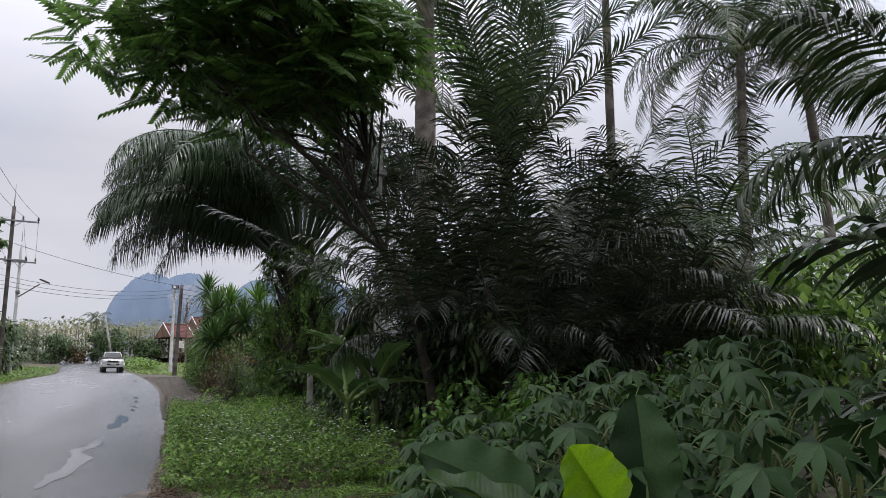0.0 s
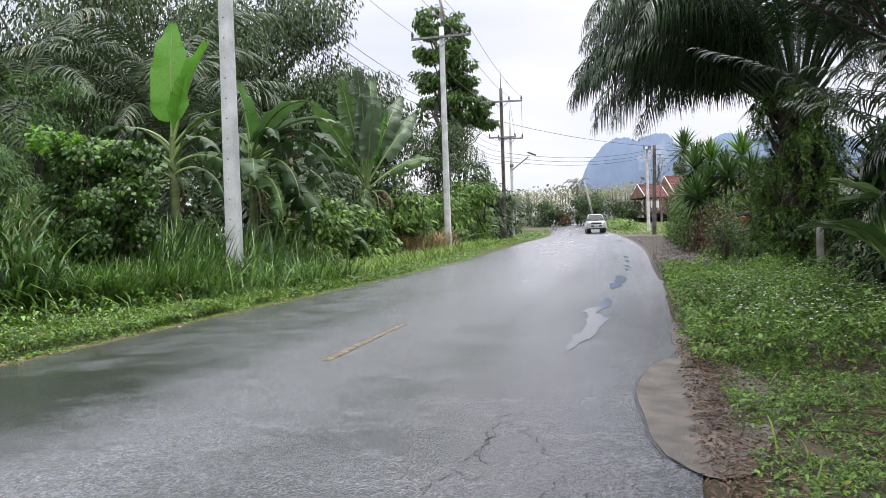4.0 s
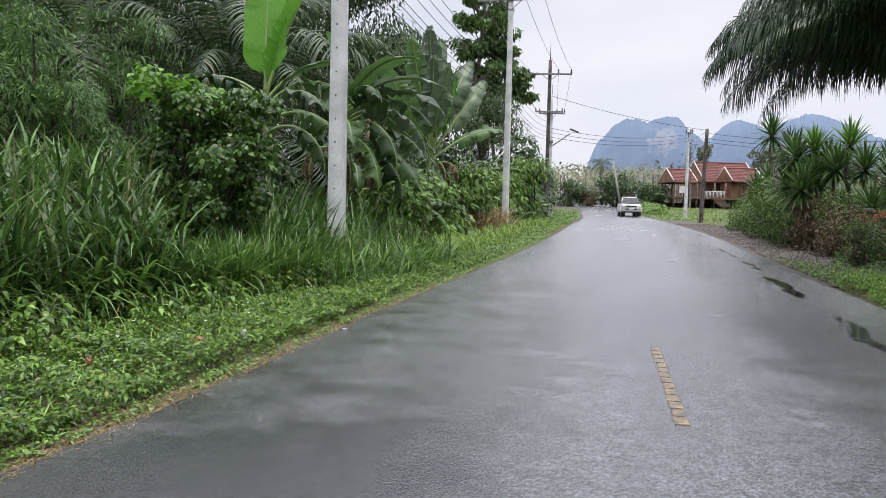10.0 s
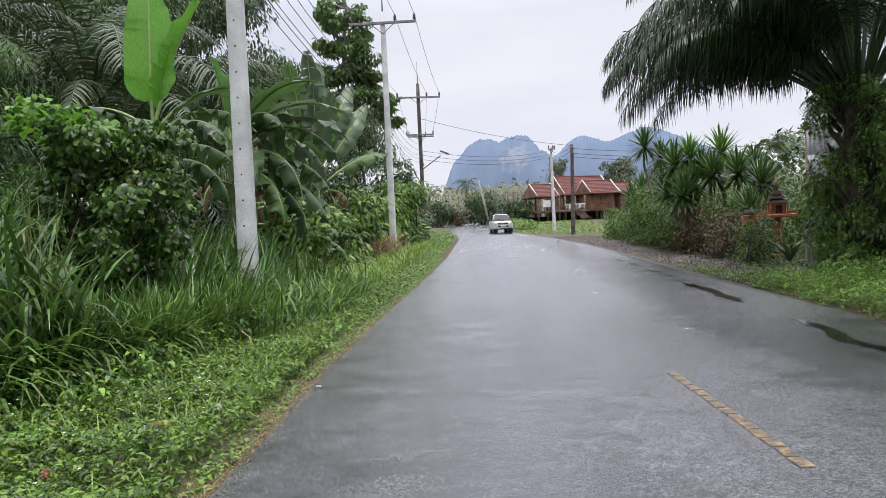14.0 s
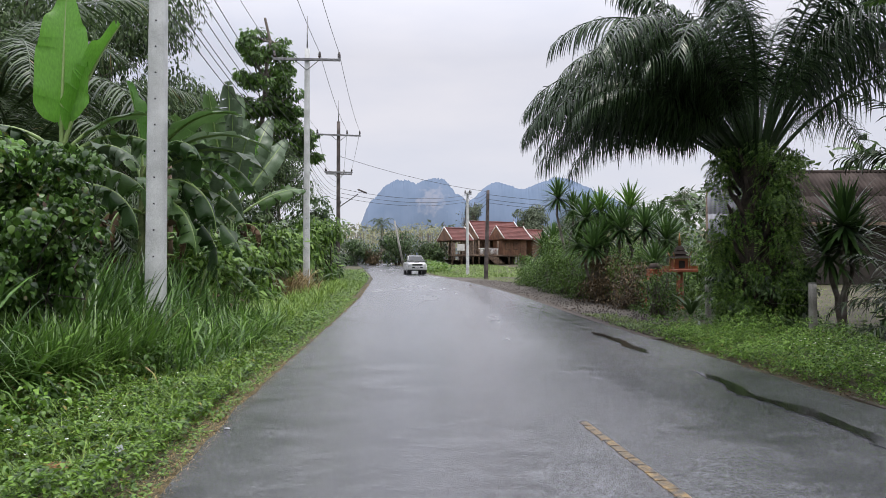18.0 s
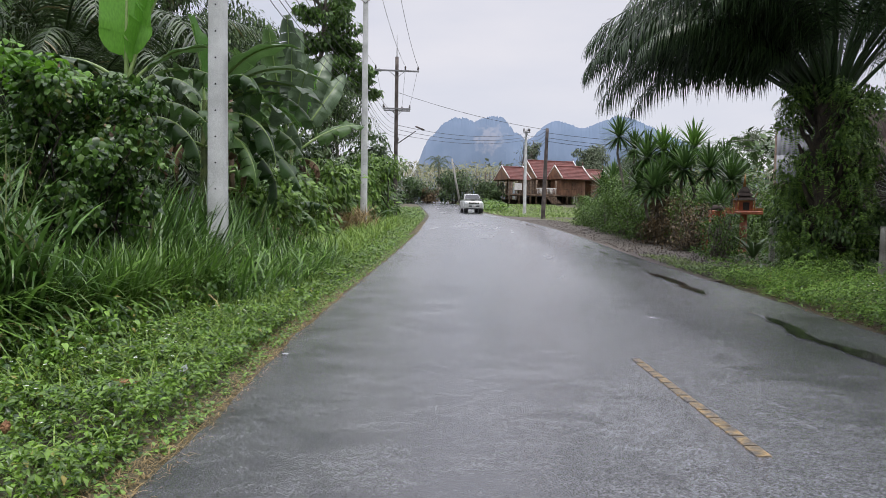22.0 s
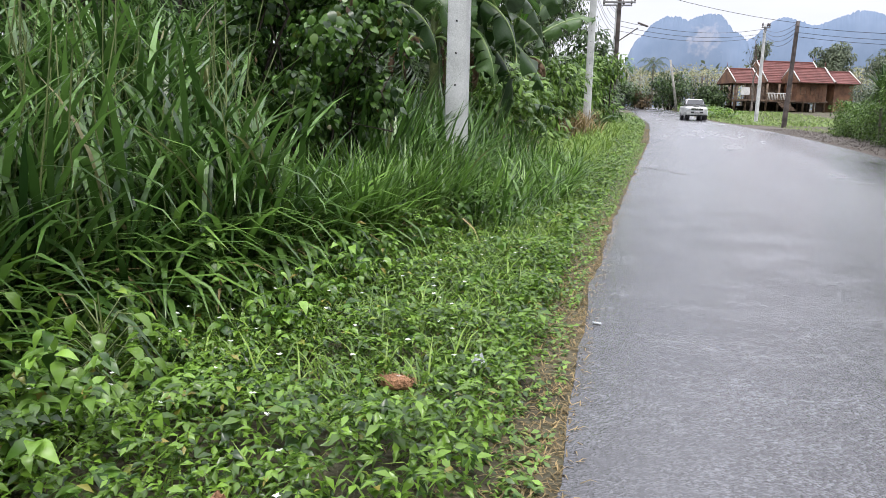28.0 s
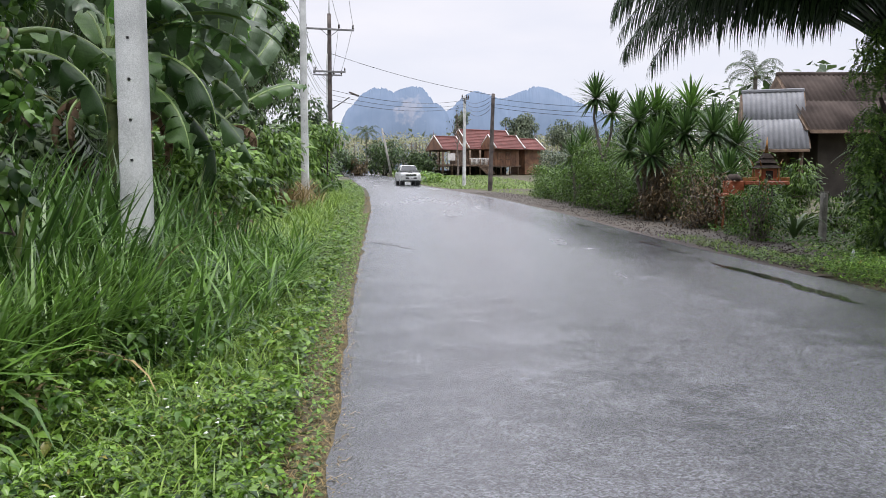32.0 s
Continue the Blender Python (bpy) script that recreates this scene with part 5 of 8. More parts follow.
# ---------------------------------------------------------------- pickup truck


def loft(name, sections):
    """A closed body through cross-sections: (y, half-width, z-bottom, z-shoulder, z-top, half-width at top)."""
    bm = bmesh.new()
    rings = []
    for y, w, zb, zs, zt, wt in sections:
        p = [(-w * 0.96, zb), (-w, zb + 0.12), (-w, zs - 0.06), (-w * 0.97, zs), (-wt, zt - 0.05), (-wt * 0.9, zt)]
        p = p + [(-a, b) for a, b in reversed(p)]
        rings.append([bm.verts.new((a, y, b)) for a, b in p])
    for r, s in zip(rings, rings[1:]):
        for i in range(12):
            bm.faces.new((r[i], r[(i + 1) % 12], s[(i + 1) % 12], s[i]))
    bm.faces.new(rings[0][::-1])
    bm.faces.new(rings[-1])
    bmesh.ops.recalc_face_normals(bm, faces=bm.faces[:])
    bmesh.ops.bevel(bm, geom=[e for e in bm.edges if e.calc_face_angle(0) > 0.5], offset=0.02, segments=2, affect="EDGES")
    for f in bm.faces:
        f.smooth = True
    return bm


TX, TY = -4.3, 72.0
truck = empty("pickup_truck", (TX, TY, float(road_z(TX, TY))), 10)
part("body", loft("body", [(-2.0, 0.62, 0.5, 0.92, 1.0, 0.6), (-1.93, 0.82, 0.45, 0.95, 1.04, 0.8), (-1.55, 0.90, 0.42, 1.02, 1.1, 0.86), (-0.75, 0.91, 0.42, 1.06, 1.16, 0.87), (-0.6, 0.91, 0.42, 1.08, 1.18, 0.86),
                             (1.2, 0.91, 0.42, 1.1, 1.18, 0.86), (1.3, 0.9, 0.5, 1.12, 1.2, 0.87), (2.9, 0.89, 0.55, 1.12, 1.2, 0.86), (3.0, 0.86, 0.6, 1.08, 1.14, 0.84)]), M_silver, truck, "silver painted bodywork")
part("cabin", loft("cabin", [(-0.72, 0.84, 1.08, 1.12, 1.17, 0.8), (-0.05, 0.84, 1.1, 1.3, 1.72, 0.66), (0.25, 0.84, 1.1, 1.3, 1.8, 0.66), (0.95, 0.84, 1.1, 1.3, 1.8, 0.66), (1.25, 0.84, 1.1, 1.3, 1.70, 0.66), (1.35, 0.82, 1.1, 1.2, 1.25, 0.74)]), M_silver, truck)


def pane(name, pts, parent, mat=None, thick=0.012):
    bm = bmesh.new()
    p = [Vector(q) for q in pts]
    nrm = (p[1] - p[0]).cross(p[2] - p[0]).normalized() * thick
    a, b = [bm.verts.new(q) for q in p], [bm.verts.new(q + nrm) for q in p]
    bm.faces.new(a[::-1])
    bm.faces.new(b)
    for i in range(len(p)):
        bm.faces.new((a[i], a[(i + 1) % len(p)], b[(i + 1) % len(p)], b[i]))
    return part(name, bm, mat or M_carglass, parent)


pane("windscreen", [(-0.76, -0.69, 1.2), (0.76, -0.69, 1.2), (0.6, -0.09, 1.73), (-0.6, -0.09, 1.73)], truck)
for s in (-1, 1):
    q = [(s * 0.845, -0.3, 1.2), (s * 0.845, 0.5, 1.22), (s * 0.695, 0.5, 1.72), (s * 0.71, 0.02, 1.68)]
    pane("side_window", q if s > 0 else q[::-1], truck)
    q = [(s * 0.845, 0.56, 1.22), (s * 0.845, 1.15, 1.25), (s * 0.70, 1.02, 1.7), (s * 0.695, 0.56, 1.72)]
    pane("rear_side_window", q if s > 0 else q[::-1], truck)
    part("headlight", bevelled_box((s * 0.7 - 0.17, -1.99, 0.82), (s * 0.7 + 0.17, -1.72, 1.0), 0.05, 2), M_lens, truck, "clear headlamp")
    part("fog_light", rod((s * 0.68, -2.0, 0.58), (s * 0.68, -1.9, 0.58), 0.07, 0.07, 12), M_lens, truck)
    m = part("door_mirror", bevelled_box((s * 1.02 - 0.12, -0.52, 1.18), (s * 1.02 + 0.12, -0.38, 1.36), 0.05, 2), M_chrome, truck, "chrome door mirror")
    part("door_handle", bevelled_box((s * 0.915 - 0.015, 0.35, 0.98), (s * 0.915 + 0.015, 0.52, 1.02), 0.008), M_chrome, truck)
    part("side_step", bevelled_box((s * 0.9 - 0.1, -0.7, 0.36), (s * 0.9 + 0.08, 1.3, 0.42), 0.02), M_blacktrim, truck)
    for wy in (-1.2, 1.9):
        wh = part("wheel", rod((s * 0.64, wy, 0.38), (s * 0.88, wy, 0.38), 0.38, 0.38, 24), M_tyre, truck, "black tyre on alloy rim")
        part("rim", rod((s * 0.87, wy, 0.38), (s * 0.895, wy, 0.38), 0.25, 0.23, 20), M_alloy, wh)
        for k in range(6):
            a = k * math.pi / 3
            part("spoke", rod((s * 0.9, wy, 0.38), (s * 0.9, wy + 0.21 * math.cos(a), 0.38 + 0.21 * math.sin(a)), 0.03, 0.02, 5), M_alloy, wh)
        arch = Build().tube([(s * 0.9, wy + 0.46 * math.cos(a), 0.38 + 0.46 * math.sin(a)) for a in np.linspace(0.0, math.pi, 12)], 0.045, 6)
        part("wheel_arch", arch.mesh("wheel_arch"), M_silver, truck)
        part("arch_liner", rod((s * 0.5, wy, 0.42), (s * 0.905, wy, 0.42), 0.43, 0.43, 20), M_blacktrim, truck)
part("grille", bevelled_box((-0.48, -2.03, 0.82), (0.48, -1.95, 1.0), 0.02), M_blacktrim, truck, "dark grille")
for z in (0.84, 0.885, 0.93, 0.975):
    part("grille_bar", bevelled_box((-0.47, -2.05, z), (0.47, -2.02, z + 0.014), 0.004), M_chrome, truck)
part("bumper", bevelled_box((-0.86, -2.06, 0.44), (0.86, -1.85, 0.74), 0.06, 2), M_silver, truck)
part("air_intake", bevelled_box((-0.5, -2.08, 0.58), (0.5, -2.04, 0.70), 0.01), M_blacktrim, truck)
part("number_plate", bevelled_box((-0.2, -2.1, 0.6), (0.2, -2.082, 0.72), 0.004), M_plate, truck, "white number plate")
for i in range(4):
    part("plate_bar", bevelled_box((-0.15 + 0.08 * i, -2.106, 0.63), (-0.10 + 0.08 * i, -2.1005, 0.69), 0.001), M_blacktrim, truck)
part("bonnet_scoop", bevelled_box((-0.2, -1.3, 1.11), (0.2, -1.0, 1.165), 0.02), M_blacktrim, truck)
part("skid_plate", bevelled_box((-0.7, -1.9, 0.34), (0.7, -1.6, 0.46), 0.02), M_blacktrim, truck)
for s in (-1, 1):
    part("wiper", rod((s * 0.1, -0.74, 1.2), (s * 0.1 + 0.45, -0.66, 1.26), 0.012, 0.008, 5), M_blacktrim, truck)
tagged(truck, "silver double-cab pickup truck coming along the wet road", "pickup truck")
# ---------------------------------------------------------------- left verge: weeds, grass, vines


def weeds(name, seed, n, xfun, y0, y1, size, hmax, mat, label, leaf=None, power=1.0, tilt=(-0.5, 0.7), patchy=0.0):
    """Low broad-leaved weeds: small stars of leaves at uneven heights. xfun gives the inner and outer limits at y."""
    rng = np.random.default_rng(seed)
    m = n // 5
    y = y0 + (y1 - y0) * rng.uniform(0, 1, m) ** power
    a, b = xfun(y)
    x = a + (b - a) * rng.uniform(0, 1, m)
    if patchy:
        keep = np.array([noise.noise(Vector((p * 1.3, q * 1.3, seed + 5))) for p, q in zip(x, y)]) + rng.normal(0, 0.12, m) > patchy - 0.5
        x, y = x[keep], y[keep]
        m = len(x)
    bump = np.array([0.5 + 0.5 * noise.noise(Vector((p * 1.7, q * 1.7, seed))) for p, q in zip(x, y)])
    h = hmax * (0.08 + 1.5 * bump ** 1.7 * rng.uniform(0.25, 1, m))
    P = np.repeat(np.column_stack([x, y, ground_z(x, y) + h]), 5, 0)
    P[:, 2] += rng.normal(0, 0.012, len(P)) - 0.02
    yaw = np.repeat(rng.uniform(0, 6.283, m), 5) + np.tile(np.arange(5) * 1.257, m) + rng.normal(0, 0.25, len(P))
    R = turns(rng, len(P), tilt, yaw)
    s = np.repeat(size * rng.uniform(0.6, 1.35, m), 5) * rng.uniform(0.75, 1.15, len(P))
    return tagged(part(name, scatter(name, leaf or LEAF_OVAL, P, R, s), mat), label, "weeds", kind="stuff")


def grass_front(y):
    return np.interp(y, [3, 6, 8.5, 10.5, 13, 16, 24, 34, 50], [-3.5, -3.75, -3.6, -3.3, -3.35, -3.7, -4.7, -5.5, -7.2])


weeds("verge_weeds", 21, 50000, lambda y: (left_x(y) - 0.22, grass_front(y) - 0.35), 3.6, 9.5, 0.052, 0.29, M_weed, "bright green low broad-leaved weeds beside the road", leaf=LEAF_WEED)
weeds("verge_weeds", 22, 26000, lambda y: (left_x(y) - 0.26, grass_front(y) - 0.3), 9.5, 20, 0.064, 0.23, M_weed, "bright green low weeds along the road edge")
weeds("verge_weeds", 23, 16000, lambda y: (left_x(y) - 0.3, grass_front(y) - 0.8), 20, 52, 0.09, 0.22, M_weed, "bright green verge weeds towards the bend", power=1.3)
weeds("verge_weeds", 28, 9000, lambda y: (left_x(y) - 0.3, left_x(y) - 4.5), 48, 84, 0.17, 0.3, M_weed, "bright verge weeds on the inside of the bend")
weeds("verge_weeds", 29, 34000, lambda y: (left_x(y) - 0.15, left_x(y) - 4.5), -9, 3.6, 0.065, 0.24, M_weed, "green verge weeds beside the road")
weeds("verge_weeds", 24, 1800, lambda y: (left_x(y) - 0.6, grass_front(y) - 0.5), 3.6, 13, 0.075, 0.32, M_weed_dark, "larger dark leaved weeds in the verge", leaf=LEAF_HERB)
weeds("verge_weeds", 25, 9000, lambda y: (left_x(y) - 1.3, grass_front(y) - 0.6), 4.0, 13.0, 0.07, 0.55, M_weed_mid, "tall broad-leaved weeds at the foot of the grass", leaf=LEAF_HERB)
weeds("creeping_cover", 26, 24000, lambda y: (left_x(y) - 0.05, left_x(y) - 0.5), 3.4, 30, 0.036, 0.06, M_weed_mid, "creeping weeds at the asphalt edge", power=1.2)

rng = np.random.default_rng(32)
xy = clumped(rng, 5200, 0, 1, -9, 3.4, 80, 0.2)
xy[:, 0] = -3.4 - np.clip(xy[:, 0], -0.1, 1.1) * 3.5
tagged(blades("tall_grass", rng, xy, 1.5, 0.03, M_grass, arcs=(0.8, 2.8), rows=4), "tall grass continuing along the verge", "grass", kind="stuff")
rng = np.random.default_rng(31)
n = 30000
yy = 3.4 + 40 * rng.uniform(0, 1, n) ** 1.5
xx = left_x(yy) - np.abs(rng.normal(0.06, 0.3, n)) + 0.06
dry = blades("dry_verge_grass", rng, np.column_stack([xx, yy]), 0.10, 0.05, M_straw, arcs=(1.2, 2.2), lifts=(0.5, 1.2), rows=3)
n = 16000
yy = 3.4 + 9 * rng.uniform(0, 1, n)
xx = left_x(yy) - np.abs(rng.normal(0.0, 0.2, n)) + 0.03
mixed = blades("verge_grass", rng, np.column_stack([xx, yy]), 0.075, 0.006 / 0.075, M_straw, arcs=(0.8, 2.6), lifts=(0.4, 1.3), rows=3)
tagged(mixed, "matted dry grass at the asphalt edge", "grass", kind="stuff")
tagged(dry, "short dry straw-coloured grass along the asphalt edge", "grass", kind="stuff")
n = 9000
yy = 3.6 + 46 * rng.uniform(0, 1, n) ** 1.2
aa, bb = left_x(yy) - 0.25, grass_front(yy)
xx = aa + (bb - aa) * rng.uniform(0, 1, n)
tagged(blades("verge_grass", rng, np.column_stack([xx, yy]), 0.24, 0.035, M_grass_lit, rows=3), "fresh green grass mixed into the verge weeds", "grass", kind="stuff")
n = 6000
yy = 6 + 9 * rng.uniform(0, 1, n)
aa, bb = left_x(yy) - 0.5, grass_front(yy) + 0.05
xx = aa + (bb - aa) * rng.uniform(0, 1, n)
tagged(blades("verge_grass", rng, np.column_stack([xx, yy]), 0.3, 0.03, M_grass_lit, rows=3), "light green grass growing through the verge weeds", "grass", kind="stuff")
# brighter tufts towards the slim pole
xy = clumped(rng, 7000, 0, 1, 15, 42, 150, 0.16)
xy[:, 0] = grass_front(xy[:, 1]) + 0.3 - xy[:, 0] * 1.3
tagged(blades("grass_tufts", rng, xy, 0.62, 0.035, M_grass_lit), "light green grass tufts by the slim pole", "grass", kind="stuff")

# tall grass wall
xy = clumped(rng, 9000, 0, 1, 3.2, 10.4, 110, 0.14)
xy[:, 0] = grass_front(xy[:, 1]) - 0.15 - np.clip(xy[:, 0], -0.1, 1.2) * 2.6
keep = ((xy[:, 0] + 4.6) ** 2 + (xy[:, 1] - 9.7) ** 2 > 0.9) & ~((xy[:, 1] > 8.2) & (xy[:, 0] > -4.3))
xy = xy[keep]
cane = Build()
for q in xy[::22]:
    z = float(ground_z(q[0], q[1]))
    h = rng.uniform(1.2, 2.0)
    cane.tube(wander(rng, (q[0], q[1], z - 0.03), (q[0] + rng.normal(0, 0.15), q[1] + rng.normal(0, 0.15), z + h), 5, 0.02), np.linspace(0.009, 0.004, 5), 4)
tagged(part("grass_canes", cane.mesh("grass_canes"), M_stem), "green canes of the tall grass", "grass", kind="stuff")
hh = 1.45 + 0.75 * np.clip((grass_front(xy[:, 1]) - xy[:, 0]) / 1.4, 0, 1)
hang = rng.uniform(0, 1, len(xy)) ** 0.8 * (hh - 0.75)
tagged(blades("tall_grass", rng, xy, 0.95, 0.038, M_grass, zoff=hang, arcs=(0.5, 2.7), lifts=(1.15, 1.5)), "tall arching cane grass higher than a person", "grass", kind="stuff")
xy = clumped(rng, 3000, 0, 1, 3.2, 8.6, 70, 0.18)
xy[:, 0] = grass_front(xy[:, 1]) + 0.1 - np.clip(xy[:, 0], 0, 1) * 0.7
tagged(blades("tall_grass", rng, xy[::2], 1.15, 0.033, M_grass_mid, arcs=(0.9, 2.8), lifts=(1.1, 1.5)), "bright arching blades among the tall grass", "grass", kind="stuff")
tagged(blades("tall_grass", rng, xy, 0.9, 0.034, M_grass, arcs=(1.3, 3.0), lifts=(1.0, 1.45)), "bowed outer blades of tall green grass", "grass", kind="stuff")
xy = clumped(rng, 1100, 0, 1, 3.2, 10.4, 70, 0.2)
xy[:, 0] = grass_front(xy[:, 1]) - np.clip(xy[:, 0], 0, 1) * 1.2
tagged(blades("dead_grass", rng, xy, 0.95, 0.02, M_straw, arcs=(1.6, 2.8), lifts=(0.9, 1.4)), "withered grass blades hanging in the tall grass", "grass", kind="stuff")
xy = clumped(rng, 2600, 0, 1, 7.8, 11.4, 46, 0.13)
xy[:, 0] = -3.45 - np.clip(xy[:, 0], -0.05, 1.1) * 0.75
tagged(blades("tall_grass", rng, xy, 0.95, 0.024, M_grass_mid, arcs=(0.4, 1.7), lifts=(1.2, 1.55)), "tall grass growing up round the vine bush", "grass", kind="stuff")
# knee-high grass round the near pole
xy = clumped(rng, 5000, 0, 1, 10.0, 17.0, 150, 0.16)
xy[:, 0] = grass_front(xy[:, 1]) + 0.25 - np.clip(xy[:, 0], -0.1, 1.1) * 3.4
tagged(blades("pole_grass", rng, xy, 0.55 + 0.95 * np.clip((grass_front(xy[:, 1]) + 0.25 - xy[:, 0]) / 1.3, 0, 1.2), 0.026, M_grass, arcs=(0.3, 2.9), lifts=(0.95, 1.57)), "waist-high green grass round the concrete pole", "grass", kind="stuff")
xy = clumped(rng, 6000, 0, 1, 10.0, 17.0, 120, 0.14)
xy[:, 0] = grass_front(xy[:, 1]) + 0.3 - np.clip(xy[:, 0], -0.1, 1.1) * 2.2
tagged(blades("pole_grass", rng, xy, 0.85, 0.03, M_grass_mid, arcs=(0.5, 2.6), lifts=(1.2, 1.57)), "fresh blades among the grass round the concrete pole", "grass", kind="stuff")
weeds("verge_weeds", 33, 9000, lambda y: (grass_front(y) + 0.35, grass_front(y) - 0.7), 9.5, 18, 0.085, 0.55, M_weed_dark, "knee-high broad-leaved weeds before the grass", leaf=LEAF_HERB)
xy = clumped(rng, 1500, 0, 1, 27, 34, 14, 0.25)
xy[:, 0] = -6.2 - xy[:, 0] * 1.5
tagged(blades("dry_tussock", rng, xy, 1.5, 0.02, M_straw), "tall dry yellow grass behind the slim pole", "grass", kind="stuff")

# withered leaves between the pole and the bananas
rng = np.random.default_rng(43)
xy = clumped(rng, 900, -5.5, -4.6, 15.0, 19.5, 16, 0.2)
P = np.column_stack([xy, ground_z(xy[:, 0], xy[:, 1]) + np.abs(rng.normal(0.25, 0.22, 900))])
tagged(part("dead_brush", scatter("dead_brush", LEAF_LONG, P, turns(rng, 900, (-1.3, 0.6)), rng.uniform(0.1, 0.32, 900)), M_dry), "withered brown leaves heaped under the bananas", "dead leaves", kind="stuff")

# small white flowers and litter
fl = np.random.default_rng(41)
petal = leaf_strip(1, 0.7, 2, 0.1, 0.1, 0.55)


def flowers(name, seed, n, x, y, z, size, label):
    r = np.random.default_rng(seed)
    P = np.repeat(np.column_stack([x, y, z]), 5, 0)
    yaw = np.tile(np.arange(5) * 1.2566, n)
    tagged(part(name, scatter(name, petal, P, turns(r, 5 * n, (0.1, 0.5), yaw), size), M_flower), label, "flowers", kind="stuff")


n = 170
y = fl.uniform(4.0, 12, n)
x = left_x(y) - 0.5 - fl.uniform(0, 1, n) * 1.9
flowers("wild_flowers", 5, n, x, y, ground_z(x, y) + fl.uniform(0.12, 0.3, n), 0.014, "tiny white wild flowers in the verge")

husk = empty("coconut_husk", (-1.97, 6.13, 0.10))
b = bmesh.new()
bmesh.ops.create_icosphere(b, subdivisions=3, radius=1)
for v in b.verts:
    s = 1 + 0.18 * noise.noise(v.co * 2.2)
    v.co = Vector((v.co.x * 0.07 * s, v.co.y * 0.042 * s, max(-0.02, v.co.z * 0.035 * s)))
part("shell", b, M_husk, husk)
fib = Build()
for i in range(60):
    a = fl.uniform(0, 6.28)
    p = np.array([0.06 * math.cos(a), 0.036 * math.sin(a), 0.01])
    fib.tube([p, p * 1.2 + [0, 0, 0.015], p * 1.45 + fl.normal(0, 0.012, 3)], [0.0014, 0.001, 0.0005], 3)
part("fibres", fib.mesh("fibres"), M_husk, husk)
tagged(husk, "brown fibrous coconut husk lying in the weeds", "coconut husk")


def crumple(name, at, size, mat, label, category, seed):
    b = bmesh.new()
    bmesh.ops.create_icosphere(b, subdivisions=3, radius=1)
    for v in b.verts:
        s = 1 + 0.55 * noise.noise(v.co * 2.5 + Vector((seed, 0, 0))) + 0.2 * noise.noise(v.co * 7)
        v.co = Vector((v.co.x * size[0] * s, v.co.y * size[1] * s, v.co.z * size[2] * s))
    ob = part(name, b, mat)
    ob.location = at
    return tagged(ob, label, category)


crumple("plastic_bag", (-1.72, 6.43, 0.13), (0.026, 0.022, 0.036), M_plastic, "crumpled translucent plastic bag in the weeds", "litter", 1)
crumple("dead_husk", (-1.98, 5.0, 0.14), (0.018, 0.026, 0.03), M_husk, "piece of brown coconut husk lying in the weeds", "coconut husk", 3)
crumple("paper_scrap", (-1.42, 7.72, 0.01), (0.028, 0.014, 0.006), M_plastic, "small white paper scrap at the asphalt edge", "litter", 4)
crumple("plastic_bag", (5.95, 4.35, 0.10), (0.04, 0.03, 0.04), M_plastic, "crumpled white plastic bag in the dry litter", "litter", 7)
crumple("plastic_bottle", (5.35, 16.9, 0.16), (0.035, 0.04, 0.11), M_plastic, "white plastic bottle in the verge weeds", "litter", 9)

# vine-covered bush
rng = np.random.default_rng(51)
vb = empty("vine_bush", (-4.75, 9.95, -0.03))
cs, rad = [], []
for i in range(80):
    z = rng.uniform(0.12, 2.85)
    a, q = rng.uniform(0, 6.283), rng.uniform(0.3, 1.0) + 0.5 * (i % 6 == 0)
    w = np.interp(z, [0.3, 1.2, 2.2, 2.9], [0.75, 0.7, 0.8, 0.5])
    cs.append((w * q * math.cos(a), w * q * 1.15 * math.sin(a), z))
    rad.append(rng.uniform(0.12, 0.38))
st = Build()
for c in cs[:26]:
    st.tube(wander(rng, (c[0] * 0.4, c[1] * 0.4, 0), c, 7, 0.06), np.linspace(0.022, 0.007, 7), 5)
part("branchwork", st.mesh("branchwork"), M_bark_dark, vb)
foliage("vine_leaves", rng, cs, np.array(rad), 12500, LEAF_BROAD, 0.09, M_vine, vb, (-1.4, 0.1))
top = [(c[0] * 1.1, c[1] * 1.1, 2.55 + 0.35 * rng.uniform()) for c in cs[:14]]
foliage("young_leaves", rng, top, 0.26, 700, LEAF_BROAD, 0.12, M_vine_top, vb, (-0.8, 0.6), label="bright young vine leaves on top")
foliage("dead_leaves", rng, cs[:20], np.array(rad[:20]) * 1.05, 260, LEAF_OVAL, 0.09, M_dry, vb, (-1.5, -0.4))
tagged(vb, "tall bush smothered in broad-leaved green vines", "vine bush")
weeds("climbing_weeds", 27, 1800, lambda y: (-3.7 + 0 * y, -4.6 + 0 * y), 8.2, 11.0, 0.10, 0.7, M_vine, "vine leaves creeping down into the verge", leaf=LEAF_BROAD)

# feathery thicket behind the grass
for i, (x, y, rx, ry, h, n) in enumerate(((-6.4, 11.4, 0.9, 0.9, 2.6, 3200), (-7.6, 9.0, 1.7, 1.8, 4.4, 8500), (-9.3, 11.8, 2.1, 2.0, 6.2, 11000), (-7.0, 12.6, 1.3, 1.3, 3.5, 4200), (-11.8, 14.4, 2.4, 2.2, 7.0, 11000), (-10.4, 8.4, 2.0, 2.0, 5.8, 9000),
                                          (-12.5, 10.5, 2.2, 2.2, 7.2, 8000), (-7.2, 5.6, 1.5, 1.9, 3.3, 5200), (-9.8, 5.0, 1.9, 2.0, 4.4, 5200))):
    shrub("feathery_bush", 60 + i, x, y, rx, ry, h, int(n * 1.35), LEAF_NARROW, 0.16, M_bamboo, "dense feathery bush with fine drooping leaves", "bush", 44, 0.08, None, "thicket behind the tall grass", 0.155, (-0.9, 0.6))

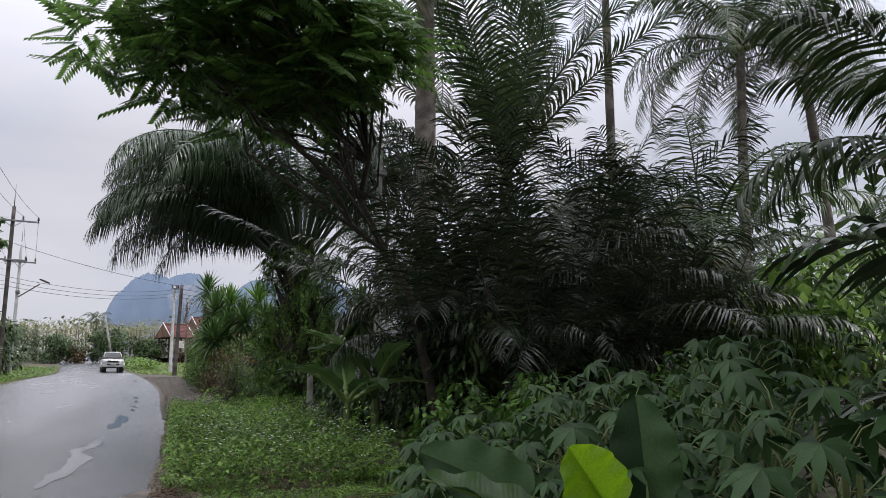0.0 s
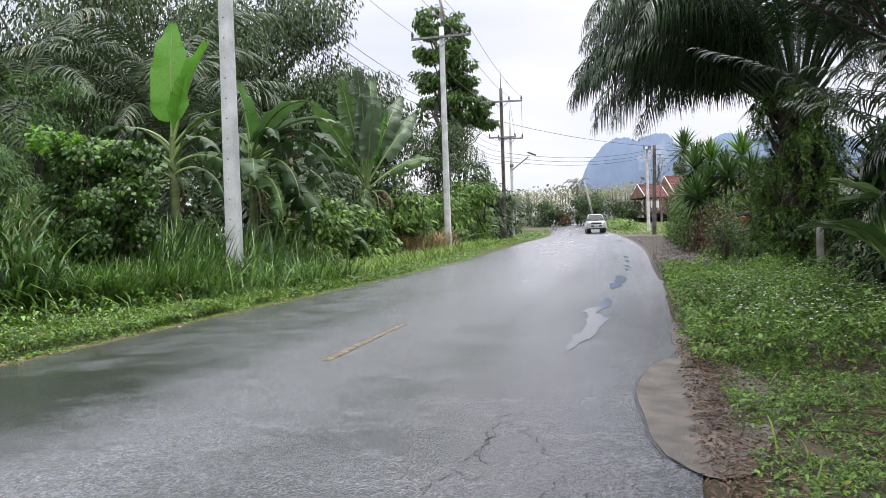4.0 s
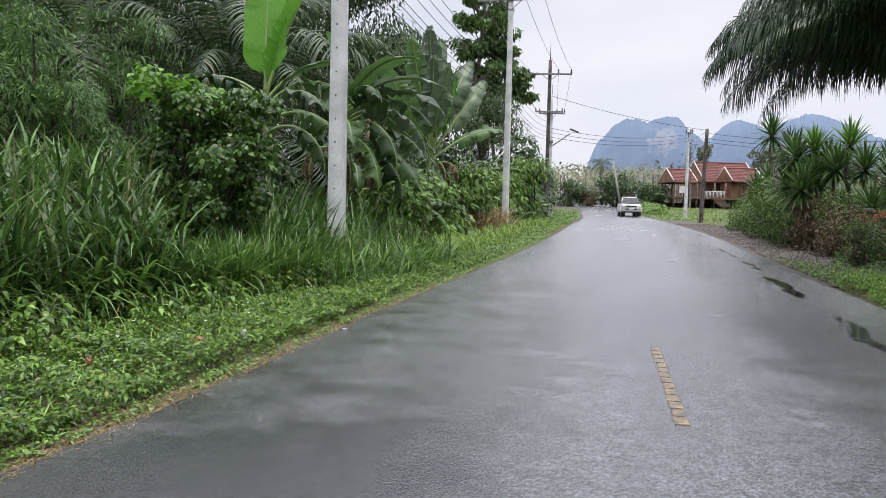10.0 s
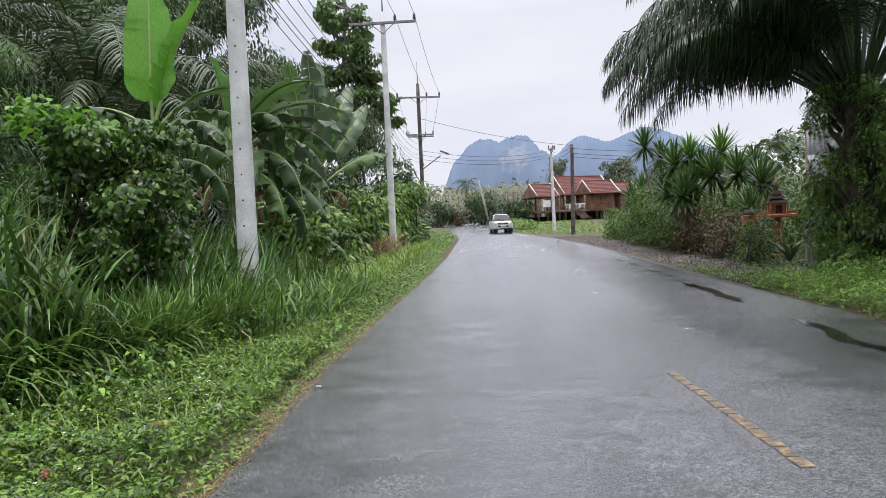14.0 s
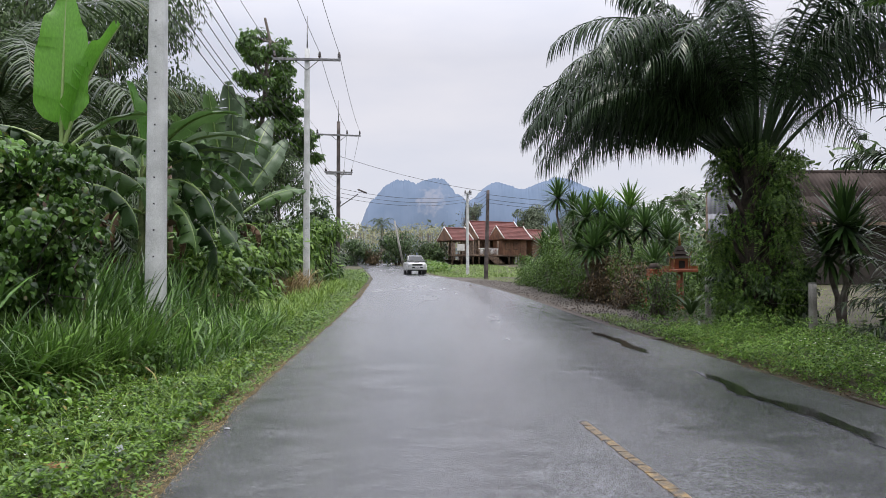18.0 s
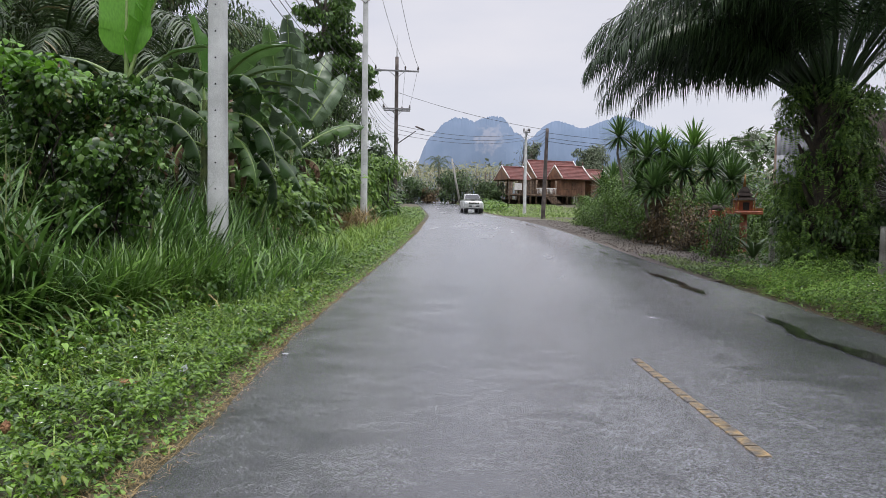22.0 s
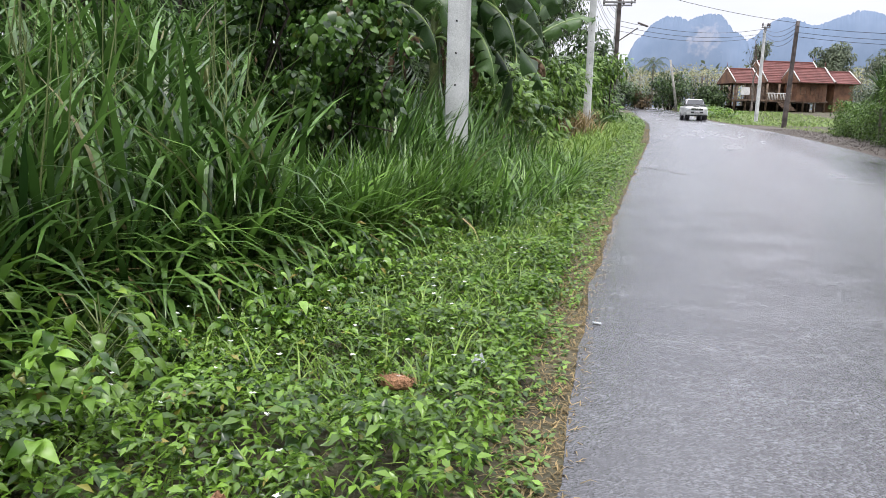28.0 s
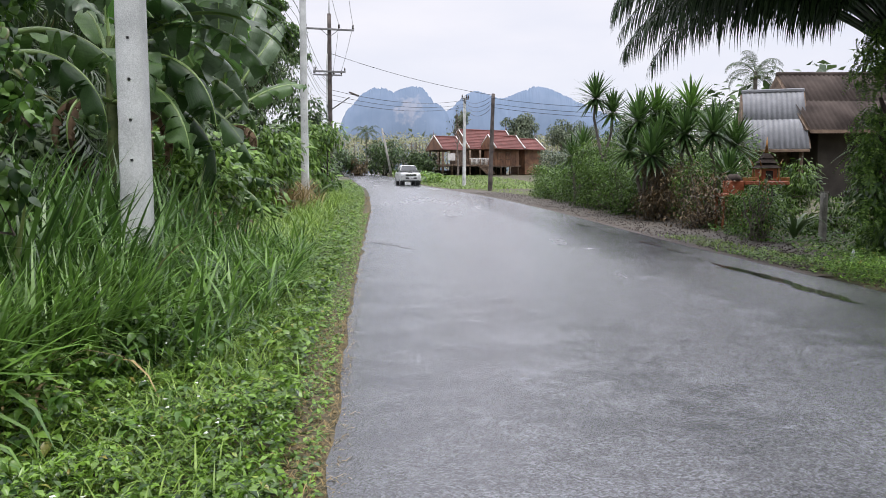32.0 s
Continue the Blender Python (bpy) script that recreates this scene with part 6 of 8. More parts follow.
# ---------------------------------------------------------------- banana plants
TORN = [blade_mesh("leaf", 100 + i, 2.4, 0.58, 1.8 + 0.3 * i, 1.15, 1.1, 0.2, 0.12, stalk=0.2, bend=1.1) for i in range(3)]
WHOLE = [blade_mesh("leaf", 110 + i, 2.4, 0.56, 1.3 + 0.35 * i, 0.35, 1.05) for i in range(2)]
HANG = [blade_mesh("leaf", 115 + i, 2.1, 0.6, 1.7 + 0.3 * i, 1.5, 0.95, 0.1, 0.16, stalk=0.3, bend=(0.8, 1.1, 0.95)[i]) for i in range(3)]
YOUNG = [blade_mesh("leaf", 120, 2.7, 0.86, 0.22, 0.12, 1.5, 0.35, 0.08, stalk=0.16), blade_mesh("leaf", 121, 2.6, 0.8, 0.3, 0.12, 1.48, 0.75, 0.10, stalk=0.16)]
DEAD = [blade_mesh("dead_leaf", 130 + i, 1.7, 0.35, 2.6, 1.0, 0.5, -0.8) for i in range(2)]
FAN = [blade_mesh("leaf", 140 + i, 4.4, 0.95, 0.35 + 0.35 * i, 0.6 + 0.15 * i, 1.5, 0.3, 0.1, stalk=0.3) for i in range(3)]


def banana(x, y, h, leaves, label, seed, r=0.12, dead=5, group="banana plants by the road", spread=0.9):
    """leaves: (mesh, yaw in degrees, tilt in degrees, size, material and, for a leaf that shows its face sideways, its roll), from the top of the stem down."""
    rng = np.random.default_rng(seed)
    th = empty("banana_plant", (x, y, float(ground_z(x, y)) - 0.05))
    part("stem", Build().tube([(0, 0, 0), (0.02, 0, h * 0.3), (0.0, 0.02, h * 0.7), (0, 0, h)], [r * 1.15, r, r * 0.8, r * 0.45], 10).mesh("stem"), M_stem, th)
    for k, (me, yaw, tilt, sz, mat, *roll) in enumerate(leaves):
        ob = part("leaf", me.copy(), mat, th)
        ob.matrix_basis = Matrix.Translation((0, 0, h - 0.1 - spread * k / len(leaves))) @ Euler((radians(tilt), 0, radians(yaw))).to_matrix().to_4x4() @ Matrix.Rotation(radians(sum(roll)), 4, "Z") @ Matrix.Scale(sz, 4)
    for i in range(dead):
        ob = part("dead_leaf", DEAD[i % 2].copy(), M_dry, th)
        ob.matrix_basis = Matrix.Translation((0, 0, h - 0.25 - spread * 0.8)) @ Euler((rng.uniform(-0.5, 0), 0, i * 1.3 + rng.uniform(0, 0.5))).to_matrix().to_4x4()
    return tagged(th, label, "banana plant", group)


banana(-6.15, 13.6, 3.5, [(YOUNG[0], 20, 3, 1.0, M_banana_lit), (YOUNG[1], 300, -9, 0.95, M_banana_lit), (WHOLE[0], 290, -8, 0.85, M_banana), (HANG[0], 110, 8, 0.95, M_banana), (WHOLE[1], 100, -12, 0.9, M_banana_wax), (HANG[1], 285, 4, 1.0, M_banana), (HANG[2], 60, 0, 0.9, M_banana), (HANG[1], 255, 0, 0.9, M_banana_wax),
                          (HANG[0], 130, -6, 0.95, M_banana), (HANG[2], 300, -8, 0.95, M_banana), (HANG[1], 95, -14, 0.9, M_banana), (HANG[0], 200, -12, 0.8, M_banana), (HANG[2], 270, -18, 0.9, M_banana), (HANG[1], 150, -20, 0.85, M_banana)],
       "banana plant with upright bright young leaves", 1, 0.12, 2)
banana(-6.1, 16.6, 3.5, [(YOUNG[1], 80, 0, 0.75, M_banana_lit), (WHOLE[0], 250, -8, 1.2, M_banana), (WHOLE[1], 285, -10, 1.25, M_banana_wax), (WHOLE[1], 268, -22, 1.25, M_banana_wax), (TORN[0], 230, -10, 1.1, M_banana), (TORN[1], 270, -16, 1.25, M_banana), (TORN[2], 300, -15, 1.15, M_banana_wax), (WHOLE[1], 320, -20, 1.1, M_banana),
                         (WHOLE[0], 40, 0, 1.0, M_banana), (TORN[0], 120, -15, 1.0, M_banana), (HANG[2], 250, -10, 1.2, M_banana), (HANG[0], 215, -10, 1.2, M_banana), (HANG[1], 285, -18, 1.25, M_banana), (HANG[2], 320, -20, 1.1, M_banana), (HANG[0], 265, -28, 1.3, M_banana), (HANG[1], 235, -30, 1.2, M_banana), (HANG[2], 300, -32, 1.2, M_banana)],
       "banana plant with torn leaves leaning over the verge", 2)
banana(-7.3, 19.6, 2.6, [(HANG[i % 3], 40 * i + 15, -5 * (i % 4), 1.0, M_banana) for i in range(10)], "banana plant with drooping tattered leaves", 3)
banana(-7.6, 27.0, 3.4, [(FAN[0], 120, 0, 1.0, M_banana_wax, 70), (FAN[0], 293, -6, 1.0, M_banana_wax, 100), (FAN[0], 113, -13, 0.95, M_banana, 95), (FAN[1], 293, -19, 0.98, M_banana_wax, 80), (FAN[1], 113, -27, 0.9, M_banana, 75), (FAN[1], 293, -33, 0.9, M_banana_wax, 85),
                         (FAN[0], 200, -3, 0.82, M_banana_wax), (FAN[0], 235, -14, 0.62, M_banana_lit, 20), (FAN[0], 270, -8, 0.72, M_banana_lit, 60), (FAN[1], 215, -16, 0.85, M_banana_wax), (FAN[1], 113, -42, 0.8, M_banana, 60), (FAN[2], 293, -46, 0.8, M_banana, 50), (FAN[2], 95, -30, 0.8, M_banana), (FAN[2], 180, -40, 0.7, M_banana), (TORN[1], 200, -40, 1.0, M_banana)],
       "tall banana plant with a fan of upright torn leaves", 4, 0.2, 10, spread=0.6)
banana(-6.4, 21.8, 1.6, [(TORN[i % 3], 51 * i, -8 * (i % 3), 0.8, M_banana) for i in range(7)], "low banana sucker with torn leaves", 5, 0.09, 3)

# ---------------------------------------------------------------- coconut palms and trees behind
COCO = [frond_mesh("frond", 200 + i, 4.6, 0.95, 0.95, 1.7 + 0.25 * i, 62, 0.038, 0.5, 0.14, 0.045, 0.1) for i in range(3)]


def coconut(x, y, h, seed, label, count=20, r=0.16, lean=(0.0, 0.0), size=(0.9, 1.1), tilt=(-1.1, 0.5), group="coconut palms", meshes=COCO):
    rng = np.random.default_rng(seed)
    th = empty("coconut_palm", (x, y, float(ground_z(x, y)) - 0.1))
    s = np.linspace(0, 1, 14)
    pts = np.column_stack([lean[0] * s ** 1.6, lean[1] * s ** 1.6, h * s])
    part("trunk", Build().tube(pts, r * (1.35 - 0.55 * s ** 0.5) * (1 + 0.04 * np.cos(np.arange(14) * 3.1)), 10).mesh("trunk"), M_bark, th)
    fronds(th, meshes, rng, (lean[0], lean[1], h), count, tilt, size, M_coconut)
    nut = Build()
    for i in range(6):
        a = rng.uniform(0, 6.28)
        c = np.array([lean[0] + 0.25 * math.cos(a), lean[1] + 0.25 * math.sin(a), h - 0.3 - 0.15 * rng.uniform()])
        nut.tube([c + [0, 0, 0.12], c + [0, 0, 0.08], c, c - [0, 0, 0.08], c - [0, 0, 0.12]], [0.01, 0.085, 0.11, 0.085, 0.01], 8)
    part("coconuts", nut.mesh("coconuts"), M_stem, th)
    return tagged(th, label, "coconut palm", group)


coconut(-9.3, 17.5, 3.6, 11, "young coconut palm with dark arching fronds", 16, 0.2)
coconut(-10.6, 18.6, 5.0, 15, "coconut palm with long dark fronds behind the bananas", 16, 0.2, (0, 0), (1.1, 1.3), (-0.3, 0.5))
coconut(-12.5, 15.5, 5.2, 12, "coconut palm half hidden in the thicket", 16)
coconut(-8.2, 22.5, 2.4, 13, "young coconut palm with drooping pale fronds", 13, 0.2, (0, 0), (0.6, 0.75))

tree("broadleaf_tree", 70, -17.5, 27, 9, 0.3, (0, 0, 8.6, 5.8, 6, 6.2), 32240, LEAF_LANCE, 0.26, M_tree, "large dark broadleaf tree above the thicket", 46, None, "trees on the bank", 0.24)
tree("broadleaf_tree", 71, -19.5, 38, 11, 0.35, (2.5, -2, 9.2, 6.0, 6, 6.4), 32240, LEAF_LANCE, 0.3, M_tree, "large broadleaf tree with a dense rounded crown", 46, None, "trees on the bank", 0.24)
tree("broadleaf_tree", 72, -15.6, 19.5, 6, 0.25, (0, 0, 6.9, 4.6, 4.4, 4.6), 27280, LEAF_LANCE, 0.22, M_tree, "dark broadleaf tree behind the bananas", 38, None, "trees on the bank", 0.25)
tree("broadleaf_tree", 73, -18.5, 12, 6, 0.25, (0, 0, 6.6, 4.8, 4.8, 4.8), 22320, LEAF_LANCE, 0.22, M_tree, "dark broadleaf tree on the bank", 38, None, "trees on the bank", 0.25)
tree("broadleaf_tree", 74, -19, 50, 9, 0.3, (1.0, 0, 7.6, 4.8, 5, 5.4), 14880, LEAF_LANCE, 0.38, M_tree, "broadleaf tree farther along the bank", 34, None, "trees on the bank", 0.25)
tree("broadleaf_tree", 75, -16, 3.5, 5, 0.25, (0, 0, 5.4, 4.0, 4.5, 3.6), 9920, LEAF_LANCE, 0.22, M_tree_dark, "dark broadleaf tree at the edge of the thicket", 30, None, "trees on the bank", 0.26)
tree("slender_tree", 76, -16.4, 63, 22, 0.3, (0, 0, 16.4, 3.6, 3.2, 6.8), 7600, LEAF_OVAL, 0.44, M_pinnate, "slender tall tree with a loose tiered crown", 70, None, "", 0.14, 0.7)
tree("slender_tree", 77, -15.6, 64.5, 13.5, 0.2, (0.8, 0, 12.2, 3.2, 2.8, 3.4), 4600, LEAF_OVAL, 0.46, M_pinnate, "loose lower branches beside the tall tree", 44, None, "", 0.16, 0.6)
tree("broadleaf_tree", 79, -12.2, 49, 5, 0.16, (0, 0, 6.2, 2.6, 2.6, 3.6), 8680, LEAF_LANCE, 0.24, M_tree, "leafy tree at the foot of the slender tree", 26, None, "trees on the bank", 0.27)
tree("broadleaf_tree", 78, -13.0, 33, 5, 0.18, (0, 0, 5.4, 3.6, 3.6, 4.4), 13640, LEAF_LANCE, 0.26, M_tree, "leafy tree behind the banana fan", 28, None, "trees on the bank", 0.27)

# shrubs between the poles
for i, (x, y, rx, ry, h, n, lf, sz, mt, lab) in enumerate((
        (-6.6, 24.0, 1.2, 1.3, 2.3, 2600, LEAF_LONG, 0.24, M_shrub, "glossy long-leaved shrub under the banana fan"),
        (-7.3, 28.8, 1.4, 1.6, 3.4, 3200, LEAF_LONG, 0.26, M_shrub, "long-leaved shrub with reddish tips"),
        (-8.6, 31.0, 1.5, 1.6, 4.3, 3200, LEAF_OVAL, 0.24, M_tree, "leafy shrub behind the slim pole"),
        (-8.4, 37.6, 1.6, 2.2, 3.6, 3600, LEAF_LONG, 0.28, M_shrub, "green shrub beyond the slim pole"),
        (-9.3, 45.5, 1.9, 2.4, 5.8, 5200, LEAF_OVAL, 0.27, M_tree_dark, "dark round-leaved tree round the tarred pole"),
        (-10.6, 52.5, 2.0, 2.6, 5.0, 4200, LEAF_OVAL, 0.28, M_tree, "leafy thicket at the bend"),
        (-12.0, 60.0, 2.4, 3.0, 4.6, 3800, LEAF_OVAL, 0.3, M_tree, "leafy thicket at the bend"),
        (-6.6, 20.6, 1.2, 1.1, 2.7, 4200, LEAF_OVAL, 0.17, M_shrub, "leafy green shrub between the bananas"),
        (-7.6, 23.6, 1.2, 1.3, 3.3, 4600, LEAF_LONG, 0.22, M_tree, "leafy shrub below the banana fan"),
        (-7.2, 14.8, 1.1, 1.1, 2.6, 4200, LEAF_OVAL, 0.16, M_tree, "dark leafy shrub behind the concrete pole"),
        (-7.3, 41.5, 1.1, 1.6, 4.2, 5200, LEAF_LONG, 0.26, M_shrub, "leafy green shrub in front of the tarred pole"),
        (-6.0, 19.2, 0.8, 0.9, 1.3, 1300, LEAF_LONG, 0.2, M_shrub, "low glossy shrub in the grass"),
        (-15.0, 74.0, 3.0, 4.0, 4.5, 3000, LEAF_OVAL, 0.36, M_tree, "leafy thicket beyond the bend"),
        (-10.2, 26.5, 1.6, 2.0, 4.6, 3600, LEAF_OVAL, 0.25, M_tree_dark, "dark shrub behind the banana fan"),
        (-9.4, 21.0, 1.6, 2.0, 3.6, 3200, LEAF_OVAL, 0.24, M_tree_dark, "dark shrub behind the bananas"))):
    shrub("verge_shrub", 300 + i, x, y, rx, ry, h, int(n * 0.8), lf, sz * 1.35, mt, lab, "shrub", 18, 0.12, None, "shrubs between the poles", 0.34)
rng = np.random.default_rng(61)
hel = empty("broad_leaf_plants", (0, 0, 0))
for i in range(34):
    ob = part("leaf", WHOLE[i % 2], M_banana, hel)
    x, y = -6.9 + rng.uniform(-0.8, 0.6), 38.5 + rng.uniform(-3, 4.5)
    ob.matrix_basis = Matrix.Translation((x - 0.15 * (y - 38), y, float(ground_z(x, y)) - 0.03)) @ Euler((rng.uniform(-0.1, 0.35), 0, rng.uniform(0, 6.28))).to_matrix().to_4x4() @ Matrix.Scale(rng.uniform(0.45, 0.7), 4)
for i in range(4):
    fp = empty("fern", ((-2.8, -3.15, -2.95, -3.4)[i], (4.4, 4.75, 4.75, 4.3)[i], -0.02))
    for k in range(20):
        b = Build()
        for j in range(15):
            t = 0.1 + 0.055 * j
            for sd in (-1, 1):
                lv, lf_ = leaf_strip(0.15 * (1.05 - t * 0.8), 0.03, 3, 0.15, 0.3, 0.35)
                a = sd * 1.15
                ca, sa = math.cos(a), math.sin(a)
                b.add(lv @ np.array([[ca, -sa, 0], [sa, ca, 0], [0, 0, 1]]) + [0, t * 0.62, 0.42 * t - 0.5 * t * t], lf_)
        b.tube([(0, 0, 0), (0, 0.25, 0.09), (0, 0.5, 0.0)], [0.004, 0.003, 0.001], 4)
        ob = part("frond", b.mesh("frond"), M_tree_dark, fp)
        ob.matrix_basis = Matrix.Translation((0, 0, 0.08)) @ Euler((rng.uniform(0.1, 0.8), 0, k * 2.4)).to_matrix().to_4x4() @ Matrix.Scale(rng.uniform(0.7, 1.0), 4)
    tagged(fp, "dark green fern with finely divided fronds", "fern", "ferns in the verge")
for i, (x, y, h) in enumerate(((-3.35, 5.35, 0.62), (-3.0, 5.6, 0.5), (-3.55, 4.9, 0.55), (-3.75, 6.0, 0.6), (-4.05, 9.3, 0.75))):
    herb = empty("broad_leaf_herb", (x, y, -0.02))
    st, P, Y = Build(), [], []
    for k in range(26):
        a, z = k * 2.4, h * (0.25 + 0.75 * k / 26)
        e = np.array([0.2 * math.cos(a), 0.2 * math.sin(a), z]) * (1.15 - 0.5 * k / 26)
        e[2] = z
        st.tube([(0, 0, z - 0.12), tuple(e * [0.6, 0.6, 1]), tuple(e)], [0.004, 0.003, 0.002], 4)
        P.append(e)
        Y.append(a - math.pi / 2)
    st.tube([(0, 0, 0), (0.01, 0.01, h * 0.5), (0, 0, h)], [0.007, 0.006, 0.003], 5)
    part("stalk", st.mesh("stalk"), M_stem, herb)
    for e, yw in zip(P, Y):
        ob = part("leaf", bpy.data.meshes.get("herb_leaf") or mesh_np("herb_leaf", *LEAF_HERB, True), M_weed, herb)
        ob.matrix_basis = Matrix.Translation(e) @ Euler((rng.uniform(-0.5, 0.2), rng.uniform(-0.25, 0.25), yw)).to_matrix().to_4x4() @ Matrix.Scale(rng.uniform(0.08, 0.13), 4)
    tagged(herb, "leafy herb with broad bright green leaves", "weed", "broad-leaved herbs in the verge")
tagged(hel, "clump of broad upright leaves beside the road", "leafy plants")
# ---------------------------------------------------------------- right verge


weeds("flowering_weeds", 81, 52000, lambda y: (right_x(y) + 0.1, right_x(y) + 2.3), 5.6, 16.5, 0.05, 0.62, M_weed_mid, "green flowering weeds on the shaded verge", leaf=LEAF_WEED)
weeds("flowering_weeds", 82, 9000, lambda y: (right_x(y) + 0.03, right_x(y) + 1.0), 6.3, 19, 0.045, 0.16, M_weed_mid, "fresh green weeds along the far road edge")
weeds("sparse_weeds", 83, 60000, lambda y: (right_x(y) + 0.22, right_x(y) + 2.5), 1.2, 6.6, 0.03, 0.12, M_weed_mid, "sparse weeds among dry litter", leaf=LEAF_WEED, patchy=0.30)
weeds("sparse_weeds", 87, 18000, lambda y: (right_x(y) + 0.3, right_x(y) + 5.0), -9, 1.4, 0.08, 0.2, M_weed_dark, "shaded weeds beside the road")
weeds("yard_weeds", 84, 9000, lambda y: (right_x(y) + 1.8, right_x(y) + 5.0), 8, 24, 0.08, 0.3, M_weed_dark, "shaded weeds below the palms")
rng = np.random.default_rng(85)
n = 700
y = rng.uniform(5.8, 11.5, n)
x = right_x(y) + 0.4 + rng.uniform(0, 1, n) * 1.9
flowers("wild_flowers", 86, n, x, y, ground_z(x, y) + rng.uniform(0.2, 0.46, n), 0.019, "small white flowers above the verge weeds")
n = 2600
y = 1.4 + 16.6 * rng.uniform(0, 1, n) ** 1.8
x = right_x(y) + 0.10 + np.abs(rng.normal(0.06, 0.12, n)) + (rng.uniform(0, 1, n) < 0.3) * rng.uniform(0, 1.3, n)
tw = Build()
for a, b_ in zip(x, y):
    ang, L = rng.uniform(0, 6.28), rng.uniform(0.03, 0.13)
    z = float(ground_z(a, b_)) + 0.012
    tw.tube([(a, b_, z - 0.006), (a + L * 0.5 * math.cos(ang), b_ + L * 0.5 * math.sin(ang), z + 0.008), (a + L * math.cos(ang + 0.3), b_ + L * math.sin(ang + 0.3), z)], 0.0013, 3)
tagged(part("dry_twigs", tw.mesh("dry_twigs"), M_dry), "scattered dry brown twigs along the sandy edge", "twigs", kind="stuff")
n = 15000
y = np.concatenate([rng.uniform(1.2, 7, 8000), rng.uniform(4, 12, 4000), rng.uniform(12, 36, 3000)])
x = right_x(y) + 0.0 + np.abs(np.where(np.arange(n) % 3 == 0, rng.normal(0.16, 0.12, n), rng.normal(0.9, 0.7, n)))
P = np.column_stack([x, y, ground_z(x, y) + 0.02])
tagged(part("leaf_litter", scatter("leaf_litter", LEAF_LONG, P, turns(rng, n, (-0.35, 0.5)), 0.012 + 0.05 * rng.uniform(0, 1, n) ** 2), M_dry), "dead brown leaves on the shoulder", "leaf litter", kind="stuff")
n = 5000
y = 1.5 + rng.uniform(0, 1, n) * 60
x = right_x(y) + np.where((y > 17) & (y < 60), np.interp(y, [17, 24, 60], [1.3, 2.8, 1.7]), 0.3) + rng.uniform(0, 1, n) * 2.2
tagged(blades("verge_grass", rng, np.column_stack([x, y]), 0.2, 0.04, M_grass_lit, rows=3), "short green grass beside the shoulder", "grass", kind="stuff")
n = 9000
y = rng.uniform(1.2, 7.0, n)
x = right_x(y) + 0.15 + rng.uniform(0, 1, n) * 2.4
tagged(blades("litter_straw", rng, np.column_stack([x, y]), 0.07, 0.05, M_straw, arcs=(0.8, 2.6), lifts=(0.2, 1.1), rows=2), "short withered grass among the leaf litter", "grass", kind="stuff")
n = 2600
y = rng.uniform(15, 22, n)
x = right_x(y) + rng.uniform(0.15, 1.0, n) + 0.5 * (y < 17)
tagged(blades("verge_grass", rng, np.column_stack([x, y]), 0.16, 0.05, M_grass_lit, rows=3), "short green grass beside the palm", "grass", kind="stuff")
n = 16000
y = 12 + 32 * rng.uniform(0, 1, n) ** 1.4
x = np.interp(y, [12, 44], [8, 8]) + rng.uniform(0, 1, n) ** 1.8 * 22
tagged(blades("lawn", rng, np.column_stack([x, y]), 0.14, 0.10, M_grass_lit, rows=2), "pale green lawn of the yard behind the palms", "lawn", kind="stuff")

# gravel stones
n = 4200
y = 16 + rng.uniform(0, 1, n) ** 1.3 * 34
x = right_x(y) + 0.05 + rng.uniform(0, 1, n) * np.interp(y, [16, 19, 30, 50], [0.5, 2.0, 2.8, 2.3])
ico = np.array([(-1, -1, -0.6), (1, -1, -0.6), (1, 1, -0.6), (-1, 1, -0.6), (-0.6, -0.7, 0.6), (0.7, -0.6, 0.6), (0.6, 0.6, 0.5), (-0.7, 0.6, 0.7)], float)
icf = np.array([(3, 2, 1, 0), (4, 5, 6, 7), (0, 1, 5, 4), (1, 2, 6, 5), (2, 3, 7, 6), (3, 0, 4, 7)])
tagged(part("gravel", scatter("gravel", (ico, icf), np.column_stack([x, y, ground_z(x, y) + 0.03]), turns(rng, n), rng.uniform(0.005, 0.017, n)), M_gravel), "loose brown gravel on the shoulder", "gravel", kind="stuff")

# ---------------------------------------------------------------- oil palm with a fern-covered trunk
OIL = [frond_mesh("frond", 220 + i, ln, 1.05, lift, bend, 92, 0.034, 1.1, 0.28, 0.06, 0.05, 0.38, 1.8) for i, (ln, lift, bend) in enumerate(((5.6, 1.42, 1.3), (6.5, 1.22, 2.2), (6.6, 1.0, 2.1), (6.5, 0.76, 1.9)))]
rng = np.random.default_rng(91)
op = empty("oil_palm", (7.0, 18.0, 0.0))
s = np.linspace(0, 1, 12)
part("trunk", Build().tube(np.column_stack([0 * s, 0 * s, 3.7 * s]), 0.42 + 0.05 * np.cos(np.arange(12) * 2.4) - 0.08 * s, 12).mesh("trunk"), M_bark_dark, op)
st = Build()
for i in range(70):
    a, z = i * 2.4, 0.3 + 3.4 * i / 70
    p = np.array([0.38 * math.cos(a), 0.38 * math.sin(a), z])
    st.tube([p, p + [0.16 * math.cos(a), 0.16 * math.sin(a), 0.22], p + [0.24 * math.cos(a), 0.24 * math.sin(a), 0.42]], [0.06, 0.05, 0.03], 5)
part("trunk_sheath", st.mesh("trunk_sheath"), M_bark_dark, op)
for lo_, hi_, cnt, zc in ((0, 1, 8, 3.8), (1, 2, 17, 3.7), (2, 3, 12, 3.6)):
    fronds(op, OIL[lo_:hi_], rng, (0, 0, zc), cnt, (-0.08, 0.08), (0.9, 1.05), M_palm)
low = [radians(q) for q in (60, 75, 92, 108, 125, 50)]
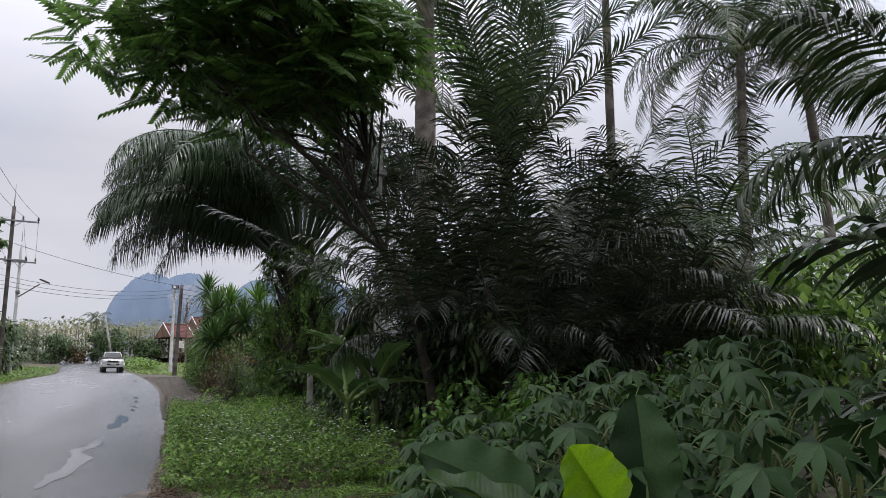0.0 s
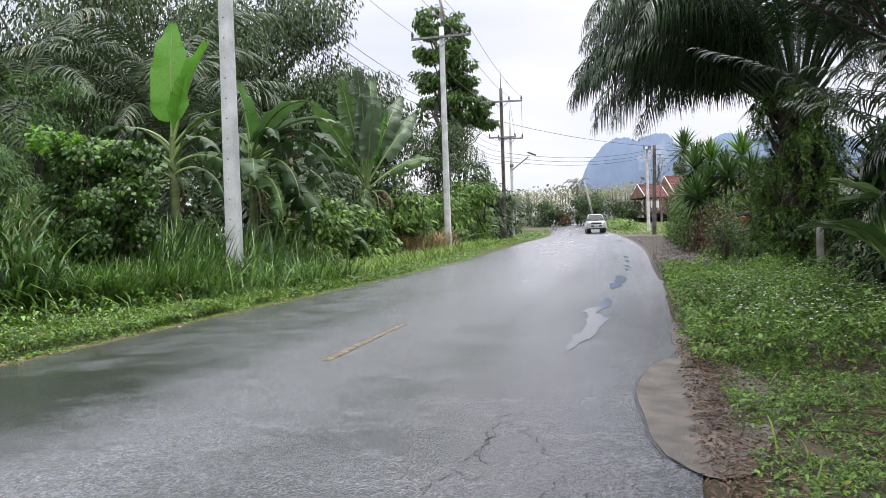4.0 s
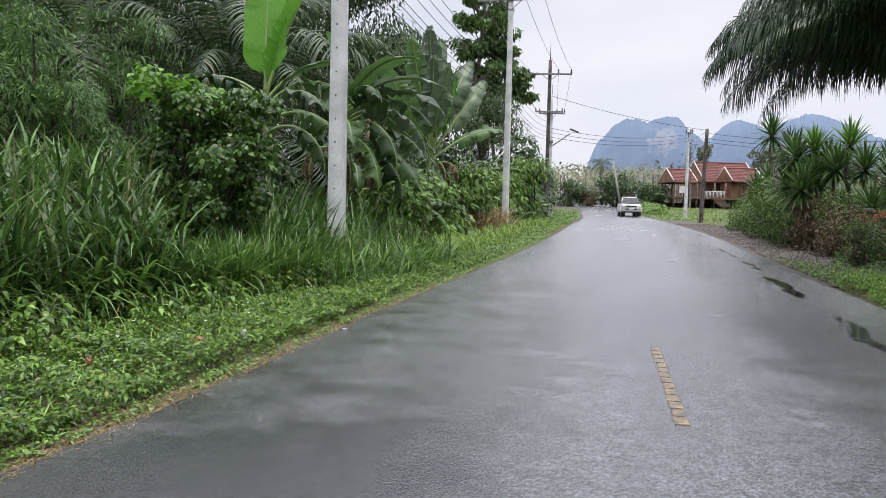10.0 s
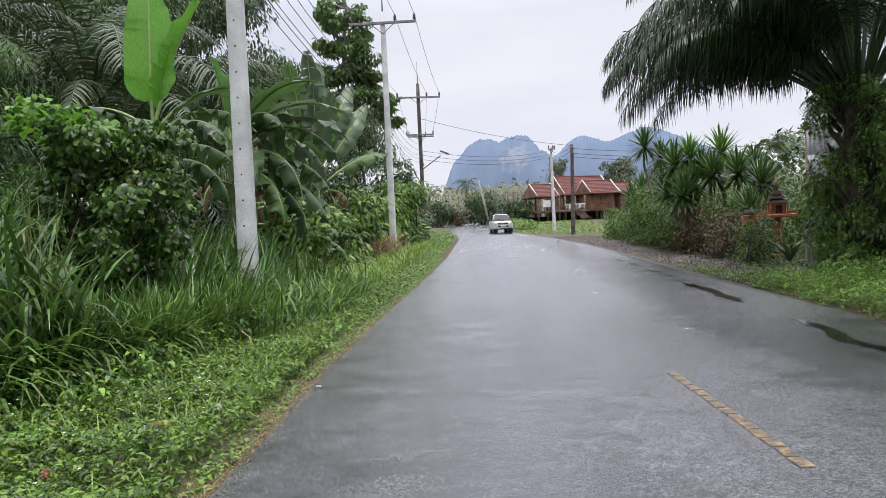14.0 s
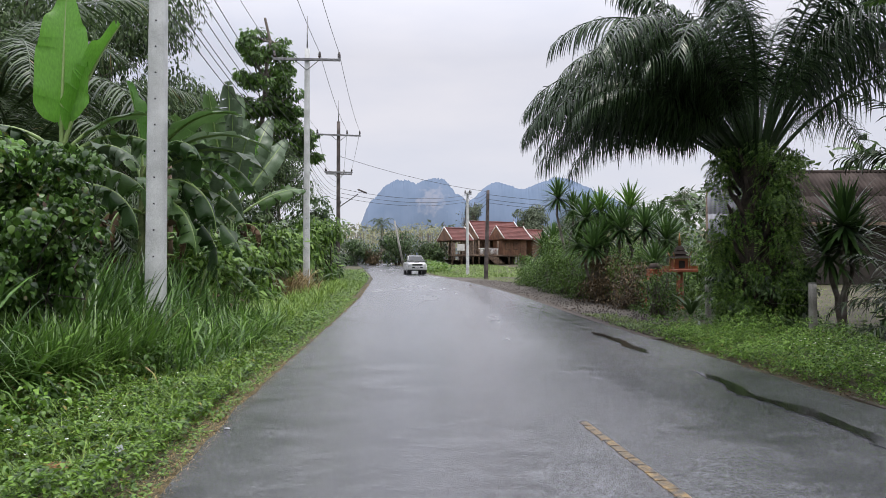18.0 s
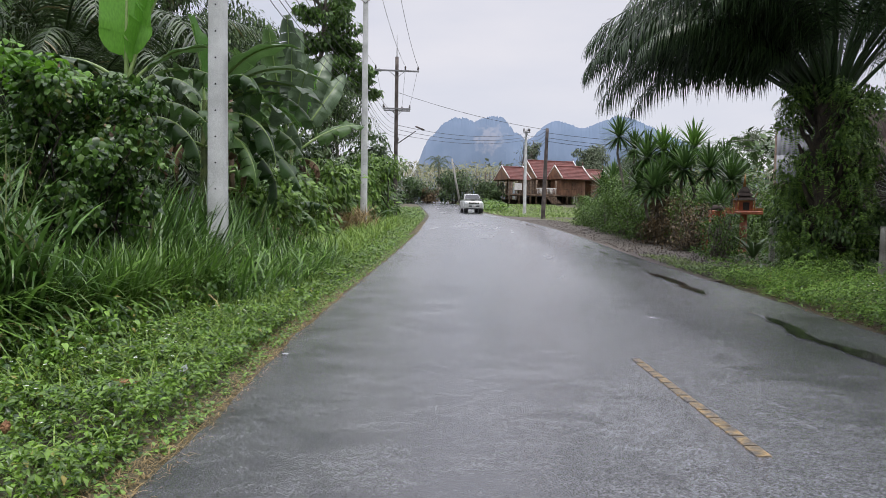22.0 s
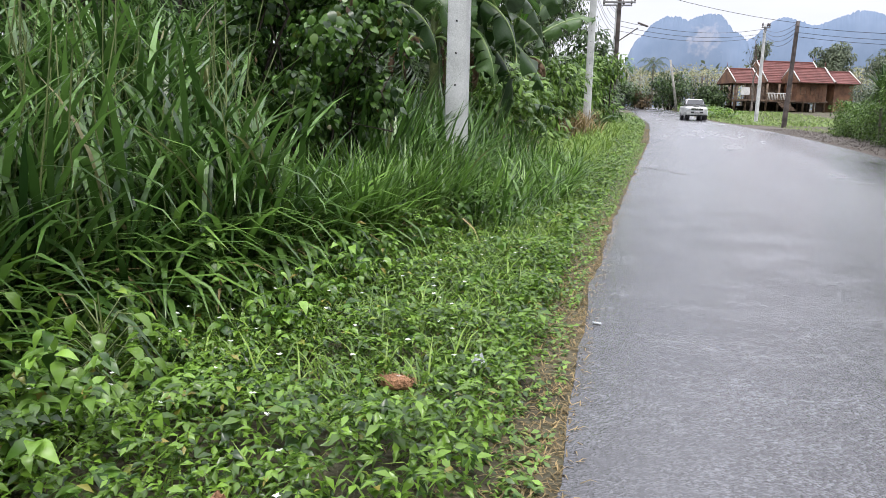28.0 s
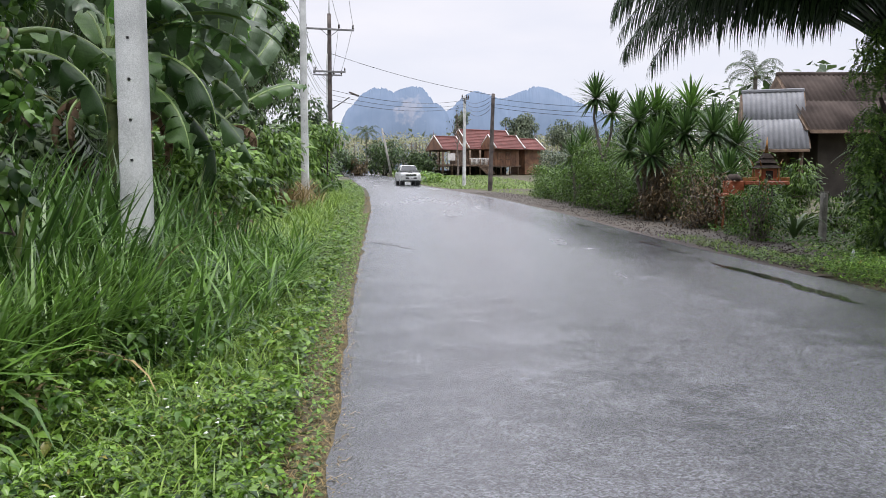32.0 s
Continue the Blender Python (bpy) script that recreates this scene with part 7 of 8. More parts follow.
fronds(op, OIL[2:4], rng, (0, 0, 3.45), 26, (-0.02, 0.14), (0.86, 1.0), M_palm, low)
cs = [((0.5 + 0.4 * rng.uniform()) * math.cos(a), (0.5 + 0.4 * rng.uniform()) * math.sin(a), z) for a, z in zip(rng.uniform(0, 6.28, 90), rng.uniform(0.2, 4.0, 90))]
fern = Build()
fv, ff = leaf_round(0.34, 2, 0.3, 0.2)
for i in range(9):
    t = 0.1 + 0.1 * i
    for sd in (-1, 1):
        ca, sa = math.cos(sd * 1.25), math.sin(sd * 1.25)
        fern.add((fv * 0.24 * (1.1 - 0.75 * t)) @ np.array([[ca, -sa, 0], [sa, ca, 0], [0, 0, 1]]) + [0, t, -0.25 * t * t], ff)
FERN = (np.vstack(fern.v), np.vstack(fern.f))
tagged(foliage("fern_cover", rng, cs, 0.36, 1500, FERN, 0.42, M_shrub, op, (-1.6, -0.3)), "ferns hanging on the trunk", kind="stuff")
foliage("climbing_vines", rng, cs, 0.36, 7000, LEAF_OVAL, 0.10, M_pinnate, op, (-1.5, -0.2), label="vines hanging on the trunk")
foliage("leafy_vines", rng, cs[::2], 0.42, 3000, LEAF_OVAL, 0.09, M_shrub, op, (-1.4, 0.1))
skirt = [(0.85 * math.cos(a), 0.85 * math.sin(a), z) for a, z in zip(rng.uniform(0, 6.28, 22), rng.uniform(0.1, 1.3, 22))]
foliage("trailing_vines", rng, skirt, 0.36, 3600, LEAF_OVAL, 0.12, M_tree_dark, op, (-1.4, -0.2))
tagged(op, "oil palm with arching fronds and vine-covered trunk", "palm tree")

# ---------------------------------------------------------------- dark palm clump
CLUMP = [frond_mesh("frond", 240 + i, (4.6, 4.2, 3.4, 3.0)[i], (0.62, 0.66, 0.7, 0.62)[i], 1.35, (0.7, 1.1, 1.7, 2.1)[i], 50, 0.034, (0.3, 0.4, 0.6, 0.7)[i], 0.22, 0.022, 0.15, 0.25) for i in range(4)]
for i, (x, y, h, c, sz) in enumerate(((8.3, 9.9, 0.8, 20, (0.8, 1.0)), (9.3, 10.8, 1.2, 24, (0.9, 1.1)), (10.3, 9.6, 0.9, 22, (0.85, 1.1)), (10.0, 11.8, 1.2, 18, (0.9, 1.1)), (11.4, 11.0, 1.2, 22, (0.95, 1.15)), (9.4, 8.9, 0.6, 18, (0.7, 0.9)), (12.3, 9.6, 0.9, 20, (0.85, 1.1)), (10.9, 12.6, 1.6, 18, (1.0, 1.2)), (12.9, 11.6, 1.6, 18, (1.0, 1.2)))):
    rng = np.random.default_rng(250 + i)
    th = empty("clump_palm", (x, y, -0.05))
    st = Build()
    for k in range(7):
        a = rng.uniform(0, 6.28)
        st.tube(wander(rng, (0.25 * math.cos(a), 0.25 * math.sin(a), 0), (0.45 * math.cos(a), 0.45 * math.sin(a), h + 0.5), 5, 0.05), np.linspace(0.06, 0.03, 5), 6)
    part("rootstock", st.mesh("rootstock"), M_bark_dark, th)
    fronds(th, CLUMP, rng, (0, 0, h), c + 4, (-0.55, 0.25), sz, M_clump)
    for k in range(9):
        a, t = rng.uniform(0, 6.28), rng.uniform(0.15, 0.7)
        q = np.array([math.cos(a) * math.sin(t), math.sin(a) * math.sin(t), math.cos(t)])
        part("dead_stalk", Build().tube(wander(rng, (0, 0, h * 0.5), q * rng.uniform(1.6, 3.2), 6, 0.02), np.linspace(0.022, 0.008, 6), 5).mesh("dead_stalk"), M_bark_dark, th)
    tagged(th, "dark shaded clump of arching spiny palm fronds", "palm clump", "palm clumps by the verge")
for i, (x, y, rx, ry, h, n) in enumerate(((9.4, 10.2, 2.1, 1.6, 2.6, 8000), (11.4, 12.5, 1.8, 1.8, 2.6, 4600), (7.6, 12.9, 1.0, 1.2, 0.9, 2000))):
    shrub("undergrowth", 330 + i, x, y, rx, ry, h, n, LEAF_LONG, 0.2, M_tree_dark, "dark shaded undergrowth below the palms", "undergrowth", 18, 0.05, None, "undergrowth below the palms", 0.34)

# pinnate-leaved tree reaching over the verge
SPRAY = Build()
sv, sf = leaf_round(0.38, 2, 0.3, 0.2)
sv = sv * 0.2
SPRAY.tube([(0, 0, 0), (0, 0.25, 0.02), (0, 0.5, -0.02), (0, 0.72, -0.1)], [0.006, 0.005, 0.004, 0.002], 4)
for i in range(11):
    t = 0.08 + 0.62 * i / 10
    for sd in (-1, 1):
        a = sd * (1.15 - 0.35 * i / 10)
        ca, sa = math.cos(a), math.sin(a)
        q = sv @ np.array([[ca, -sa, 0], [sa, ca, 0], [0, 0, 1]]) * (1.05 - 0.3 * i / 10)
        SPRAY.add(q + [0, t, -0.1 * t * t], sf)
SPRAY = (np.vstack(SPRAY.v), np.vstack(SPRAY.f))
tree("pinnate_tree", 95, 8.1, 8.9, 4.0, 0.075, (-2.6, -0.6, 5.3, 2.1, 1.5, 1.0), 1050, SPRAY, 0.8, M_pinnate, "tree with feathery pinnate leaves reaching over the verge", 34, M_bark_dark, "", 0.26, 0.75, (-0.2, 0), "tree", (-0.6, 0.25))

# second pinnate crown, added out of view overhead to darken the verge
tree("pinnate_tree", 97, 13.0, 2.4, 7.2, 0.14, (-3.6, 1.4, 9.0, 3.6, 3.4, 1.3), 1800, SPRAY, 1.05, M_tree, "added unseen shade tree with feathery pinnate leaves", 40, M_bark_dark, "", 0.28, 0.75, (0, 0), "tree", (-0.6, 0.25))

# coconut palms behind
coconut(9.2, 14.0, 10.5, 21, "tall coconut palm with a ringed grey trunk", 18, 0.24)
STIFF = [frond_mesh("frond", 206 + i, 5.2, 1.0, 1.5, 0.35 + 0.2 * i, 84, 0.05, 0.25, 0.1, 0.05, 0.3) for i in range(3)]
coconut(12.7, 18.2, 7.0, 22, "coconut palm with stiff upright fronds", 13, 0.2, (0, 0), (1.1, 1.3), (-0.9, 0.1), meshes=STIFF)
coconut(16.0, 18.0, 14.5, 23, "tall slender coconut palm", 16, 0.14)
coconut(19.2, 16.5, 10.8, 24, "coconut palm with drooping fronds", 20, 0.16, (0.4, 0))
coconut(23.0, 17.0, 11.2, 25, "coconut palm with drooping fronds", 20, 0.16, (-0.8, 0))
coconut(15.0, 12.5, 3.6, 26, "young coconut palm with dense low fronds", 18, 0.2)
coconut(19.5, 55, 8.0, 28, "coconut palm behind the tiled roofs", 16, 0.15, (0, 0), (0.5, 0.6))
for i, (x, y, h) in enumerate(((15.5, 9.5, 3.2), (19, 12, 4.2), (18, 22, 4.0), (25, 20, 6.0), (24, 10, 5.0))):
    shrub("yard_bush", 340 + i, x, y, 2.2, 2.2, h, 3600, LEAF_OVAL, 0.26, M_shrub, "leafy green bush at the back of the yard", "bush", 20, 0.08, None, "bushes at the back of the yard", 0.34)

# unseen tree added beside the start to cast shade on the cassava
tree("broadleaf_tree", 96, 11.5, -3.2, 5, 0.2, (-1.8, 2.4, 5.9, 4.4, 4.6, 1.5), 20000, LEAF_OVAL, 0.3, M_tree_dark, "added unseen tree that shades the cassava", 34, None, "", 0.3)
for i, (x, y, h) in enumerate(((7.5, 4.9, 0.8), (8.4, 5.6, 1.0), (9.4, 5.2, 1.2), (8.0, 6.6, 0.9), (9.3, 6.8, 1.1), (10.4, 6.2, 1.3))):
    shrub("undergrowth", 370 + i, x, y, 0.85, 0.85, h, 1500, LEAF_OVAL, 0.12, M_weed_dark, "dark green undergrowth behind the cassava", "undergrowth", 16, 0.04, None, "undergrowth behind the cassava", 0.34)
rng = np.random.default_rng(437)
db = Build()
for k in range(70):
    a, L, cx, cy = rng.normal(-0.25, 0.4), rng.uniform(0.3, 0.9), rng.normal(6.25, 0.35), rng.normal(4.0, 0.22)
    q = np.linspace(-0.5, 0.5, 5)
    px, py = cx + L * q * math.cos(a), cy + L * q * math.sin(a)
    db.tube(np.column_stack([px, py, ground_z(px, py) + rng.uniform(0.03, 0.12) + 0.1 * (0.25 - q * q)]), rng.uniform(0.0015, 0.003), 4)
tagged(part("fallen_frond", db.mesh("fallen_frond"), M_dry), "heap of dry brown palm frond ribs in the weeds", "debris", kind="stuff")
# ---------------------------------------------------------------- cassava and young leaves near the start
LOBES = Build()
for k, a in enumerate(np.radians([-118, -78, -38, 0, 38, 78, 118])):
    lv, lf_ = leaf_strip(0.15 * (1.0, 1.15, 1.25, 1.3, 1.25, 1.15, 1.0)[k], 0.056, 4, 0.25, 0.45, 0.5)
    ca, sa = math.cos(a), math.sin(a)
    LOBES.add(lv @ np.array([[ca, -sa, 0], [sa, ca, 0], [0, 0, 1]]), lf_)
LOBE_V, LOBE_F = np.vstack(LOBES.v), np.vstack(LOBES.f)
for i, (x, y, h, c) in enumerate(((6.55, 1.75, 0.85, 17), (6.75, 0.75, 0.9, 18), (7.25, 1.7, 1.05, 20), (7.9, 2.5, 1.2, 22), (7.6, 1.0, 1.05, 20), (8.5, 1.9, 1.25, 20), (6.9, 2.6, 0.95, 18), (8.3, 3.4, 1.2, 20), (9.3, 2.9, 1.35, 20), (7.4, 3.6, 0.9, 16), (6.2, 0.35, 0.62, 12), (9.4, 4.2, 1.3, 20), (6.55, 2.2, 0.7, 14), (6.14, 2.1, 0.5, 14), (6.28, 1.9, 0.58, 15), (6.38, 2.65, 0.6, 15), (6.42, 2.95, 0.72, 16), (6.62, 1.45, 0.75, 18), (6.2, 1.5, 0.42, 14), (6.62, 3.4, 0.78, 16), (6.95, 2.1, 0.95, 20), (7.0, 1.25, 1.0, 20), (6.6, 0.95, 0.62, 16), (7.2, 2.7, 1.05, 20), (6.38, 2.4, 0.6, 16))):
    rng = np.random.default_rng(400 + i)
    th = empty("cassava_plant", (x, y, -0.03))
    st = Build()
    P, Y = [], []
    for k in range(3):
        a = rng.uniform(0, 6.28)
        st.tube(wander(rng, (0, 0, 0), (0.12 * math.cos(a), 0.12 * math.sin(a), h * 0.85), 5, 0.03), np.linspace(0.014, 0.008, 5), 5)
    for k in range(c + 6):
        a, z = k * 2.4 + rng.uniform(-0.3, 0.3), h * (0.42 + 0.58 * (k + 0.5) / (c + 6))
        q = 0.36 * (1.1 - 0.75 * (k / (c + 6)) ** 2)
        e = np.array([q * math.cos(a), q * math.sin(a), z + 0.02])
        st.tube([(0, 0, z - 0.14), (0.5 * e[0], 0.5 * e[1], z - 0.02), tuple(e)], [0.0035, 0.003, 0.0025], 4)
        P.append(e)
        Y.append(a - math.pi / 2)
    part("stalk", st.mesh("stalk"), M_stem, th)
    for e, yw in zip(P, Y):
        ob = part("leaf", bpy.data.meshes.get("cassava_leaf") or mesh_np("cassava_leaf", LOBE_V, LOBE_F, True), M_cassava, th)
        ob.matrix_basis = Matrix.Translation(e) @ Euler((rng.uniform(-0.75, -0.1), rng.uniform(-0.25, 0.25), yw)).to_matrix().to_4x4() @ Matrix.Scale(rng.uniform(0.5, 0.82), 4)
    tagged(th, "cassava plant with dull green palmate leaves", "cassava plant", "cassava plants by the verge")

SMALL = [blade_mesh("leaf", 150 + i, 0.75, 0.2, 0.9 + 0.4 * i, 0.0, 1.2) for i in range(2)]


def set_leaf(ob, base, tip, normal):
    """Lays a leaf that grows along +y from base towards tip, its upper side towards normal."""
    ax = (Vector(tip) - Vector(base)).normalized()
    side = ax.cross(Vector(normal)).normalized()
    up = side.cross(ax)
    m = Matrix((side, ax, up)).transposed().to_4x4()
    m.translation = Vector(base)
    ob.matrix_basis = m


sb = empty("young_banana", (6.42, 1.32, -0.03))
part("stem", Build().tube([(0, 0, 0), (-0.01, 0, 0.2), (-0.03, 0, 0.46)], [0.035, 0.03, 0.02], 8).mesh("stem"), M_stem, sb)
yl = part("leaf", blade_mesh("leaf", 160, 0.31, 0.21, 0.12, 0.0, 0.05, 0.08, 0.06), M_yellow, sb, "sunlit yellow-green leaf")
set_leaf(yl, (-0.09, -0.2, 0.56), (-0.27, -0.24, 0.8), (-0.1, -1, 0.2))
for k, (ln, wd, base, tip, nm) in enumerate((
        (0.58, 0.2, (-0.1, -0.08, 0.5), (-0.6, -0.02, 0.7), (0.25, -0.3, 1)),
        (0.56, 0.22, (-0.06, -0.2, 0.49), (-0.6, -0.26, 0.545), (0.1, -0.75, 0.6)),
        (0.46, 0.24, (0.12, 0.0, 0.48), (0.12, 0.05, 0.9), (-0.25, -1, 0.2)),
        (0.55, 0.26, (-0.05, 0.3, 0.5), (-0.5, 0.42, 0.72), (0.1, -0.9, 0.5)))):
    ob = part("leaf", blade_mesh("leaf", 165 + k, ln, wd, 0.25, 0.0, 0.1, 0.22, 0.05), M_banana if k == 0 else M_cassava, sb)
    set_leaf(ob, base, tip, nm)
tagged(sb, "young banana plant with one bright yellow-green leaf", "banana plant")
for i, (x, y, s_) in enumerate(((6.75, 8.7, 1.5), (7.3, 9.6, 1.9), (6.4, 2.6, 0.6))):
    th = empty("young_banana", (x, y, -0.03))
    part("stem", Build().tube([(0, 0, 0), (0, 0, 0.3 * s_), (0, 0, 0.5 * s_)], [0.035 * s_, 0.03 * s_, 0.018 * s_], 8).mesh("stem"), M_stem, th)
    for k in range(6):
        ob = part("leaf", SMALL[k % 2], M_banana, th)
        ob.matrix_basis = Matrix.Translation((0, 0, 0.42 * s_)) @ Euler((-0.2 - 0.1 * k, 0, k * 1.15 + i)).to_matrix().to_4x4() @ Matrix.Scale(s_, 4)
    tagged(th, "small banana sucker with broad green leaves", "banana plant", "banana suckers by the verge")
rng = np.random.default_rng(430)
sal = empty("salak_palm", (8.4, 0.2, -0.05))
part("base", Build().tube([(0, 0, 0), (0, 0, 0.35)], [0.16, 0.1], 8).mesh("base"), M_bark_dark, sal)
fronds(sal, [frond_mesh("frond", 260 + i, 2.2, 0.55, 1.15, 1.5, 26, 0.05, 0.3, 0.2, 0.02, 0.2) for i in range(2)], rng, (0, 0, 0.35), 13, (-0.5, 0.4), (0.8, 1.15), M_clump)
tagged(sal, "low dark palm with long pointed leaflets", "palm")
SALAK = [frond_mesh("frond", 264 + i, 1.9, 0.45, 1.2, 1.3 + 0.4 * i, 30, 0.03, 0.35, 0.2, 0.014, 0.15, 0.25) for i in range(2)]
for i, (x, y, hh_) in enumerate(((8.0, 12.9, 0.3), (8.9, 14.6, 0.5), (9.6, 12.4, 0.6))):
    rng = np.random.default_rng(434 + i)
    sal = empty("salak_palm", (x, y, -0.03))
    part("base", Build().tube([(0, 0, 0), (0, 0, hh_)], [0.12, 0.08], 8).mesh("base"), M_bark_dark, sal)
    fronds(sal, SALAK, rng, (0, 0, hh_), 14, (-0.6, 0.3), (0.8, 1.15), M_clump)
    tagged(sal, "low dark palm with thin leaflets beside the fence", "palm", "low palms by the yard fence")
rng = np.random.default_rng(431)
np2 = empty("leaning_palm", (12.3, 4.2, -0.05))
part("base", Build().tube([(0, 0, 0), (0, 0, 1.4), (0, 0, 2.8)], [0.18, 0.15, 0.1], 8).mesh("base"), M_bark_dark, np2)
fronds(np2, [frond_mesh("frond", 270 + i, 3.2, 0.8, 1.1, 1.5 + 0.3 * i, 44, 0.05, 0.5, 0.2, 0.025, 0.1) for i in range(2)], rng, (0, 0, 2.8), 15, (-0.6, 0.35), (0.85, 1.05), M_coconut)
tagged(np2, "palm with long glossy green fronds", "palm")

# ---------------------------------------------------------------- garden hedge and sword-leaved plants


def rosette(name, seed, count=110, length=0.52, width=0.042):
    b = Build()
    rng = np.random.default_rng(seed)
    for i in range(count):
        v, f = strip(length * rng.uniform(0.8, 1.1), width, 4, rng.uniform(0.15, 0.55), 0.1, 0.35)
        el = 1.5 - 2.3 * (i / count) ** 0.9
        yaw = i * 2.399963
        R = np.array(Euler((el, 0, yaw)).to_matrix())
        b.add(v @ R.T, f)
    return b.mesh(name)


ROS = [rosette("leaf_head", 500 + i) for i in range(3)]
for i, (x, y, heads) in enumerate(((5.3, 28.4, ((5.4, 28.2, 3.45), (4.85, 28.1, 3.2), (5.9, 28.6, 3.1), (4.6, 28.2, 2.3))), (6.35, 28.4, ((6.42, 28.1, 3.58),)), (4.9, 33.0, ((4.45, 32.7, 4.4), (5.1, 32.8, 3.9))), (5.6, 27.2, ((5.9, 27.0, 2.75), (5.3, 27.4, 2.55))),
                                   (6.9, 27.0, ((6.65, 26.8, 2.75), (7.45, 27.2, 2.4))), (5.7, 27.4, ((4.9, 26.8, 2.1),)), (6.6, 25.6, ((6.6, 25.4, 1.5),)), (4.4, 36, ((4.2, 36, 2.4), (4.7, 36.4, 2.8))), (7.9, 29.5, ((7.8, 29.4, 3.1), (8.4, 29.8, 2.5))),
                                   (8.5, 17.4, ((8.45, 17.2, 2.25), (8.75, 17.5, 1.9), (8.3, 17.6, 1.65))))):
    rng = np.random.default_rng(510 + i)
    z0 = float(ground_z(x, y)) - 0.05
    th = empty("sword_plant", (x, y, z0))
    st = Build()
    for hx, hy, hz in heads:
        st.tube(wander(rng, (0, 0, 0), (hx - x, hy - y, hz - z0), 7, 0.025), np.linspace(0.07, 0.045, 7), 7)
    part("stem", st.mesh("stem"), M_bark, th)
    for k, (hx, hy, hz) in enumerate(heads):
        me = ROS[(i + k) % 3].copy()
        # two heads take the lit leaf colour, the others the plain one
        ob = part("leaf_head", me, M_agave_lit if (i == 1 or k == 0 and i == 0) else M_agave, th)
        ob.matrix_basis = pose(hx - x, hy - y, hz - z0, 0, 0, 40 * k) @ Matrix.Scale(rng.uniform(1.75, 2.15), 4)
    tagged(th, "tall garden plant with stiff sword-shaped leaf heads", "garden plant", "sword-leaved plants in the hedge")

for i, (x, y, rx, ry, h, n, lf, sz, mt, lab) in enumerate((
        (6.0, 22.2, 0.55, 0.6, 1.2, 900, LEAF_OVAL, 0.10, M_hedge, "thin green hedge shrub beside the spirit house"),
        (5.5, 24.4, 0.6, 0.7, 1.8, 900, LEAF_OVAL, 0.10, M_shrub_red, "reddish-brown hedge shrub beside the shoulder"),
        (5.5, 20.9, 0.4, 0.45, 1.6, 450, LEAF_OVAL, 0.09, M_hedge, "thin twiggy green shrub at the end of the hedge"),
        (5.95, 25.4, 0.6, 0.7, 2.0, 1500, LEAF_OVAL, 0.11, M_hedge, "loose green hedge shrub by the shoulder"),
        (5.35, 27.0, 0.8, 0.8, 2.0, 1700, LEAF_LONG, 0.15, M_shrub_red, "reddish-brown withered hedge shrub by the shoulder"),
        (6.6, 29.6, 1.1, 1.2, 2.5, 2400, LEAF_OVAL, 0.13, M_hedge, "tall light green garden shrub"),
        (5.0, 29.8, 0.9, 1.1, 2.0, 2600, LEAF_OVAL, 0.11, M_hedge, "green hedge shrub by the shoulder"),
        (4.9, 32.6, 1.0, 1.3, 2.4, 3000, LEAF_OVAL, 0.12, M_hedge, "green hedge shrub by the shoulder"),
        (5.4, 35.0, 1.0, 1.2, 3.6, 3000, LEAF_LONG, 0.2, M_hedge, "tall feathery light green shrub"),
        (4.9, 37.0, 1.1, 1.5, 2.2, 3400, LEAF_OVAL, 0.13, M_hedge, "green hedge shrub by the driveway"),
        (4.7, 40.6, 1.2, 1.6, 2.0, 3200, LEAF_OVAL, 0.14, M_hedge, "rounded green hedge by the driveway"),
        (5.0, 44.6, 1.3, 1.7, 2.1, 3000, LEAF_OVAL, 0.15, M_hedge, "rounded green hedge by the driveway"),
        (7.8, 22.4, 0.6, 0.6, 1.0, 900, LEAF_LONG, 0.16, M_hedge, "low leafy plant beside the spirit house"),
        (7.9, 25.4, 1.0, 1.0, 2.0, 2400, LEAF_LONG, 0.2, M_hedge, "leafy garden plant behind the spirit house"),
        (8.8, 31.5, 1.4, 1.4, 3.0, 3000, LEAF_OVAL, 0.16, M_hedge, "garden shrub behind the hedge"),
        (7.4, 36.5, 1.5, 1.6, 3.2, 3000, LEAF_OVAL, 0.17, M_hedge, "garden shrub behind the hedge"))):
    shrub("hedge_shrub", 530 + i, x, y, rx * 1.1, ry * 1.15, h, int(n * 2.6), lf, sz * 0.86, mt, lab, "shrub", 24, 0.04, M_bark, "garden hedge along the road", 0.36)
bf = empty("fountain_plant", (6.5, 21.3, 0.05))
rng = np.random.default_rng(560)
for i in range(26):
    v, f = strip(1.25, 0.07, 6, rng.uniform(1.3, 2.2), 1.3, 0.4)
    ob = part("leaf", mesh_np("leaf", v, f, True), M_tree_dark, bf)
    ob.matrix_basis = Euler((0, 0, i * 2.4)).to_matrix().to_4x4() @ Matrix.Scale(rng.uniform(0.7, 1.15), 4)
tagged(bf, "dark plant with long arching strap leaves", "garden plant")
# ---------------------------------------------------------------- field, far trees
rng = np.random.default_rng(601)
n = 9000
y = 60 + rng.uniform(0, 1, n) * 40
x = right_x(y) + 0.4 + rng.uniform(0, 1, n) * 12
tagged(blades("field_grass", rng, np.column_stack([x, y]), 0.32, 0.2, M_field, rows=2), "light green grass before the stilt house", "grass", kind="stuff")
n = 2400
y = 76 + rng.uniform(0, 1, n) * 22
x = right_x(y) + 0.5 + rng.uniform(0, 1, n) * 3.0
P = np.column_stack([x, y, ground_z(x, y) + rng.uniform(0.1, 0.9, n)])
tagged(part("roadside_weeds", scatter("roadside_weeds", LEAF_OVAL, P, turns(rng, n, (-0.6, 0.6)), rng.uniform(0.2, 0.42, n)), M_weed), "broad-leaved weeds along the outside of the bend", "weeds", kind="stuff")
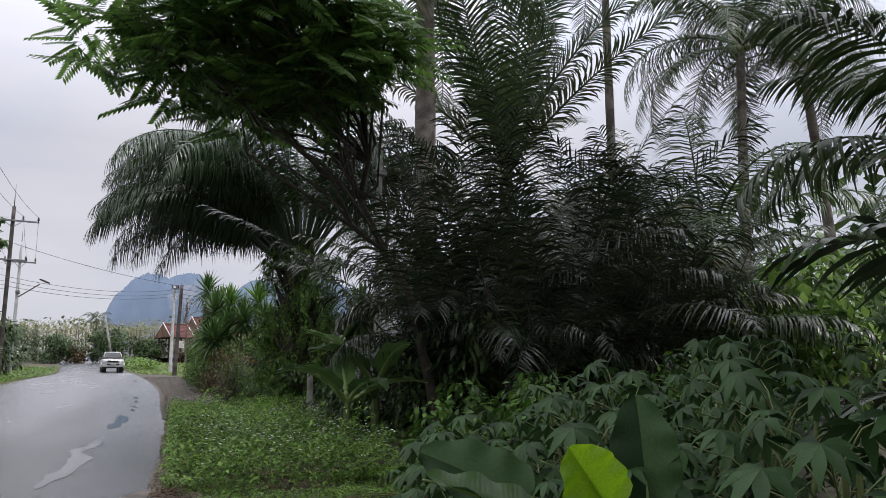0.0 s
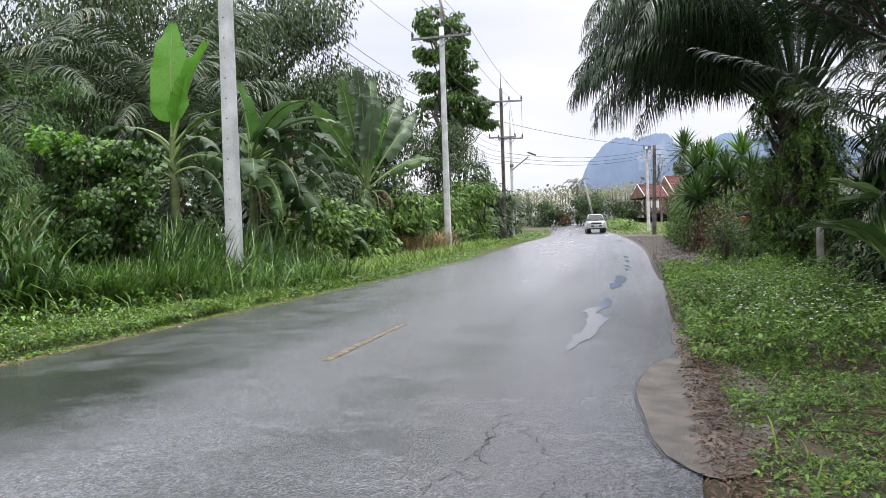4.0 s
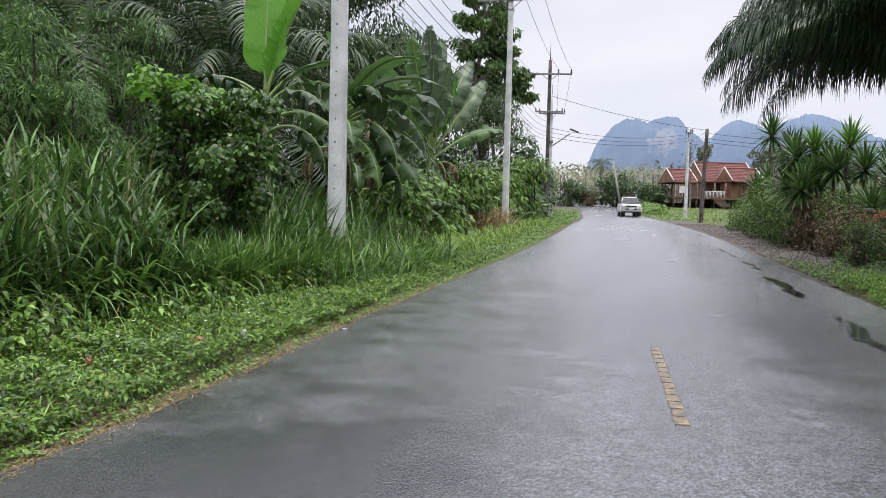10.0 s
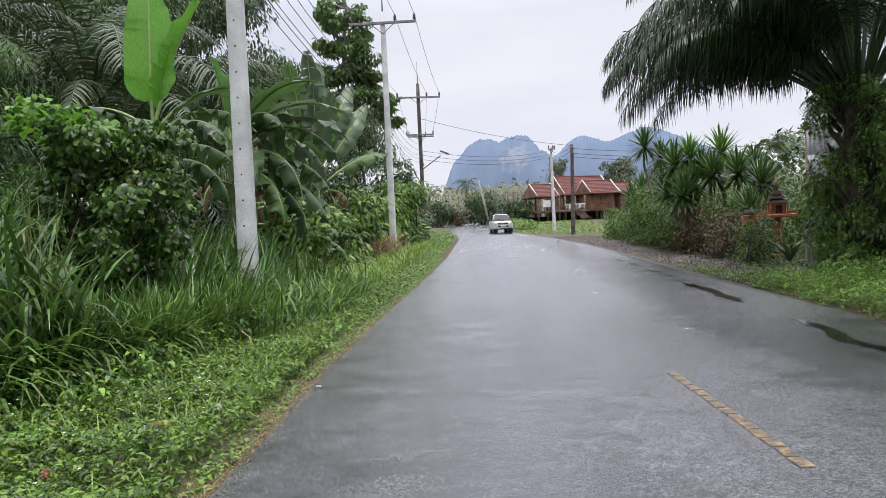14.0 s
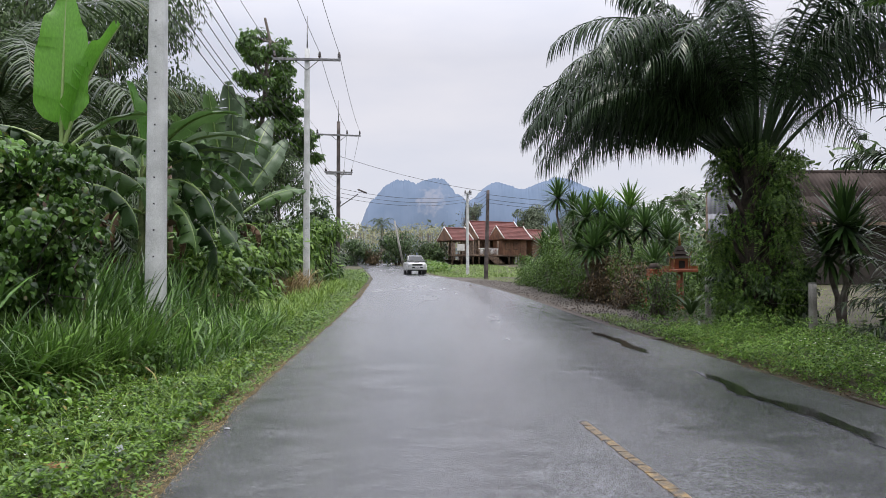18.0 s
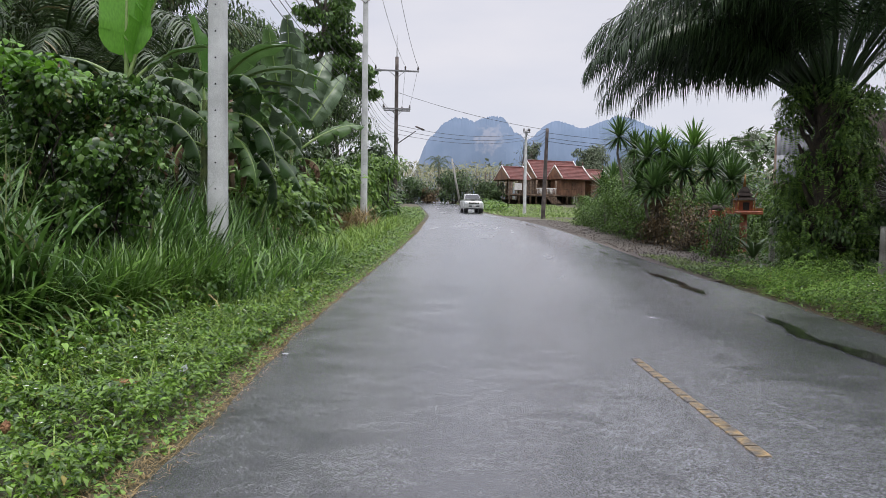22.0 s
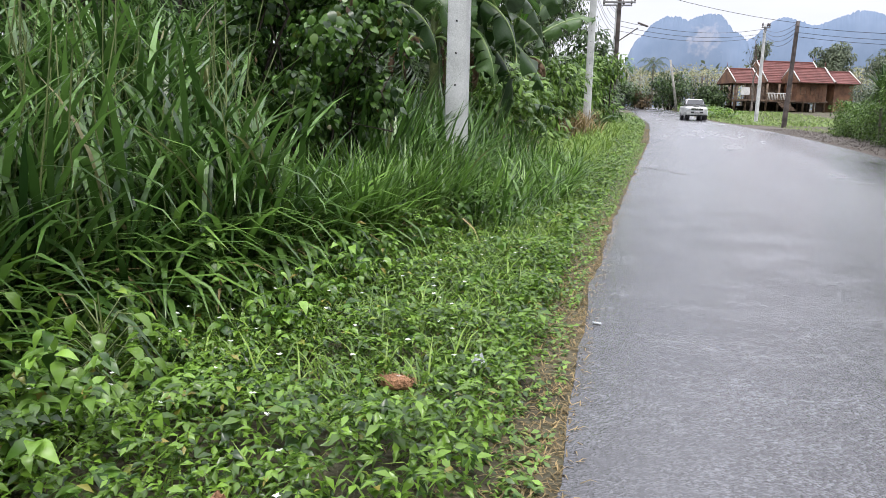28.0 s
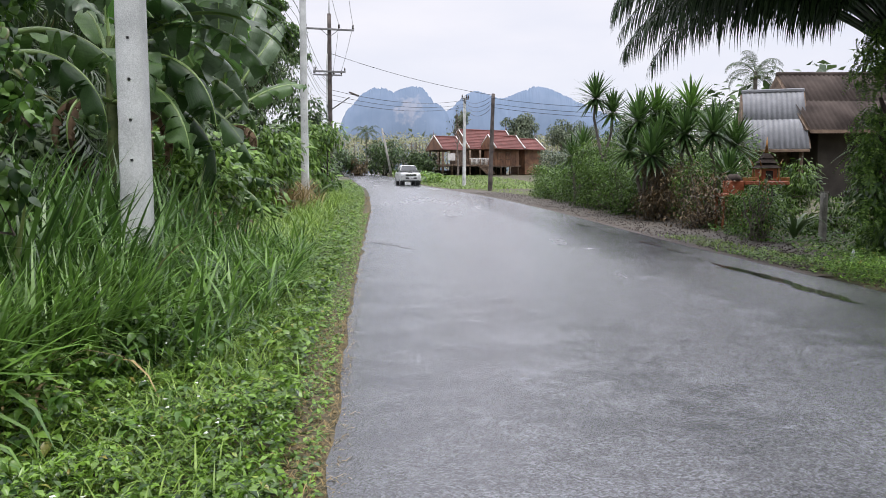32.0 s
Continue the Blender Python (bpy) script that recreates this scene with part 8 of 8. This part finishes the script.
for i, (x, y, rx, ry, h, n, mt, lab) in enumerate((
        (-14.6, 101, 2.6, 2.2, 4.6, 4200, M_tree_dark, "round bush beyond the bend"), (-12.0, 100.5, 1.0, 1.0, 2.6, 900, M_shrub_red, "reddish bush beyond the bend"), (-8.8, 102, 2.4, 2.2, 5.6, 4400, M_tree_dark, "round bush beyond the bend"),
        (-4.6, 104, 2.4, 2.0, 3.8, 2600, M_tree, "dark bush beside the stilt house"), (-3.8, 101, 1.6, 1.6, 2.8, 1600, M_tree, "dark bush beside the stilt house"), (-21, 108, 3.0, 3.0, 5.0, 2600, M_far, "round bush beyond the bend"),
        (-24, 98, 3.0, 3.0, 6.0, 2600, M_far, "leafy trees beyond the bend"), (12.5, 96, 2.0, 2.4, 3.5, 2200, M_far, "bush beside the stilt house"), (-33, 112, 5, 4, 7, 3000, M_far, "leafy trees beyond the bend"))):
    shrub("far_bush", 610 + i, x, y, rx, ry, h, n, LEAF_OVAL, 0.34, mt, lab, "bush", 16, 0.08, None, "bushes beyond the bend", 0.36)
coconut(-12.8, 118, 6.3, 31, "coconut palm standing above the far bushes", 18, 0.16, (0, 0), (0.5, 0.62))
coconut(-22.5, 112, 4.0, 32, "coconut palm standing beyond the bend", 16, 0.16, (0, 0), (0.5, 0.65))
tree("bare_tree", 630, 0.6, 99, 7.5, 0.14, (0, 0, 7.0, 1.6, 1.4, 2.2), 90, LEAF_OVAL, 0.3, M_far, "thin sparsely leaved tree before the stilt house", 16)
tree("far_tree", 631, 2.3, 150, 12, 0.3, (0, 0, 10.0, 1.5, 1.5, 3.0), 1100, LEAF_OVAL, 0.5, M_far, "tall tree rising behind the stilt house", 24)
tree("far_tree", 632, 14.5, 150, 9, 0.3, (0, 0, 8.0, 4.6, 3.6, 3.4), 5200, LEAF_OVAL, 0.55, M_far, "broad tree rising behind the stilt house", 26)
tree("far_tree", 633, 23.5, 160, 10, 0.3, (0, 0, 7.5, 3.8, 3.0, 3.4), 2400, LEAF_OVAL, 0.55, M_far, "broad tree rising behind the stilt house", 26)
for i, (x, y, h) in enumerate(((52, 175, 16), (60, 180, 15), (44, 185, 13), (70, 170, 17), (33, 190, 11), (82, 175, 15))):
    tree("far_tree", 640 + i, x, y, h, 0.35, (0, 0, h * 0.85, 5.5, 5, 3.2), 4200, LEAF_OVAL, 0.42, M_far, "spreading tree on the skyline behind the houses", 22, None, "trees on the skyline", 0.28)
trunks = Build()
n = 90000
x = rng.uniform(-110, 140, n)
y = 190 + rng.uniform(0, 1, n) * 50
top = np.array([11.0 + 1.2 * noise.noise(Vector((a * 0.12, 0, 0))) + 1.2 * noise.noise(Vector((a * 0.5, 1, 0))) for a in x])
P = np.column_stack([x, y, ground_z(x, y) - 1 + top * rng.uniform(0.0, 1, n) ** 0.6])
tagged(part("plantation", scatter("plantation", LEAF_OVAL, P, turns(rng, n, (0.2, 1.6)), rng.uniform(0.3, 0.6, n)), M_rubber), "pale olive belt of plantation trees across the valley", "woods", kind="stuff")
for i in range(420):
    a, c = rng.uniform(-110, 140), rng.uniform(183, 190)
    z = float(ground_z(a, c)) - 0.5
    trunks.tube([(a, c, z), (a + 0.1, c, z + 4), (a, c, z + 8)], [0.16, 0.12, 0.06], 4)
tagged(part("plantation_trunks", trunks.mesh("plantation_trunks"), M_bark), "rows of thin pale plantation trunks", "woods", kind="stuff")
n = 9000
x = rng.uniform(-160, 220, n)
y = 300 + rng.uniform(0, 1, n) * 60
top = np.array([17 + 3 * noise.noise(Vector((a * 0.05, 0, 5))) for a in x])
P = np.column_stack([x, y, ground_z(x, y) + top * rng.uniform(0.0, 1, n) ** 0.5])
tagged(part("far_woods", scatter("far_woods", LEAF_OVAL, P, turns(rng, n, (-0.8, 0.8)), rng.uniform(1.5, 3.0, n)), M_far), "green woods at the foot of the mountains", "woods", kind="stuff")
# closing woods behind the camera and to the sides
for i, (x0, x1, y0, y1, h, n) in enumerate(((-60, 60, -46, -36, 9, 5000), (-62, -24, -36, 80, 12, 9000), (30, 60, -36, 150, 11, 9000))):
    x = rng.uniform(x0, x1, n)
    y = rng.uniform(y0, y1, n)
    keep = ~((x > -2) & (x < 7) & (y < -30))
    P = np.column_stack([x, y, ground_z(x, y) + h * rng.uniform(0, 1, n) ** 0.7])[keep]
    tagged(part("woods", scatter("woods", LEAF_OVAL, P, turns(rng, len(P), (-0.8, 0.6)), rng.uniform(0.8, 1.7, len(P))), M_tree_dark), "dark woods closing off the road corridor", "woods", kind="stuff")
